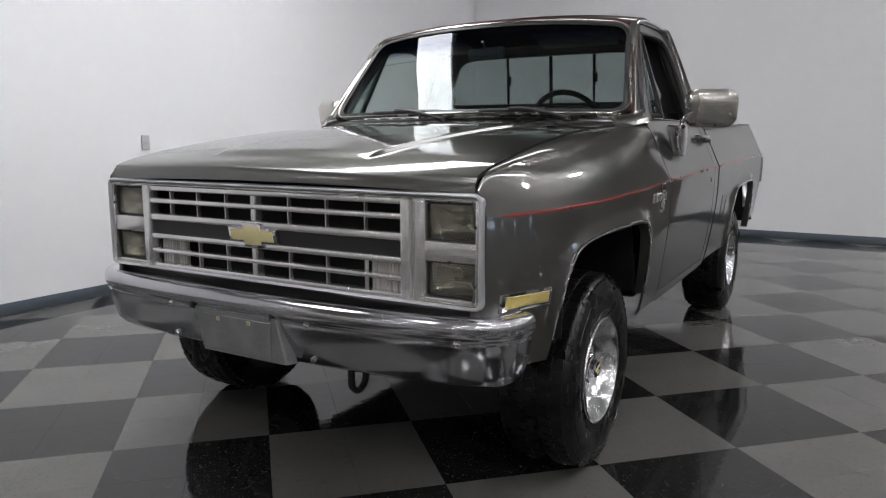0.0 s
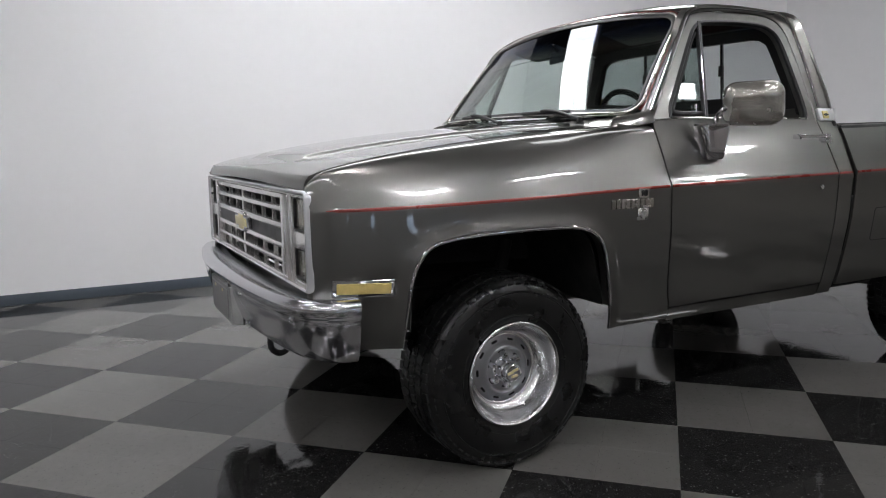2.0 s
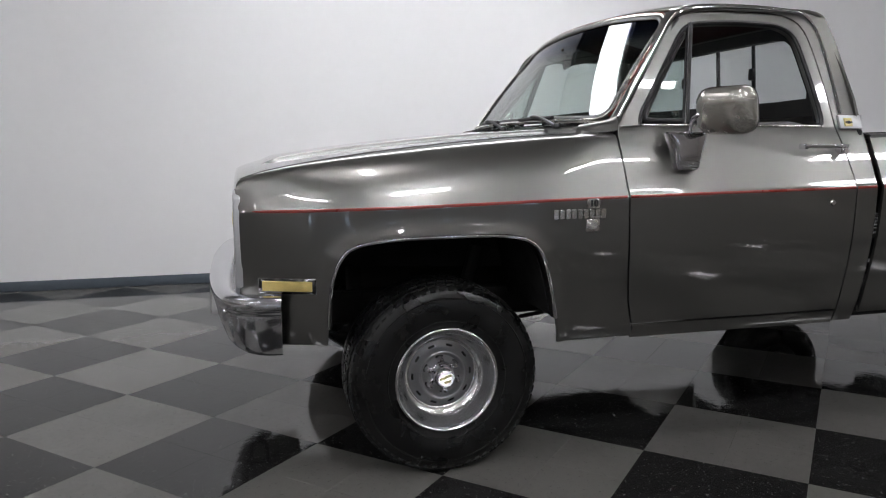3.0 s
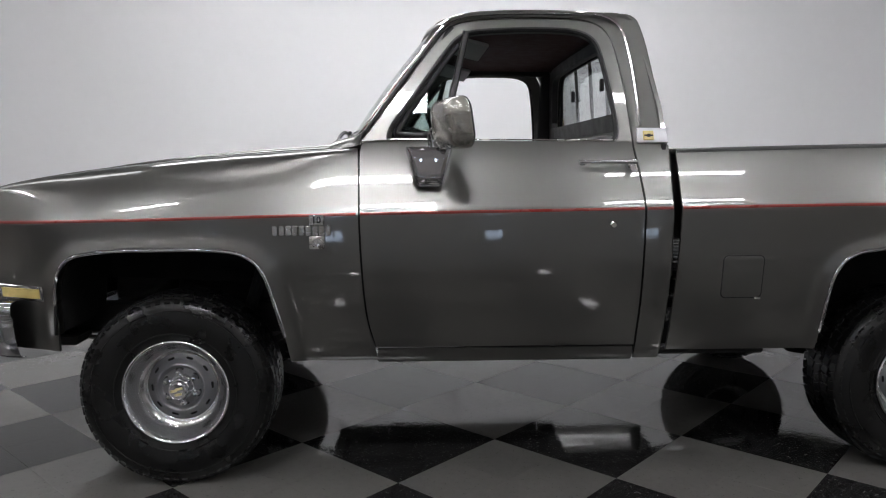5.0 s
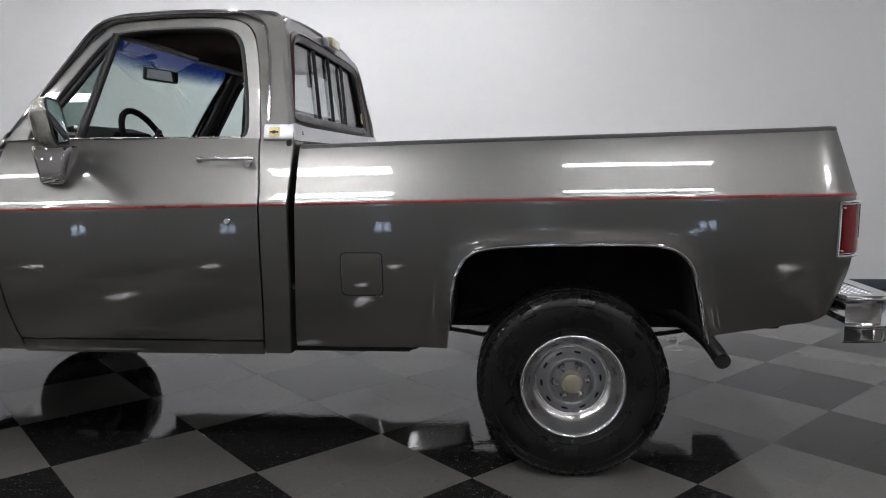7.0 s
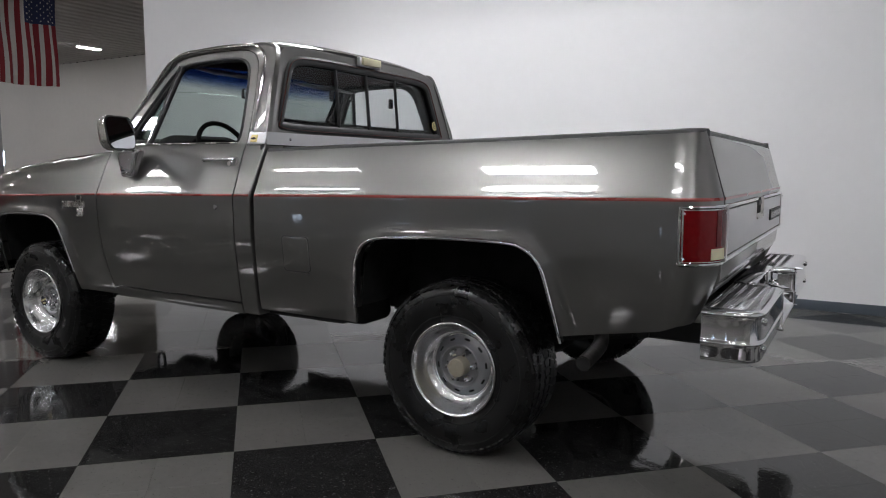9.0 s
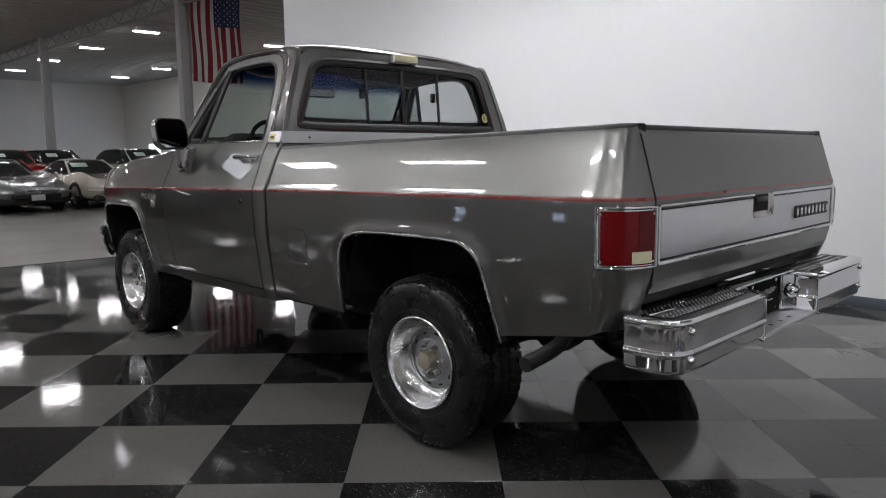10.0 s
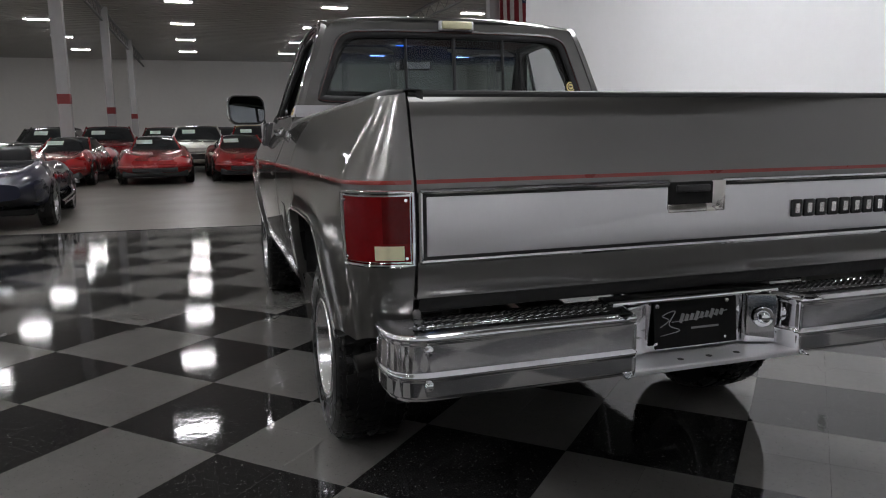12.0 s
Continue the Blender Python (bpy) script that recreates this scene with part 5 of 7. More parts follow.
def bed_side(s):
    def piece(za, zb, nz, qa, qb, nq):
        rows = []
        for v in [1 - (1 - k) ** 2.2 for k in lin(0, 1, nz)]:
            line = []
            for u in lin(0, 1, nq):
                z0_, z1_ = za(0) if callable(za) else za, zb
                q0 = qa(z0_ + (z1_ - z0_) * v) if callable(qa) else qa
                q1 = qb(z0_ + (z1_ - z0_) * v) if callable(qb) else qb
                q = q0 + (q1 - q0) * (1 - (1 - u) ** 1.8)
                line.append((q, z0_ + (z1_ - z0_) * v))
            rows.append(line)
        return rows
    zt = 0.9365
    raw = [piece(0.525, zt, 42, lambda z: table(BED_F, z), lambda z: leg(ARCH_R, z, False), 60)]
    # behind the arch the lower edge rises towards the rear
    rows = []
    for v in [1 - (1 - k) ** 2.2 for k in lin(0, 1, 42)]:
        line = []
        for u in lin(0, 1, 60):
            q0 = leg(ARCH_R, 0.585 + (zt - 0.585) * v, True)
            q = q0 + (4.15 - q0) * u ** 1.6
            zlow = 0.585 + 0.085 * min(1.0, (q - 3.47) / 0.5)
            line.append((q, zlow + (zt - zlow) * v))
        rows.append(line)
    raw.append(rows)
    rows = []
    for v in lin(0, 1, 9):
        rows.append([(q, zt + (stripe_z(min(q, 3.95)) - zt) * v) for q in [table(BED_F, zt + 0.15 * v) + (4.15 - table(BED_F, zt + 0.15 * v)) * u for u in lin(0, 1, 80)]])
    raw.append(rows)
    rows = []
    for v in lin(0, 1, 18):
        rows.append([(q, stripe_z(min(q, 3.95)) + (bed_top(min(q, 3.95)) - stripe_z(min(q, 3.95))) * v) for q in [1.9295 + (4.15 - 1.9295) * u for u in lin(0, 1, 80)]])
    raw.append(rows)
    pieces = [[[bed_point(q, z, s) for q, z in r] for r in rows_] for rows_ in raw]

    index = {}
    for rows_, pts in zip(raw, pieces):
        for r, pr in zip(rows_, pts):
            for (q, z), p in zip(r, pr):
                index[(round(p.x, 6), round(p.y, 6), round(p.z, 6))] = (q, z)

    def normal(p):
        q, z = index[(round(p.x, 6), round(p.y, 6), round(p.z, 6))]
        h = 0.004
        a = bed_point(min(q + h, 4.15), z, s) - bed_point(q - h, z, s)
        b = bed_point(q, z + h, s) - bed_point(q, z - h, s)
        n = a.cross(b)
        return n if n.y * s > 0 or n.x > 0.2 and n.y * s > -0.3 * abs(n.x) else -n
    ob = link_mesh("bed_side", shell_mesh("bed_side", pieces, 0.012, normal), PAINT, truck)
    # rail cap
    def rail(k):
        q = 1.935 + (4.13 - 1.935) * k
        p = bed_point(q, bed_top(min(q, 3.95)), s)
        return p
    path = [rail(k) for k in lin(0, 1, 50)]
    rows = []
    for dy, dz in ((0.004, -0.014), (0.003, 0.002), (-0.008, 0.010), (-0.05, 0.011), (-0.056, 0.004), (-0.056, -0.03)):
        rows.append([Vector((p.x - (0.0 if p.x < 3.9 else 0.0), s * max(abs(p.y) + dy, 0.80), p.z + dz)) for p in path])
    if s > 0:
        rows = rows[::-1]
    link_mesh("rail_cap", shell_mesh("rail_cap", [rows[::-1]], 0.003), BLACKTRIM, ob, "black bed rail cap")
    # inner bed wall
    part("bed_wall", box((2.94, s * 0.86, 1.13), (1.98, 0.02, 0.36), 0.004, 1), PAINT, ob)
    part("bed_tub", box((2.985, s * 0.76, 1.00), (0.90, 0.22, 0.10), 0.04, 3), UNDER, ob)
    # rear wheel house and its closing panel, shade painted in near-black
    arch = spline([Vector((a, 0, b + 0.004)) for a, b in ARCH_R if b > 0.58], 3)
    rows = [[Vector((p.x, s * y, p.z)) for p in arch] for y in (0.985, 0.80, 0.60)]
    link_mesh("wheel_house", shell_mesh("wheel_house", [rows if s < 0 else rows[::-1]], 0.006), SHADE_BLACK, ob, "inner wheel house, its shade painted black")
    part("inner_panel", prism([(a, b) for a, b in ARCH_R if b > 0.59], s * 0.60, s * 0.58), SHADE_BLACK, ob)
    arch_moulding(ARCH_R, s, ob)
    # pinstripe along the bed and round the corner
    qs = lin(1.932, 4.145, 60)
    rows = []
    for k in (-1, -0.4, 0.4, 1):
        line = []
        for q in qs:
            z = stripe_z(min(q, 3.95)) + 0.001 + 0.0055 * k
            p = bed_point(q, z, s)
            c = Vector((3.4, 0, z)) if q > 3.84 else Vector((q, 0, z))
            line.append(p + (p - c).normalized() * 0.0022)
        rows.append(line)
    if s > 0:
        rows = rows[::-1]
    link_mesh("pinstripe", shell_mesh("pinstripe", [rows[::-1]], 0.002), RED_PIN, ob, "thin red pinstripe")
    # tail lamp
    def lamp_patch(name, qa, qb, za, zb, lift, material, parent, label="", depth=0.012):
        rows_ = []
        for z in lin(za, zb, 5):
            line = []
            for q in lin(qa, qb, 12):
                p = bed_point(q, z, s)
                a = (q - 3.84) / 0.31 * math.pi / 2
                n = Vector((math.sin(a), s * math.cos(a), 0)) if q > 3.84 else Vector((0, s, 0))
                line.append(p + n * lift)
            rows_.append(line)
        if s > 0:
            rows_ = rows_[::-1]
        return link_mesh(name, shell_mesh(name, [rows_], depth), material, parent, label)
    lamp = lamp_patch("tail_lamp", 3.903, 4.146, 0.893, 1.092, 0.006, CHROME, truck, "chrome-framed red tail lamp")
    lamp_patch("red_lens", 3.919, 4.135, 0.905, 1.080, 0.012, RED_LENS, lamp, "red lens")
    lamp_patch("dark_lens", 4.06, 4.133, 0.955, 1.078, 0.0145, DARK_LENS, lamp, "darker red lens")
    lamp_patch("reverse_lens", 4.035, 4.118, 0.910, 0.948, 0.0150, CREAM, lamp, "cream reversing lens")
    rim = []
    for q, z in [(3.905, z_) for z_ in lin(0.895, 1.090, 5)] + [(q_, 1.090) for q_ in lin(3.93, 4.144, 9)] + [(4.144, z_) for z_ in lin(1.04, 0.895, 4)] + [(q_, 0.895) for q_ in lin(4.117, 3.905, 9)]:
        a = max(0.0, (q - 3.84) / 0.31 * math.pi / 2)
        rim.append(tuple(bed_point(q, z, s) + Vector((math.sin(a), s * math.cos(a), 0)) * 0.009))
    part("lamp_rim", tube(rim, 0.0065, 8), CHROME, lamp, "chrome rim")
    for q, z in ((3.927, 0.915), (3.927, 1.070), (4.125, 1.070), (4.125, 0.915)):
        p = bed_point(q, z, s)
        part("lamp_screw", moved(lathe([(0, 0.016), (0.0045, 0.016), (0.005, 0.0)], 10, "x"), Matrix.Translation(p) @ pose(0, 0, 0, 0, 0, s * (90 if q < 3.95 else 10))), CHROME, lamp)
    # fuel door on the driver's side
    if s < 0:
        on_side_patch("fuel_groove", rounded_rect(2.178, 0.820, 0.164, 0.170, 0.020, 5), s, 0.0010, BLACKTRIM, ob, "", 0.003)
        on_side_patch("fuel_door", rounded_rect(2.178, 0.820, 0.155, 0.161, 0.017, 5), s, 0.0022, PAINT, ob, "square fuel filler door", 0.003)
        on_side_patch("finger_notch", rounded_rect(2.243, 0.735, 0.024, 0.010, 0.004, 2), s, 0.004, CHROME, ob, "", 0.003)
    return ob


for s in SIDES:
    bed_side(s)
bf = part("bed_floor", box((2.95, 0, 0.80), (2.05, 1.14, 0.03), 0.004, 1), UNDER, truck, "ribbed dark bed floor")
for i in range(8):
    part("bed_rib", box((2.95, -0.49 + 0.14 * i, 0.822), (2.0, 0.06, 0.016), 0.004, 1), UNDER, bf)
part("bed_front", join(box((1.945, 0, 1.05), (0.025, 1.80, 0.50), 0.004, 1), box((1.950, 0, 1.302), (0.05, 1.84, 0.022), 0.008, 2)), PAINT, truck)

# tailgate ---------------------------------------------------------------
def gate_x(z):
    return END_X + 0.002 - 0.29 * max(0.0, z - 1.116) - 0.10 * max(0.0, 0.89 - z)


rows = []
for z in [0.795, 0.805, 0.82, 0.84, 0.86, 0.88, 0.89, 0.93, 1.00, 1.06, 1.10, 1.112, 1.122, 1.16, 1.22, 1.28, 1.326, 1.344]:
    rows.append([Vector((gate_x(z) - (0.010 if z < 0.81 else 0) - (0.012 if z > 1.34 else 0), y, z)) for y in lin(-0.877, 0.877, 24)])
gate = link_mesh("tailgate", shell_mesh("tailgate", [rows], 0.035), PAINT, truck, "closed tailgate with a bright metal panel")
part("gate_cap", tube([(gate_x(1.345) - 0.02, -0.875, 1.348), (gate_x(1.345) - 0.02, 0.875, 1.348)], 0.012, 10), BLACKTRIM, gate, "black tailgate top edge")
link_mesh("pinstripe", shell_mesh("pinstripe", [[[Vector((END_X + 0.0045, y, z)) for y in lin(-0.877, 0.877, 12)] for z in (1.1115, 1.122)]], 0.002), RED_PIN, gate, "thin red pinstripe")
X = END_X
frame_loop = [(-0.870, 0.900), (-0.870, 1.090), (0.870, 1.090), (0.870, 0.900)]
for a, b in zip(frame_loop, frame_loop[1:] + frame_loop[:1]):
    if a[1] == b[1] == 1.090:
        for ya, yb in ((-0.870, -0.098), (0.092, 0.870)):
            part("panel_trim", tube([(X + 0.008, ya, 1.090), (X + 0.008, yb, 1.090)], 0.008, 8), CHROME, gate)
    else:
        part("panel_trim", tube([(X + 0.008, *a), (X + 0.008, *b)], 0.008, 8), CHROME, gate)
part("panel_groove", box((X + 0.003, 0, 0.995), (0.006, 1.735, 0.186), 0.001, 1), BLACKTRIM, gate)
cut = [(-0.852, 0.915), (0.852, 0.915), (0.852, 1.076), (0.098, 1.076), (0.098, 1.010), (0.090, 1.002), (-0.093, 1.002), (-0.101, 1.010), (-0.101, 1.076), (-0.852, 1.076)]
part("metal_panel", prism(cut, X + 0.004, X + 0.011, "x", 0.0025), BRUSHED, gate, "brushed aluminium panel")
# block in near-black that paints the shade of the handle hollow
part("handle_recess", box((X + 0.001, -0.004, 1.045), (0.012, 0.19, 0.090), 0.003, 1), SHADE_BLACK, gate, "latch handle recess, its shade painted in")
part("handle_shelf", prism([(X + 0.006, 1.024), (X + 0.016, 1.006), (X + 0.016, 0.999), (X + 0.005, 0.999)], -0.098, 0.096, "y", 0.001), SATIN_CHROME, gate, "bright lower edge of the handle recess")
part("handle_cheek", prism([(X + 0.006, 0.058), (X + 0.016, 0.092), (X + 0.016, 0.101), (X + 0.005, 0.101)], 1.000, 1.092, "z", 0.001), SATIN_CHROME, gate, "bright slanted side of the handle recess")
part("latch_handle", box((X + 0.009, -0.010, 1.070), (0.008, 0.12, 0.022), 0.004, 2), BLACKTRIM, gate)
for i in range(9):
    part("badge_block", box((X + 0.015, 0.378 + 0.049 * i, 0.993), (0.012, 0.041, 0.056), 0.005, 2), BLACKTRIM, gate, "dark raised badge block" if i == 0 else "")
    part("badge_edge", box((X + 0.019, 0.378 + 0.049 * i, 0.993), (0.008, 0.020, 0.034), 0.003, 1), SATIN, gate)
# lower valance between gate and bumper
part("rear_sill", box((3.935, 0, 0.770), (0.06, 1.80, 0.05), 0.01, 2), UNDER, truck)
for s in SIDES:
    part("corner_post", box((3.925, s * 0.868, 0.735), (0.08, 0.03, 0.14), 0.008, 2), PAINT, truck)

# rear bumper ------------------------------------------------------------
SECT = [(0.060, 0.738), (0.012, 0.740), (0.001, 0.736), (-0.004, 0.728), (0.0, 0.716), (0.003, 0.710), (0.003, 0.640), (-0.001, 0.634), (-0.005, 0.627), (-0.001, 0.619),
        (0.003, 0.613), (0.003, 0.575), (0.008, 0.562), (0.030, 0.556)]


def bumper_half(s, s_sect=SECT):
    plan = spline([Vector((3.978, s * 0.990, 0)), Vector((4.04, s * 0.993, 0)), Vector((4.105, s * 0.985, 0)), Vector((4.148, s * 0.960, 0)), Vector((4.168, s * 0.915, 0)),
                   Vector((4.172, s * 0.84, 0)), Vector((4.172, s * 0.58, 0)), Vector((4.172, s * 0.315, 0)), Vector((4.163, s * 0.292, 0)), Vector((4.13, s * 0.278, 0)), Vector((4.06, s * 0.262, 0))], 4)
    rows_ = []
    for i, p in enumerate(plan):
        a, b = plan[max(0, i - 1)], plan[min(len(plan) - 1, i + 1)]
        d = (b - a).normalized()
        inn = Vector((-d.y, d.x, 0)) * (1 if s > 0 else -1)
        if inn.dot(Vector((4.0, s * 0.65, 0)) - p) < 0:
            inn = -inn
        rows_.append([Vector((p.x + inn.x * k, p.y + inn.y * k, z)) for k, z in s_sect])
    if s > 0:
        rows_ = rows_[::-1]
    return rows_


bump = link_mesh("rear_bumper", shell_mesh("rear_bumper", [bumper_half(-1)], 0.004), CHROME, truck, "chrome step bumper with tread plate")
link_mesh("bumper_half", shell_mesh("bumper_half", [bumper_half(1)], 0.004), CHROME, bump)
for s in SIDES:
    poly = [(3.975, s * 0.975), (4.09, s * 0.972), (4.135, s * 0.948), (4.157, s * 0.91), (4.160, s * 0.315), (4.12, s * 0.292), (4.05, s * 0.280), (3.975, s * 0.280)]
    part("step_plate", prism(poly, 0.730, 0.7365, "z", 0.001), CHROME, bump, "tread plate step")
    dia = []
    i = 0
    y = 0.31
    while y < 0.962:
        x = 3.985 + (0.009 if i % 2 else 0)
        j = 0
        while x < 4.150:
            if not (y > 0.905 and x > 4.110):
                dia.append(moved(build([(-0.0078, 0, 0), (0, -0.0031, 0), (0.0078, 0, 0), (0, 0.0031, 0), (0, 0, 0.0018)], [(0, 1, 4), (1, 2, 4), (2, 3, 4), (3, 0, 4)]), pose(x, s * y, 0.7366, 0, 0, 90 if (i + j) % 2 else 0)))
            x += 0.0185
            j += 1
        y += 0.0132
        i += 1
    part("diamond_relief", join(*dia), CHROME, bump)["kind"] = "stuff"
    for y, z in ((0.895, 0.697), (0.895, 0.603)):
        part("bolt", moved(lathe([(0, 0.010), (0.009, 0.008), (0.013, 0.002), (0.013, -0.003)], 16, "x"), pose(4.170, s * y, z)), CHROME, bump)
    # pocket wall with a round socket
    part("pocket_cheek", box((4.07, s * 0.228, 0.655), (0.012, 0.095, 0.155), 0.003, 1, pose(0, 0, 0, 0, 0, s * -22)), CHROME, bump)
soc = part("ball_socket", moved(lathe([(0, 0.018), (0.012, 0.016), (0.018, 0.008), (0.020, 0.0), (0.030, 0.001), (0.032, -0.003)], 24, "x"), pose(4.088, 0.225, 0.662, 0, 0, -22)), CHROME, bump, "round chrome boss")
part("bumper_back", box((4.035, 0, 0.655), (0.012, 0.40, 0.16), 0.003, 1), CHROME, bump)
part("bumper_top", box((4.02, 0, 0.740), (0.09, 0.60, 0.012), 0.005, 2), CHROME, bump)
part("lower_step", join(box((4.085, 0, 0.568), (0.16, 0.60, 0.008), 0.003, 1), box((4.163, 0, 0.563), (0.008, 0.60, 0.016), 0.003, 1)), BRUSHED, bump, "plain metal lower step")
for y in (-0.10, 0.0, 0.10):
    part("step_hole", moved(lathe([(0, 0.0008), (0.010, 0.0008), (0.010, 0)], 14, "z"), pose(4.12, y, 0.572)), BLACKTRIM, bump)
pl = part("number_plate", box((4.052, 0.0, 0.664), (0.006, 0.30, 0.152), 0.003, 2, pose(0, 0, 0, 0, -6)), DASH, bump, "black dealer plate with grey strokes")
strokes = [tube(spline([(4.0575, -0.13, 0.655), (4.0575, -0.10, 0.675), (4.0575, -0.125, 0.690), (4.0575, -0.08, 0.702), (4.0575, -0.10, 0.660), (4.0575, -0.06, 0.640), (4.0575, -0.13, 0.628)], 4), 0.0016, 5),
           tube(spline([(4.0575, -0.09, 0.668), (4.0575, 0.0, 0.672), (4.0575, 0.11, 0.690)], 4), 0.0014, 5)]
strokes += [box((4.0575, -0.055 + 0.018 * i, 0.678 + 0.001 * i), (0.002, 0.011, 0.020 if i % 3 else 0.030), 0, 1, pose(0, 0, 0, -20)) for i in range(9)]
for bm_ in strokes:
    part("plate_stroke", bm_, PLATE, pl)
part("plate_bar", box((4.0575, 0.03, 0.644), (0.002, 0.10, 0.006)), PLATE, pl)
for y, z in ((-0.145, 0.722), (0.105, 0.722), (-0.145, 0.604), (0.105, 0.604)):
    part("plate_bolt", moved(lathe([(0, 0.004), (0.006, 0.003), (0.007, 0)], 10, "x"), pose(4.058, y, z)), SATIN, pl)
for y in (-0.42, 0.42):
    part("bumper_arm", box((3.93, y, 0.65), (0.16, 0.02, 0.12), 0.003, 1), UNDER, bump)

# grille and lamps ---------------------------------------------------------
GX = -0.738
AHEAD = Vector((-1, 0, 0))
ring = [Vector((GX - 0.006, y, z)) for y, z in rounded_rect(0, 0.9185, 1.698, 0.338, 0.022, 5)]
grille = part("grille", strip(ring, [AHEAD] * len(ring), 0.015, 0.016, True), BRUSHED, truck, "silver grille with horizontal bars")
part("inner_lip", join(box((GX - 0.006, 0, 1.0765), (0.026, 1.68, 0.007), 0.002, 1), box((GX - 0.006, 0, 0.7575), (0.026, 1.68, 0.006), 0.002, 1)), SATIN_CHROME, grille)
# sheet behind the bars, coloured near-black for the shade in the grille
part("radiator_shroud", box((-0.635, 0, 0.915), (0.02, 1.66, 0.35), 0.004, 1), SHADE_BLACK, grille)
part("inner_frame", join(box((GX - 0.002, 0.015, 1.062), (0.040, 1.19, 0.018), 0.003, 2), box((GX - 0.002, 0.015, 0.762), (0.040, 1.19, 0.018), 0.004, 2),
                         box((GX - 0.003, -0.592, 0.912), (0.048, 0.034, 0.316), 0.005, 2), box((GX - 0.003, 0.608, 0.912), (0.048, 0.028, 0.316), 0.005, 2)), SATIN, grille)
for z, h in ((1.014, 0.018), (0.951, 0.024), (0.877, 0.021), (0.820, 0.017)):
    part("bar", box((GX - 0.007, 0.012, z), (0.034, 1.18, h), 0.004, 2), SATIN, grille)
part("black_band", box((GX + 0.004, 0.012, 0.913), (0.028, 1.18, 0.056), 0.002, 1), BLACKTRIM, grille, "black centre band")
for z, h in ((1.010, 0.092), (0.819, 0.102)):
    part("centre_post", box((GX - 0.003, 0.050, z), (0.038, 0.026, h), 0.004, 1), SATIN, grille)
    for y in (-0.434, -0.275, -0.111, 0.190, 0.336, 0.482):
        part("upright", box((GX - 0.010, y, z), (0.018, 0.005, h), 0.001, 1), SATIN, grille)
em = [(-0.118, -0.024), (-0.108, 0.026), (-0.044, 0.026), (-0.041, 0.044), (0.048, 0.044), (0.045, 0.026), (0.118, 0.026), (0.107, -0.024), (0.040, -0.024), (0.037, -0.042), (-0.050, -0.042), (-0.047, -0.024)]
bt = part("emblem_base", prism([(0.046 + a, 0.914 + b) for a, b in em], GX - 0.012, GX - 0.034, "x", 0.002), DARK_CHROME, grille, "chrome-edged gold emblem")
part("emblem_face", prism([(0.046 + a * 0.89, 0.914 + b * 0.74) for a, b in em], GX - 0.034, GX - 0.0375, "x", 0.001), GOLD, bt, "gold emblem face")
for s in SIDES:
    # turn lamp behind the bars
    tl = part("turn_lamp", box((GX + 0.022, s * 0.507, 0.819), (0.02, 0.132, 0.104), 0.004, 1), CLEAR_LENS, grille, "ribbed clear turn lamp")
    for i in range(10):
        part("rib", box((GX + 0.010, s * (0.446 + 0.0135 * i), 0.819), (0.006, 0.006, 0.100), 0.001, 1), CLEAR_LENS, tl)
    # bezel with two openings, the cross pieces a little behind the uprights
    bz = part("lamp_bezel", join(*[box((GX + 0.006, s * (ya + yb) / 2, 0.9185), (0.034, yb - ya, 0.322), 0.004, 2) for ya, yb in ((0.611, 0.656), (0.829, 0.844))],
                                 *[box((GX + 0.0075, s * 0.742, (za + zb) / 2), (0.034, 0.184, zb - za), 0.004, 2) for za, zb in ((0.756, 0.771), (0.884, 0.945), (1.065, 1.078))]), SATIN, truck, "satin silver headlamp bezel")
    for zc, h in ((1.005, 0.118), (0.8275, 0.112)):
        bk = rows_bm([[Vector((GX + x, s * (0.742 + a * k), zc + b * k)) for a, b in rounded_rect(0, 0, 0.168, h - 0.006, 0.014, 3)] for x, k in ((0.014, 1.0), (0.030, 0.97), (0.046, 0.80), (0.056, 0.58), (0.062, 0.36), (0.064, 0.22), (0.050, 0.20), (0.046, 0.02))], True)
        part("headlamp", bk, REFLECTOR, bz, "rectangular headlamp")
        ring = [Vector((GX + 0.006, s * (0.742 + a), zc + b)) for a, b in rounded_rect(0, 0, 0.170, h - 0.006, 0.014, 4)]
        part("lamp_rim", strip(ring, [AHEAD] * len(ring), 0.006, 0.006, True), BLACKTRIM, bz)
        part("lamp_lens", box((GX + 0.007, s * 0.742, zc), (0.006, 0.164, h - 0.012), 0.002, 2), LAMP_GLASS, bz, "clear lamp glass").visible_shadow = False
        for dy, dz in ((0.088, -0.01), (0.0, h / 2 + 0.001)):
            part("aim_screw", moved(lathe([(0, -0.014), (0.005, -0.012), (0.005, 0.01)], 10, "x"), pose(GX, s * (0.742 + dy), zc + dz)), BLACKTRIM, bz)
# valance below the lamps
part("front_valance", rows_bm([[Vector((x + 0.03 * (abs(y) / 0.85) ** 6, y, z)) for y in lin(-0.85, 0.85, 24)] for x, z in ((-0.742, 0.740), (-0.738, 0.725), (-0.715, 0.700), (-0.70, 0.66))]), PAINT, truck)

# front bumper ---------------------------------------------------------------
FSECT = [(0.120, 0.715), (0.040, 0.728), (0.014, 0.724), (0.003, 0.712), (0.0, 0.698), (0.0, 0.678), (0.004, 0.668), (0.012, 0.662), (0.013, 0.652), (0.012, 0.640), (0.020, 0.600), (0.034, 0.550),
         (0.046, 0.520), (0.058, 0.508), (0.085, 0.503)]
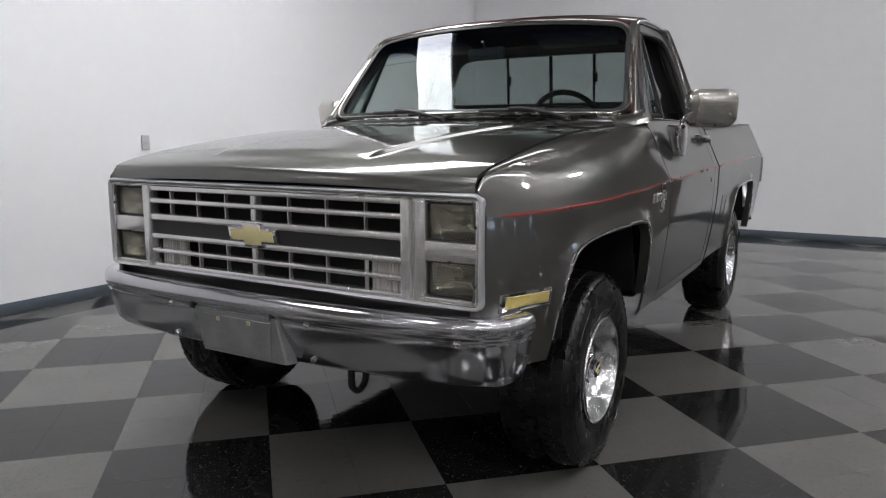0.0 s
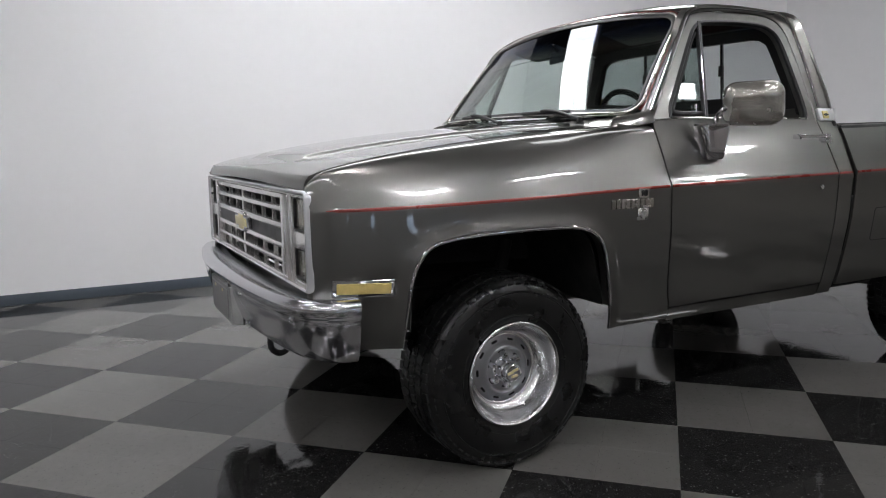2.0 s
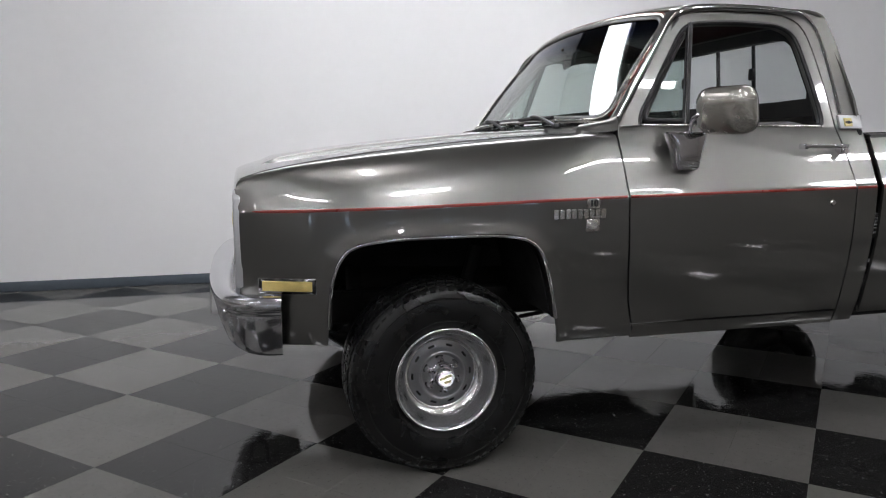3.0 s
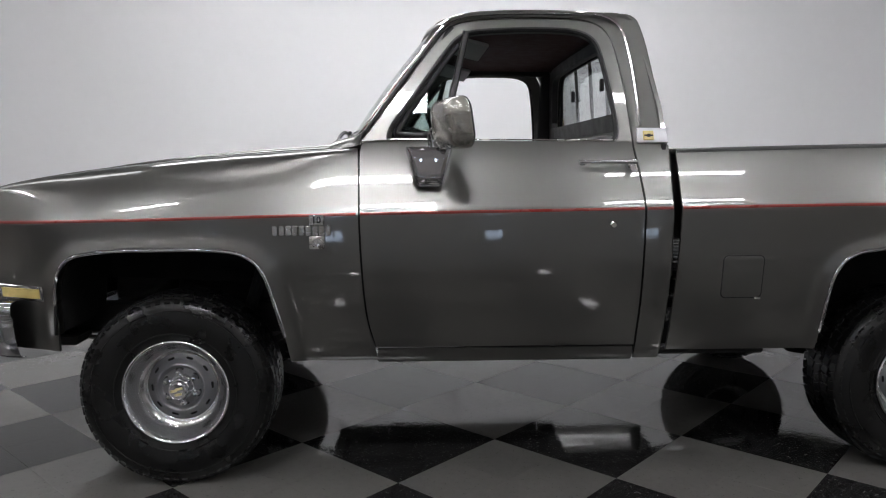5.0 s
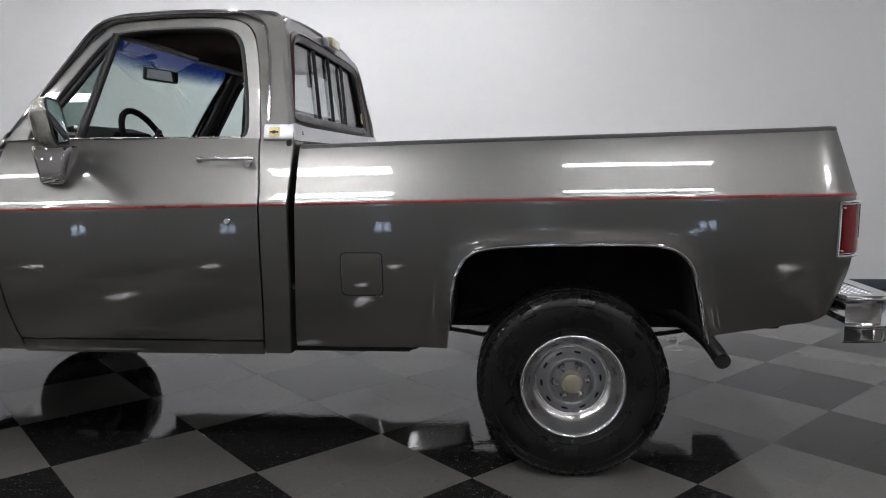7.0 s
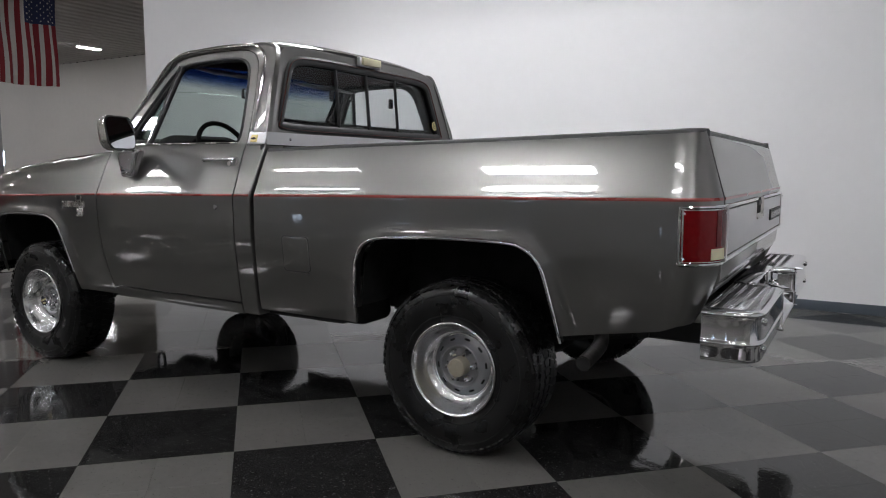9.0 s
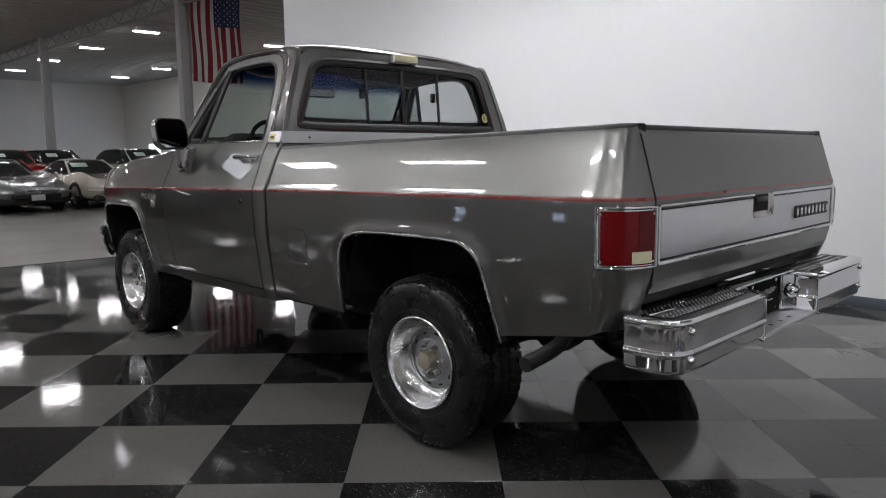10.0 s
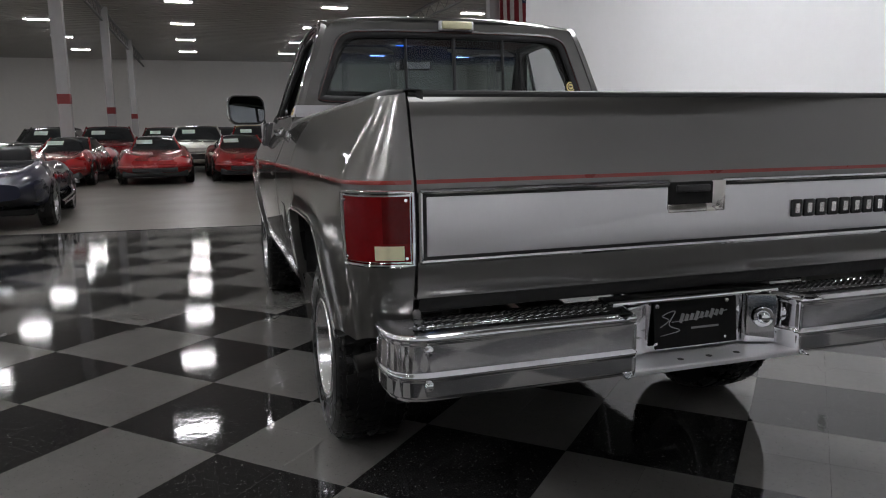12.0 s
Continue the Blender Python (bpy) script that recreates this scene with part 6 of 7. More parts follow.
plan = [(-0.608, -0.966), (-0.660, -0.964), (-0.712, -0.950), (-0.757, -0.917), (-0.792, -0.872), (-0.820, -0.80), (-0.846, -0.67), (-0.868, -0.45), (-0.878, -0.24), (-0.880, 0.0)]
plan = plan + [(x, -y) for x, y in plan[-2::-1]]
plan = [Vector((x, y, 0)) for x, y in plan]
plan = resample(spline(plan, 6), 150)
for _ in range(14):
    plan = plan[:1] + [(a + 2 * b + c) / 4 for a, b, c in zip(plan, plan[1:], plan[2:])] + plan[-1:]
rows = []
for i, p in enumerate(plan):
    a, b = plan[max(0, i - 1)], plan[min(len(plan) - 1, i + 1)]
    d = (b - a).normalized()
    inn = Vector((d.y, -d.x, 0))
    if inn.dot(Vector((-0.4, 0, 0)) - p) < 0:
        inn = -inn
    # the lower edge rises at the wrapped ends
    k = max(0.0, (abs(p.y) - 0.86) / 0.15)
    rows.append([Vector((p.x + inn.x * q, p.y + inn.y * q, z if z > 0.6 else z - 0.012 * k)) for q, z in FSECT])
fb = link_mesh("front_bumper", shell_mesh("front_bumper", [rows[::-1]], 0.004), BUMPER, truck, "wrap-around chrome front bumper")
pr = closed_rows([[Vector((x, y * w, z)) for y, z in ((-0.155, 0.660), (0.235, 0.660), (0.195, 0.510), (-0.200, 0.510))] for x, w in ((-0.840, 1.05), (-0.876, 1.0), (-0.880, 0.97))])
part("plate_holder", pr, PLATE, fb, "dull metal plate holder")
part("front_plate", box((-0.8825, 0.030, 0.584), (0.004, 0.325, 0.122), 0.0015, 1), PLATE, fb, "blank dull plate")
for y in (-0.035, 0.11):
    part("plate_nut", box((-0.886, y, 0.632), (0.004, 0.016, 0.014), 0.001, 1), CREAM, fb)
face = sorted((p.y, p.x) for p in plan if p.x < -0.70)
for y, z in ((0.381, 0.650), (-0.271, 0.650), (0.80, 0.650), (-0.80, 0.650), (0.388, 0.530), (-0.279, 0.530)):
    x = float(np.interp(y, [q[0] for q in face], [q[1] for q in face])) + (0.013 if z > 0.6 else 0.036)
    part("bolt", moved(lathe([(0, -0.007), (0.008, -0.006), (0.012, -0.001), (0.012, 0.010)], 14, "x"), pose(x, y, z, 0, 0, -22 * y)), CHROME, fb)
for y in (-0.13, 0.253):
    part("bumper_notch", box((-0.872, y, 0.664), (0.016, 0.020, 0.030), 0.004, 1), BLACKTRIM, fb)

# wheels ----------------------------------------------------------------------


def wheel_meshes():
    """Meshes of one wheel, its axle along y, the outer face towards -y."""
    out = {}
    tyre = [(0.196, -0.118), (0.204, -0.128), (0.225, -0.136), (0.262, -0.145), (0.300, -0.146), (0.330, -0.139), (0.353, -0.127), (0.3645, -0.111), (0.3685, -0.08), (0.3695, 0.0),
            (0.3685, 0.08), (0.3645, 0.111), (0.353, 0.127), (0.330, 0.136), (0.262, 0.142), (0.204, 0.128), (0.196, 0.118), (0.196, -0.118)]
    out["tyre"] = finish("tyre", lathe(tyre, 72), 50)
    ribs = join(*[lathe([(r - 0.003, d + 0.003), (r - 0.001, d), (r + 0.001, d), (r + 0.003, d + 0.003)], 72) for r, d in ((0.232, -0.1405), (0.318, -0.1445))])
    out["sidewall_rib"] = finish("sidewall_rib", ribs, 50)
    bl = []
    n = 62
    for k in range(n):
        a = 360 * k / n
        for yc, w, off, ln, tw in ((-0.096, 0.034, 0.0, 0.031, 8), (-0.052, 0.040, 0.5, 0.030, -14), (0.0, 0.040, 0.1, 0.030, 14), (0.052, 0.040, 0.5, 0.030, -14), (0.096, 0.034, 0.0, 0.031, 8)):
            rr = 0.3640 if abs(yc) < 0.09 else 0.3590
            bx = box((0, 0, 0), (0.022, w, ln), 0.0, 1, pose(0, 0, 0, tw))
            bl.append(moved(bx, pose(0, 0, 0, 0, a + off * 360 / n) @ pose(rr, yc, 0)))
        for side in (-1, 1):
            bx = box((0, 0, 0), (0.018, 0.007, 0.020), 0.0, 1)
            bl.append(moved(bx, pose(0, 0, 0, 0, a) @ pose(0.3445, side * 0.1270, 0, 0, 0, side * 28)))
    out["tread"] = finish("tread", join(*bl), 20)
    rim = [(0.200, -0.120), (0.206, -0.130), (0.205, -0.138), (0.200, -0.142), (0.195, -0.141), (0.191, -0.134), (0.186, -0.116), (0.179, -0.094), (0.170, -0.075), (0.160, -0.061), (0.149, -0.052),
           (0.141, -0.048), (0.136, -0.049), (0.133, -0.045)]
    out["trim_ring"] = finish("trim_ring", lathe(rim, 120), 70)
    disc = [(0.160, -0.020), (0.142, -0.038), (0.134, -0.042), (0.124, -0.045), (0.113, -0.050), (0.104, -0.058), (0.098, -0.069), (0.093, -0.074), (0.087, -0.072), (0.082, -0.060), (0.078, -0.051),
            (0.074, -0.050), (0.060, -0.052), (0.030, -0.053), (0.0, -0.053)]
    out["disc"] = finish("disc", lathe(disc, 96), 70)
    out["slot"] = finish("slot", box((0, 0, 0), (0.009, 0.010, 0.027), 0.003, 1), 30)
    out["nut_seat"] = finish("nut_seat", lathe([(0.0145, -0.002), (0.0185, -0.0015), (0.019, 0.003)], 16), 30)
    nut = lathe([(0.0, -0.036), (0.007, -0.035), (0.0115, -0.029), (0.0125, -0.006), (0.015, 0.0), (0.015, 0.004)], 12)
    out["lug_nut"] = finish("lug_nut", nut, 40)
    cap = [(0.0, -0.122), (0.030, -0.122), (0.034, -0.119), (0.036, -0.112), (0.036, -0.098), (0.040, -0.096), (0.042, -0.090), (0.042, -0.060), (0.050, -0.054), (0.052, -0.050)]
    out["hub_front"] = finish("hub_front", lathe(cap, 32), 35)
    cap = [(0.0, -0.106), (0.030, -0.106), (0.037, -0.104), (0.040, -0.099), (0.041, -0.090), (0.042, -0.050)]
    out["hub_rear"] = finish("hub_rear", lathe(cap, 32), 35)
    out["drum"] = finish("drum", lathe([(0.0, 0.10), (0.05, 0.10), (0.13, 0.08), (0.15, 0.06), (0.15, 0.0), (0.12, -0.02), (0.0, -0.02)], 32), 40)
    out["barrel"] = finish("barrel", lathe([(0.170, -0.05), (0.178, 0.02), (0.188, 0.10), (0.200, 0.125), (0.196, 0.118), (0.18, 0.10), (0.170, 0.0), (0.164, -0.04)], 48), 40)
    return out


WM = wheel_meshes()


def local(name, me, material, parent, m=None, label=""):
    me2 = me
    me2.materials.clear()
    me2.materials.append(material)
    ob = new(name, me2)
    ob.parent = parent
    if m is not None:
        ob.matrix_basis = m
    if label:
        ob["label"] = label
    return ob


def wheel(x, s, front, spin):
    w = local("wheel", WM["disc"], SILVER, truck, None, "silver steel wheel with polished trim ring and black tyre")
    w.matrix_parent_inverse = Matrix.Translation(truck.location).inverted()
    w.matrix_basis = pose(x, s * 0.850, 0.375, 0, spin, 0 if s < 0 else 180)
    local("tyre", WM["tyre"], RUBBER, w, None, "black all-terrain tyre")
    local("sidewall_rib", WM["sidewall_rib"], RUBBER, w)
    local("tread", WM["tread"], RUBBER, w, None, "chunky tread blocks")
    local("trim_ring", WM["trim_ring"], POLISHED, w, None, "polished trim ring")
    local("barrel", WM["barrel"], SILVER, w)
    # slots are solid blocks, the shade of the openings painted near-black
    for k in range(10):
        local("slot", WM["slot"], SHADE_BLACK, w, pose(0, 0, 0, 0, 36 * k + 10) @ pose(0.1165, -0.0475, 0, 0, 0, -24))
    for k in range(6):
        a = radians(60 * k + 25)
        local("lug_nut", WM["lug_nut"], CHROME, w, pose(0.061 * math.cos(a), -0.049, 0.061 * math.sin(a)))
        local("nut_seat", WM["nut_seat"], UNDER, w, pose(0.061 * math.cos(a), -0.049, 0.061 * math.sin(a)))
    if front:
        local("hub_cap", WM["hub_front"], CHROME, w, None, "chrome locking hub")
        if s < 0:
            e = part("hub_star", join(*[box((0.013 * math.cos(radians(120 * k + 40)), -0.1225, 0.013 * math.sin(radians(120 * k + 40))), (0.026, 0.002, 0.009), 0, 1, None) for k in range(3)]), GOLD, w)
    else:
        local("hub_cap", WM["hub_rear"], HUB_DULL, w, None, "dull yellowed metal hub cap")
    local("brake_drum", WM["drum"], RUSTY, w)


for s in SIDES:
    wheel(0.0, s, True, 12 * s)
    wheel(2.985, s, False, 40 + 20 * s)

# chassis -----------------------------------------------------------------------
ch = part("chassis", join(*[box((1.60, s * 0.43, 0.56), (4.7, 0.07, 0.14), 0.01, 1) for s in SIDES], *[box((x, 0, 0.56), (0.08, 0.86, 0.10), 0.01, 1) for x in (-0.45, 0.55, 1.7, 2.45, 3.6)]), UNDER, truck, "black ladder frame")
for x, r in ((0.0, 0.04), (2.985, 0.045)):
    ax = part("axle", join(tube([(x, -0.75, 0.375), (x, 0.75, 0.375)], r, 12), moved(lathe([(0, -0.15), (0.08, -0.13), (0.13, -0.06), (0.14, 0.0), (0.13, 0.06), (0.08, 0.13), (0, 0.15)], 20, "x"), pose(x + (0.03 if x else -0.03), 0.18 if not x else 0, 0.375))), UNDER, ch)
for x in (0.0, 2.985):
    for s in SIDES:
        part("leaf_spring", join(*[tube(spline([(x - 0.62 + 0.09 * i, s * 0.50, 0.50 - 0.012 * i), (x, s * 0.50, 0.425 - 0.010 * i), (x + 0.62 - 0.09 * i, s * 0.50, 0.50 - 0.012 * i)], 6), 0.010, 6) for i in range(4)]), UNDER, ch)
        part("shock_absorber", tube([(x + 0.12, s * 0.58, 0.36), (x + 0.26, s * 0.52, 0.82)], 0.028, 10), UNDER, ch)
for s in SIDES:
    part("spring_shackle", box((3.62, s * 0.50, 0.60), (0.05, 0.04, 0.22), 0.008, 1, pose(0, 0, 0, 0, -20)), UNDER, ch)
part("transfer_case", join(box((1.35, 0.05, 0.50), (0.75, 0.35, 0.24), 0.05, 2), tube([(1.7, 0.05, 0.50), (2.9, 0.02, 0.42)], 0.04, 10), tube([(1.0, 0.25, 0.45), (0.1, 0.18, 0.40)], 0.03, 10)), UNDER, ch)
part("engine_sump", box((0.15, 0, 0.58), (0.75, 0.45, 0.30), 0.06, 2), UNDER, ch)
part("fuel_tank", box((1.95, -0.66, 0.53), (0.85, 0.26, 0.16), 0.04, 3), UNDER, ch)
part("frame_bracket", box((1.30, -0.86, 0.495), (0.36, 0.10, 0.035), 0.01, 1), UNDER, ch)
part("skid_rail", box((2.1, -0.87, 0.497), (0.5, 0.08, 0.03), 0.01, 1), UNDER, ch)
tp = part("tail_pipe", tube(spline([(1.9, 0.40, 0.50), (2.45, -0.40, 0.52), (2.80, -0.55, 0.66), (3.15, -0.50, 0.64), (3.42, -0.52, 0.575), (3.54, -0.72, 0.515), (3.55, -0.965, 0.478)], 6), 0.031, 12), RUSTY, ch, "dark exhaust tail pipe")
part("pipe_bore", tube([(3.5495, -0.93, 0.4838), (3.5502, -0.9675, 0.4776)], 0.026, 12), UNDER, tp)
for y, dx, dz in ((-0.385, 0.0, 0.0), (0.42, 0.045, -0.055)):
    loop = [(-0.775, 0.60), (-0.775, 0.46), (-0.762, 0.428), (-0.735, 0.415), (-0.708, 0.428), (-0.695, 0.46), (-0.695, 0.60)]
    part("tow_hook", tube(spline([(x + dx, y, z + dz) for x, z in loop], 4), 0.0125, 8), UNDER, ch, "black tow hook loop")
part("steering_arm", box((-0.60, -0.55, 0.50), (0.16, 0.16, 0.05), 0.01, 1), UNDER, ch)
part("cross_under", box((1.30, 0, 0.53), (1.0, 1.70, 0.03), 0.005, 1), UNDER, ch)
part("inner_firewall", join(box((0.50, 0, 0.90), (0.03, 1.8, 0.66), 0.005, 1), box((1.885, 0, 0.9), (0.012, 1.9, 0.7)), *[box((1.24, s * 0.935, 0.90), (1.20, 0.015, 0.66)) for s in SIDES]), UNDER, ch)


# ---------- other cars in the hall ----------
def car_paint(name, color, metal=0.1):
    return mat(name, color, 0.28, metal, var=0.05, scale=2, coat=1.0, coat_rough=0.03)


CAR_GLASS = mat("dark_car_glass", (0.02, 0.024, 0.026), 0.05, 0, var=0.1, coat=1.0)
CARD = mat("window_card", (0.55, 0.66, 0.60), 0.6, 0, var=0.05)
CANVAS = mat("tan_canvas", (0.36, 0.25, 0.11), 0.9, 0, var=0.12, scale=12, bump=0.2)

# station tables along the length, nose at x = 0: (x, half width, sill z, top z, fender hump)
STYLES = {
    "sports": dict(body=[(0.0, 0.55, 0.40, 0.52, 0.0), (0.12, 0.74, 0.28, 0.60, 0.0), (0.45, 0.85, 0.20, 0.70, 0.08), (0.95, 0.90, 0.20, 0.76, 0.15), (1.5, 0.86, 0.20, 0.82, 0.08), (2.0, 0.82, 0.20, 0.84, 0.0),
                         (2.9, 0.82, 0.20, 0.86, 0.0), (3.5, 0.88, 0.22, 0.86, 0.09), (4.1, 0.85, 0.26, 0.84, 0.05), (4.55, 0.76, 0.34, 0.80, 0.0), (4.68, 0.66, 0.42, 0.72, 0.0)],
                   cabin=[(1.75, 0.62, 0.82), (2.35, 0.47, 1.17), (2.9, 0.47, 1.19), (3.75, 0.56, 0.86)], wheels=(0.95, 3.45), r=0.33, lamp=0.0),
    "saloon": dict(body=[(0.0, 0.62, 0.42, 0.80, 0.0), (0.15, 0.80, 0.32, 0.92, 0.03), (0.7, 0.90, 0.26, 1.00, 0.05), (1.5, 0.92, 0.26, 1.06, 0.0), (2.6, 0.93, 0.26, 1.06, 0.0), (3.8, 0.92, 0.28, 1.02, 0.03),
                         (4.6, 0.86, 0.34, 0.96, 0.02), (4.95, 0.72, 0.44, 0.84, 0.0)],
                   cabin=[(1.45, 0.80, 1.03), (2.05, 0.64, 1.50), (3.1, 0.64, 1.50), (3.8, 0.78, 1.00)], wheels=(0.9, 3.75), r=0.35, lamp=0.72),
    "roadster": dict(body=[(0.0, 0.40, 0.34, 0.50, 0.0), (0.15, 0.66, 0.26, 0.64, 0.02), (0.6, 0.80, 0.20, 0.74, 0.10), (1.1, 0.78, 0.20, 0.82, 0.06), (1.7, 0.74, 0.20, 0.86, 0.0), (2.3, 0.76, 0.20, 0.84, 0.03), (2.9, 0.86, 0.22, 0.82, 0.14),
                           (3.5, 0.80, 0.30, 0.76, 0.05), (3.85, 0.58, 0.42, 0.64, 0.0)],
                     cabin=None, wheels=(0.72, 3.0), r=0.33, lamp=0.55),
}


def loft(stations, top_power=0.55):
    rows = []
    xs = []
    for (a, b) in zip(stations, stations[1:]):
        xs += lin(a[0], b[0], 5)[:-1]
    xs.append(stations[-1][0])
    for x in xs:
        w, z0_, z1_, hp = (table([(q[0], q[i]) for q in stations], x) for i in (1, 2, 3, 4))
        zm = z0_ + 0.48 * (z1_ - z0_)
        ring = []
        for k in range(28):
            a = 2 * math.pi * (k + 0.5) / 28
            c, s_ = math.cos(a), math.sin(a)
            y = w * math.copysign(abs(c) ** 0.42, c)
            z = zm + ((z1_ - zm) if s_ > 0 else (zm - z0_)) * math.copysign(abs(s_) ** top_power, s_)
            if s_ > 0:
                z += hp * math.exp(-((abs(y) / w - 0.80) / 0.16) ** 2)
            ring.append(Vector((x, y, z)))
        rows.append(ring)
    return rows


def hall_car(style, paint, label, category, m, roof=None, card=True):
    st = STYLES[style]
    ob = thing("parked_car", label, category, (0, 0, 0), "cars parked in the hall")
    L = st["body"][-1][0]
    part("body", closed_rows(loft(st["body"])), paint, ob)
    if st["cabin"]:
        cs = st["cabin"]
        rows = []
        for x in lin(cs[0][0], cs[-1][0], 19):
            w = table([(c[0], c[1]) for c in cs], x)
            h = table([(c[0], c[2]) for c in cs], x)
            base = table([(b[0], b[3]) for b in st["body"]], x) - 0.05
            wb = table([(cs[0][0], cs[0][1] + 0.02), (cs[1][0], cs[0][1] + 0.05), (cs[2][0], cs[0][1] + 0.05), (cs[-1][0], cs[0][1])], x)
            half = [(wb, base), (wb - 0.03, base + (h - base) * 0.35), (w + 0.03, base + (h - base) * 0.72), (w * 0.96, base + (h - base) * 0.92), (w * 0.72, h), (w * 0.3, h + 0.012)]
            rows.append([Vector((x, -y, z)) for y, z in half] + [Vector((x, y, z)) for y, z in half[::-1]])
        part("glasshouse", closed_rows(rows), CAR_GLASS, ob, "dark car windows")
        a, b = cs[1], cs[2]
        lid = [[Vector((x, y, a[2] + 0.022 - 0.035 * (abs(y) / a[1]) ** 3 - 0.05 * max(0.0, abs(x - (a[0] + b[0]) / 2 - 0.05) / (b[0] - a[0]) - 0.40))) for y in lin(-a[1] * 1.02, a[1] * 1.02, 11)] for x in lin(a[0] - 0.06, b[0] + 0.20, 9)]
        part("roof", rows_bm(lid[::-1] + [[p - Vector((0, 0, 0.03)) for p in r] for r in lid]), roof or paint, ob)
        for s in SIDES:
            part("pillar", tube([(cs[0][0] + 0.02, s * (cs[0][1] + 0.01), cs[0][2]), (a[0] + 0.02, s * a[1], a[2])], 0.028, 6), paint, ob)
        if card:
            d = Vector((a[0] - cs[0][0], 0, a[2] - cs[0][2]))
            q = math.degrees(math.atan2(d.z, d.x))
            part("window_card", box(((cs[0][0] + a[0]) / 2 - 0.03, 0.28, (cs[0][2] + a[2]) / 2 + 0.05), (0.20, 0.40, 0.006), 0.001, 1, pose(0, 0, 0, 0, -q)), CARD, ob, "pale sale card behind the windscreen")
    else:
        part("cockpit", box((2.15, 0, 0.86), (0.75, 1.15, 0.08), 0.03, 2), BLACKTRIM, ob, "open black cockpit")
        part("wind_frame", tube([(1.68, -0.58, 0.86), (1.80, -0.56, 1.12), (1.80, 0.56, 1.12), (1.68, 0.58, 0.86)], 0.016, 8), CHROME, ob, "chrome windscreen frame")
        part("wind_glass", build([(1.69, -0.55, 0.88), (1.69, 0.55, 0.88), (1.80, 0.54, 1.11), (1.80, -0.54, 1.11)], [(0, 1, 2, 3)]), GLASS, ob)
        for s in SIDES:
            part("seat", box((2.40, s * 0.30, 0.95), (0.16, 0.42, 0.30), 0.06, 3), BLACKTRIM, ob)
            part("side_pipe", tube(spline([(1.0, s * 0.80, 0.40), (1.3, s * 0.86, 0.30), (2.5, s * 0.86, 0.26)], 4), 0.045, 10), CHROME, ob, "chrome side pipe")
    for x in st["wheels"]:
        for s in SIDES:
            hw = table([(b[0], b[1]) for b in st["body"]], x)
            w = part("wheel", moved(lathe([(0.0, -0.06), (0.06, -0.07), (0.10, -0.05), (0.19, -0.045), (0.215, -0.09), (0.225, -0.10)], 28), pose(x, s * (hw - 0.10), st["r"], 0, 0, 0 if s < 0 else 180)), POLISHED, ob, "polished wheel")
            part("tyre", moved(lathe([(0.22, -0.10), (0.26, -0.115), (st["r"] - 0.03, -0.112), (st["r"], -0.08), (st["r"], 0.09), (st["r"] - 0.04, 0.11), (0.22, 0.10), (0.22, -0.10)], 32), pose(x, s * (hw - 0.10), st["r"], 0, 0, 0 if s < 0 else 180)), RUBBER, w)
    zc = table([(b[0], 0.5 * (b[2] + b[3])) for b in st["body"]], 0.1)
    gr = part("grille", box((0.035, 0, zc - 0.06), (0.10, 1.05, 0.13 if st["lamp"] < 0.7 else 0.26), 0.03, 2), BLACKTRIM, ob, "dark radiator opening")
    part("bumper", tube(spline([(0.30, -0.84, zc + 0.01), (0.06, -0.70, zc + 0.01), (-0.01, 0, zc + 0.01), (0.06, 0.70, zc + 0.01), (0.30, 0.84, zc + 0.01)], 5), 0.035, 8), CHROME if st["lamp"] else paint, ob)
    if st["lamp"]:
        for s in SIDES:
            part("headlamp", moved(lathe([(0.0, -0.05), (0.06, -0.04), (0.085, 0.0), (0.09, 0.06)], 20, "x"), pose(0.12, s * 0.62, zc + 0.16)), CLEAR_LENS, ob, "round headlamp")
    else:
        for s in SIDES:
            part("front_lamp", box((0.06, s * 0.56, zc + 0.0), (0.03, 0.22, 0.06), 0.01, 2), CLEAR_LENS, ob)
    part("front_plate", box((-0.04, 0, zc - 0.09), (0.012, 0.30, 0.13), 0.003, 1), STEEL_WHITE if paint.name.startswith("silver") else BLACKTRIM, ob, "blank plate")
    if not st["lamp"]:
        part("air_dam", box((0.22, 0, 0.285), (0.26, 1.52, 0.17), 0.05, 3), BLACKTRIM, ob, "black lower front valance")
    part("underside", box((L / 2, 0, 0.24), (L * 0.8, 1.3, 0.10), 0.02, 1), UNDER, ob)
    for chd in ob.children:
        chd.matrix_parent_inverse = Matrix.Identity(4)
    ob.matrix_basis = m
    return ob


RED_CAR = car_paint("red_car_paint", (0.27, 0.005, 0.007))
DARKRED_CAR = car_paint("dark_red_car_paint", (0.16, 0.012, 0.014))
SILVER_CAR = car_paint("silver_car_paint", (0.28, 0.29, 0.30), 0.6)
CREAM_CAR = car_paint("cream_car_paint", (0.48, 0.45, 0.38))
WHITE_CAR = car_paint("white_car_paint", (0.55, 0.55, 0.50))
BLUE_CAR = car_paint("dark_blue_car_paint", (0.006, 0.008, 0.024), 0.2)
BLACK_CAR = car_paint("black_car_paint", (0.014, 0.014, 0.016))
GREEN_CAR = car_paint("pale_green_car_paint", (0.34, 0.38, 0.33), 0.2)


def facing(x, y, turn=0.0):
    """Nose at (x, y), pointing to +x, turned by degrees."""
    return pose(x, y, 0, 0, 0, 180 + turn)


red = hall_car("sports", RED_CAR, "low red sports coupe parked on the concrete", "car", facing(-13.2, -2.58, 2), BLACKTRIM)
copy_thing(red, facing(-13.4, -5.05, -6))
copy_thing(red, facing(-13.3, -0.27, 4))
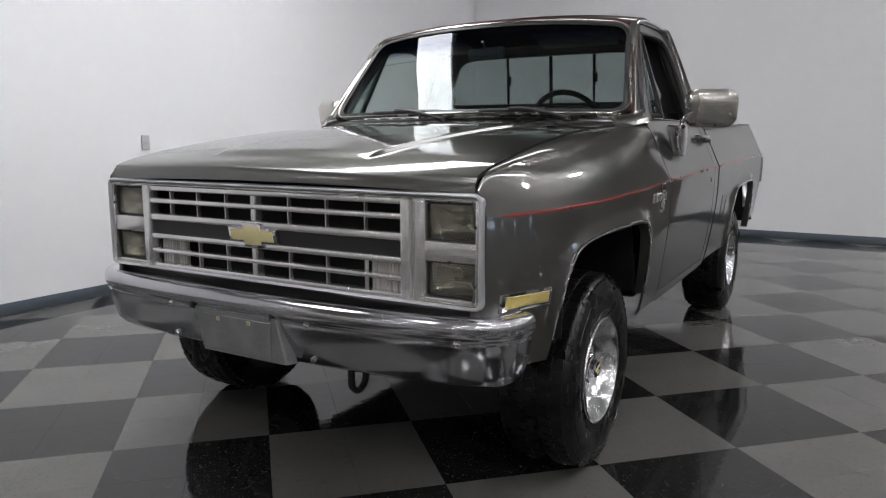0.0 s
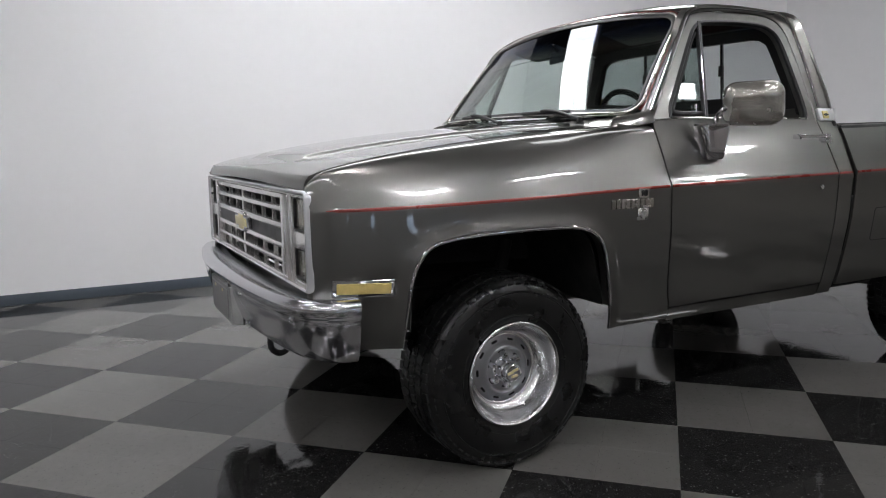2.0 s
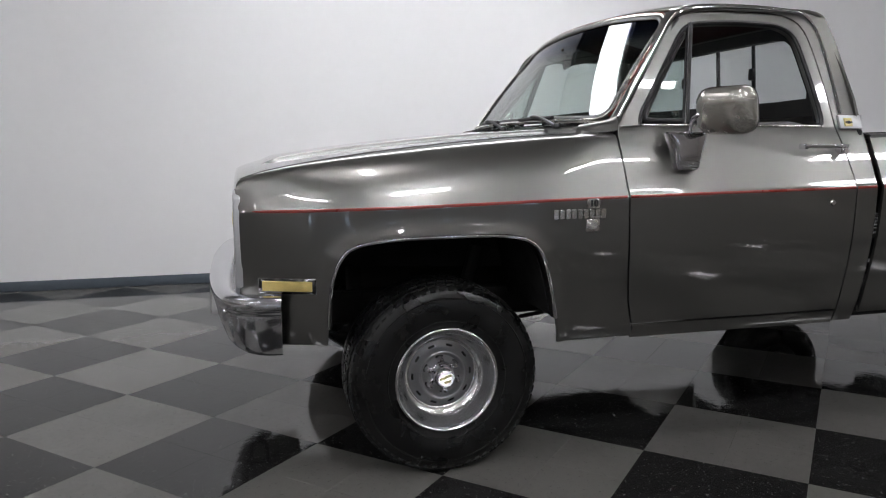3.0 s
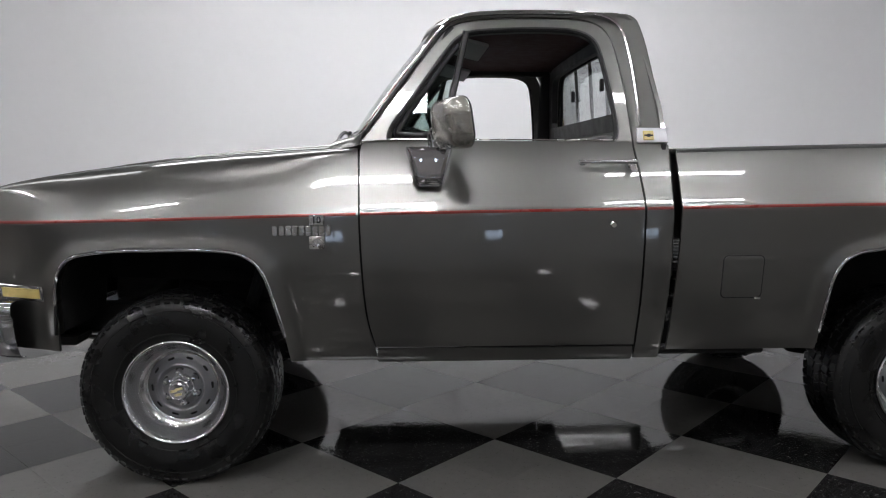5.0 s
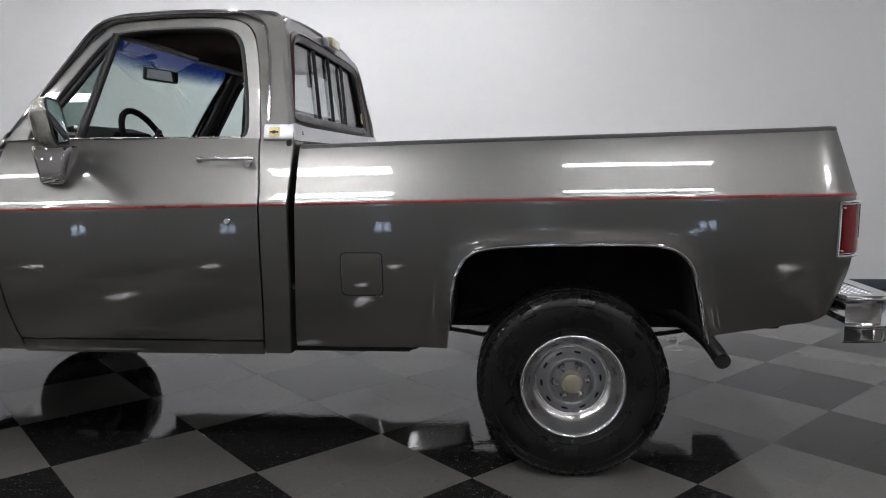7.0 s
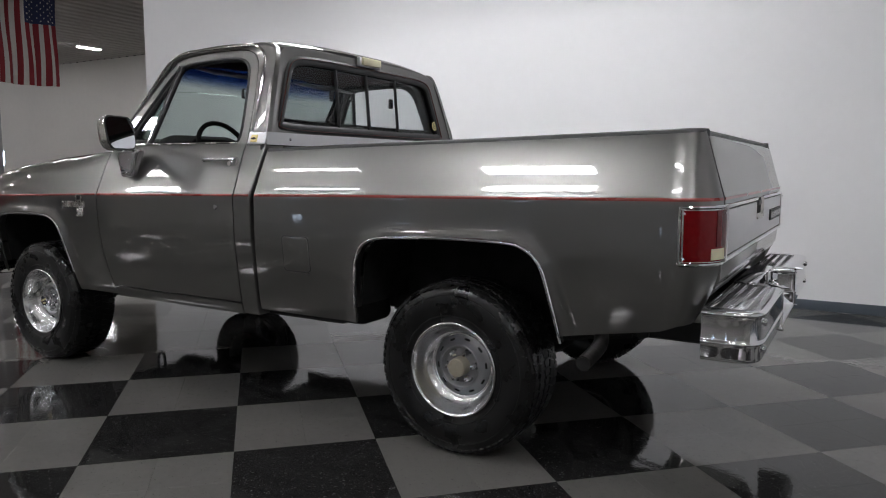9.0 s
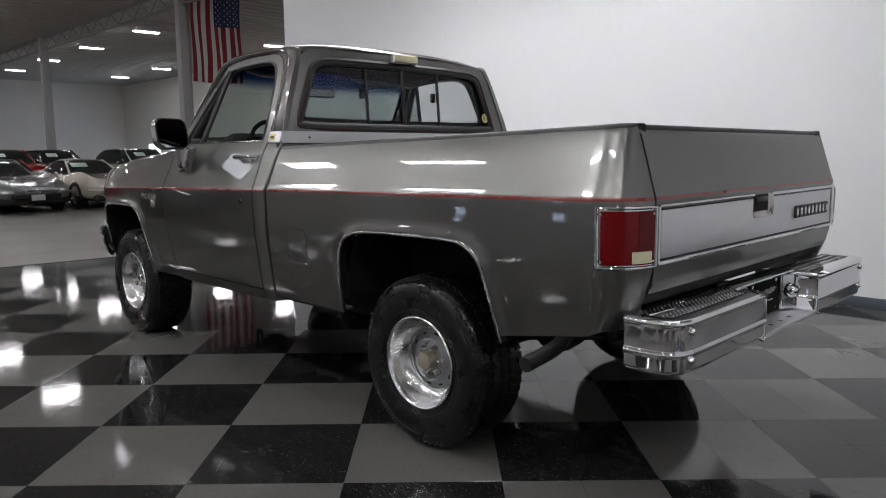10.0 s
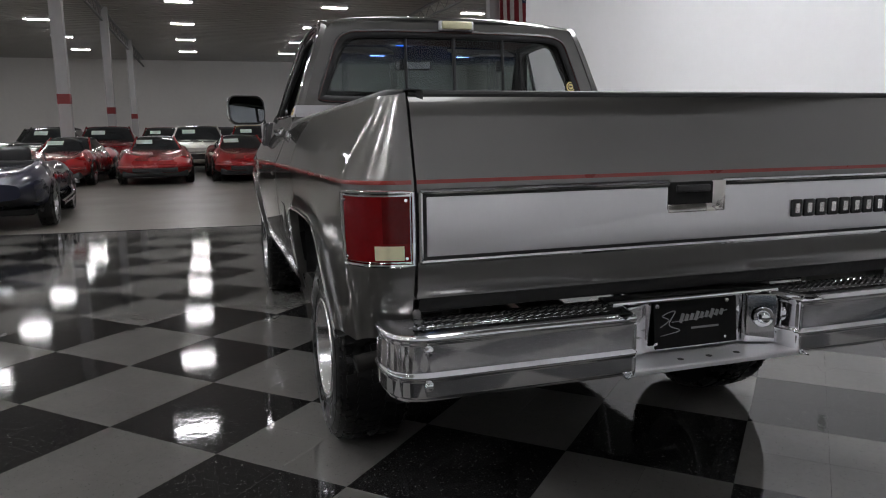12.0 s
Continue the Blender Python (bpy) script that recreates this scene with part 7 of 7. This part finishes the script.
silver = hall_car("sports", SILVER_CAR, "low silver sports coupe parked on the concrete", "car", facing(-12.75, 2.05, 6))
cream = hall_car("sports", CREAM_CAR, "low cream sports coupe parked on the concrete", "car", facing(-12.6, 4.05, 5))
hall_car("sports", RED_CAR, "bright red sports car behind the silver coupe", "car", facing(-17.0, 3.3, 6), BLACKTRIM)
dark = hall_car("saloon", DARKRED_CAR, "dark red old saloon parked on the concrete", "car", facing(-18.6, -4.3, 3))
hall_car("saloon", WHITE_CAR, "white old saloon with a chrome front", "car", facing(-18.5, -1.6, 0), CREAM_CAR)
black = hall_car("saloon", BLACK_CAR, "black old saloon parked in a row", "car", facing(-19.2, -6.3, -4))
copy_thing(black, facing(-22.0, 2.2, 2))
copy_thing(black, facing(-23.0, 6.6, 10))
tan = hall_car("saloon", RED_CAR, "dark red old car with a tan canvas top", "car", facing(-22.4, 4.6, 6), CANVAS)
copy_thing(tan, facing(-19.9, 0.35, 0))
hall_car("saloon", GREEN_CAR, "pale grey-green old car parked in a row", "car", facing(-18.5, 8.2, 16))
copy_thing(dark, facing(-24.5, -3.0, 0))
copy_thing(black, facing(-25.4, -0.6, 0))
copy_thing(black, facing(-24.6, -7.6, -4))
hall_car("roadster", BLUE_CAR, "dark blue open roadster with chrome side pipes", "car", pose(-8.45, -4.40, 0, 0, 0, 2), card=False)


# ---------- floor tiles ----------
D = 0.872                       # diagonal of a square of four tiles
SIDE_T = D / math.sqrt(2)
GX0, GY0 = 0.850, -0.998        # a corner of the chequer


def tile_mesh(name):
    """A square of four vinyl tiles with fine joints and eased edges."""
    h = SIDE_T / 4
    bms = []
    for sx in (-1, 1):
        for sy in (-1, 1):
            w = h - 0.0002
            v, f = [], []
            for z, k in ((-0.006, 0.0), (-0.0006, 0.0), (0.0, 0.0004)):
                v += [(sx * h + a * (w - k), sy * h + b * (w - k), z) for a, b in ((-1, -1), (1, -1), (1, 1), (-1, 1))]
            f = grid_faces(3, 4, 0, True) + [(8, 9, 10, 11)]
            bms.append(build(v, f))
    bm = join(*bms)
    bm.transform(Matrix.Rotation(radians(45), 4, "Z"))
    return bm


TM = {}
for key, m_ in (("dark", TILE_DARK), ("grey", TILE_GREY)):
    TM[key] = finish("tile_" + key, tile_mesh("tile"), 0)
    TM[key].materials.append(m_)

Y_NEAR = -9.6
for i in range(-14, 24):
    for j in range(-24, 16):
        # centre of the square between corners (i, j)
        a, b = i * 0.5, j * 0.5
        if (i + j) % 2 == 0:
            continue
        cx, cy = GX0 + D * a, GY0 + D * b
        key = "grey" if i % 2 else "dark"
        if cx < edge_x(cy) - D * 0.6 or cx > WALL_X + 0.1 or cy > WALL_Y + 0.1 or cy < Y_NEAR:
            continue
        me = TM[key]
        if cx < edge_x(cy) + D * 0.6:
            bm = bmesh.new()
            bm.from_mesh(me)
            bmesh.ops.bisect_plane(bm, geom=bm.verts[:] + bm.edges[:] + bm.faces[:], plane_co=(edge_x(cy) - cx, 0, 0), plane_no=(-1, (edge_x(cy + 0.1) - edge_x(cy - 0.1)) / 0.2, 0), clear_outer=True)
            if not bm.faces:
                bm.free()
                continue
            me = finish("tile_cut", bm, 0)
            me.materials.append(TILE_DARK if key == "dark" else TILE_GREY)
        ob = new("tile", me)
        ob.parent = floor_ob
        ob.location = (cx, cy, 0)
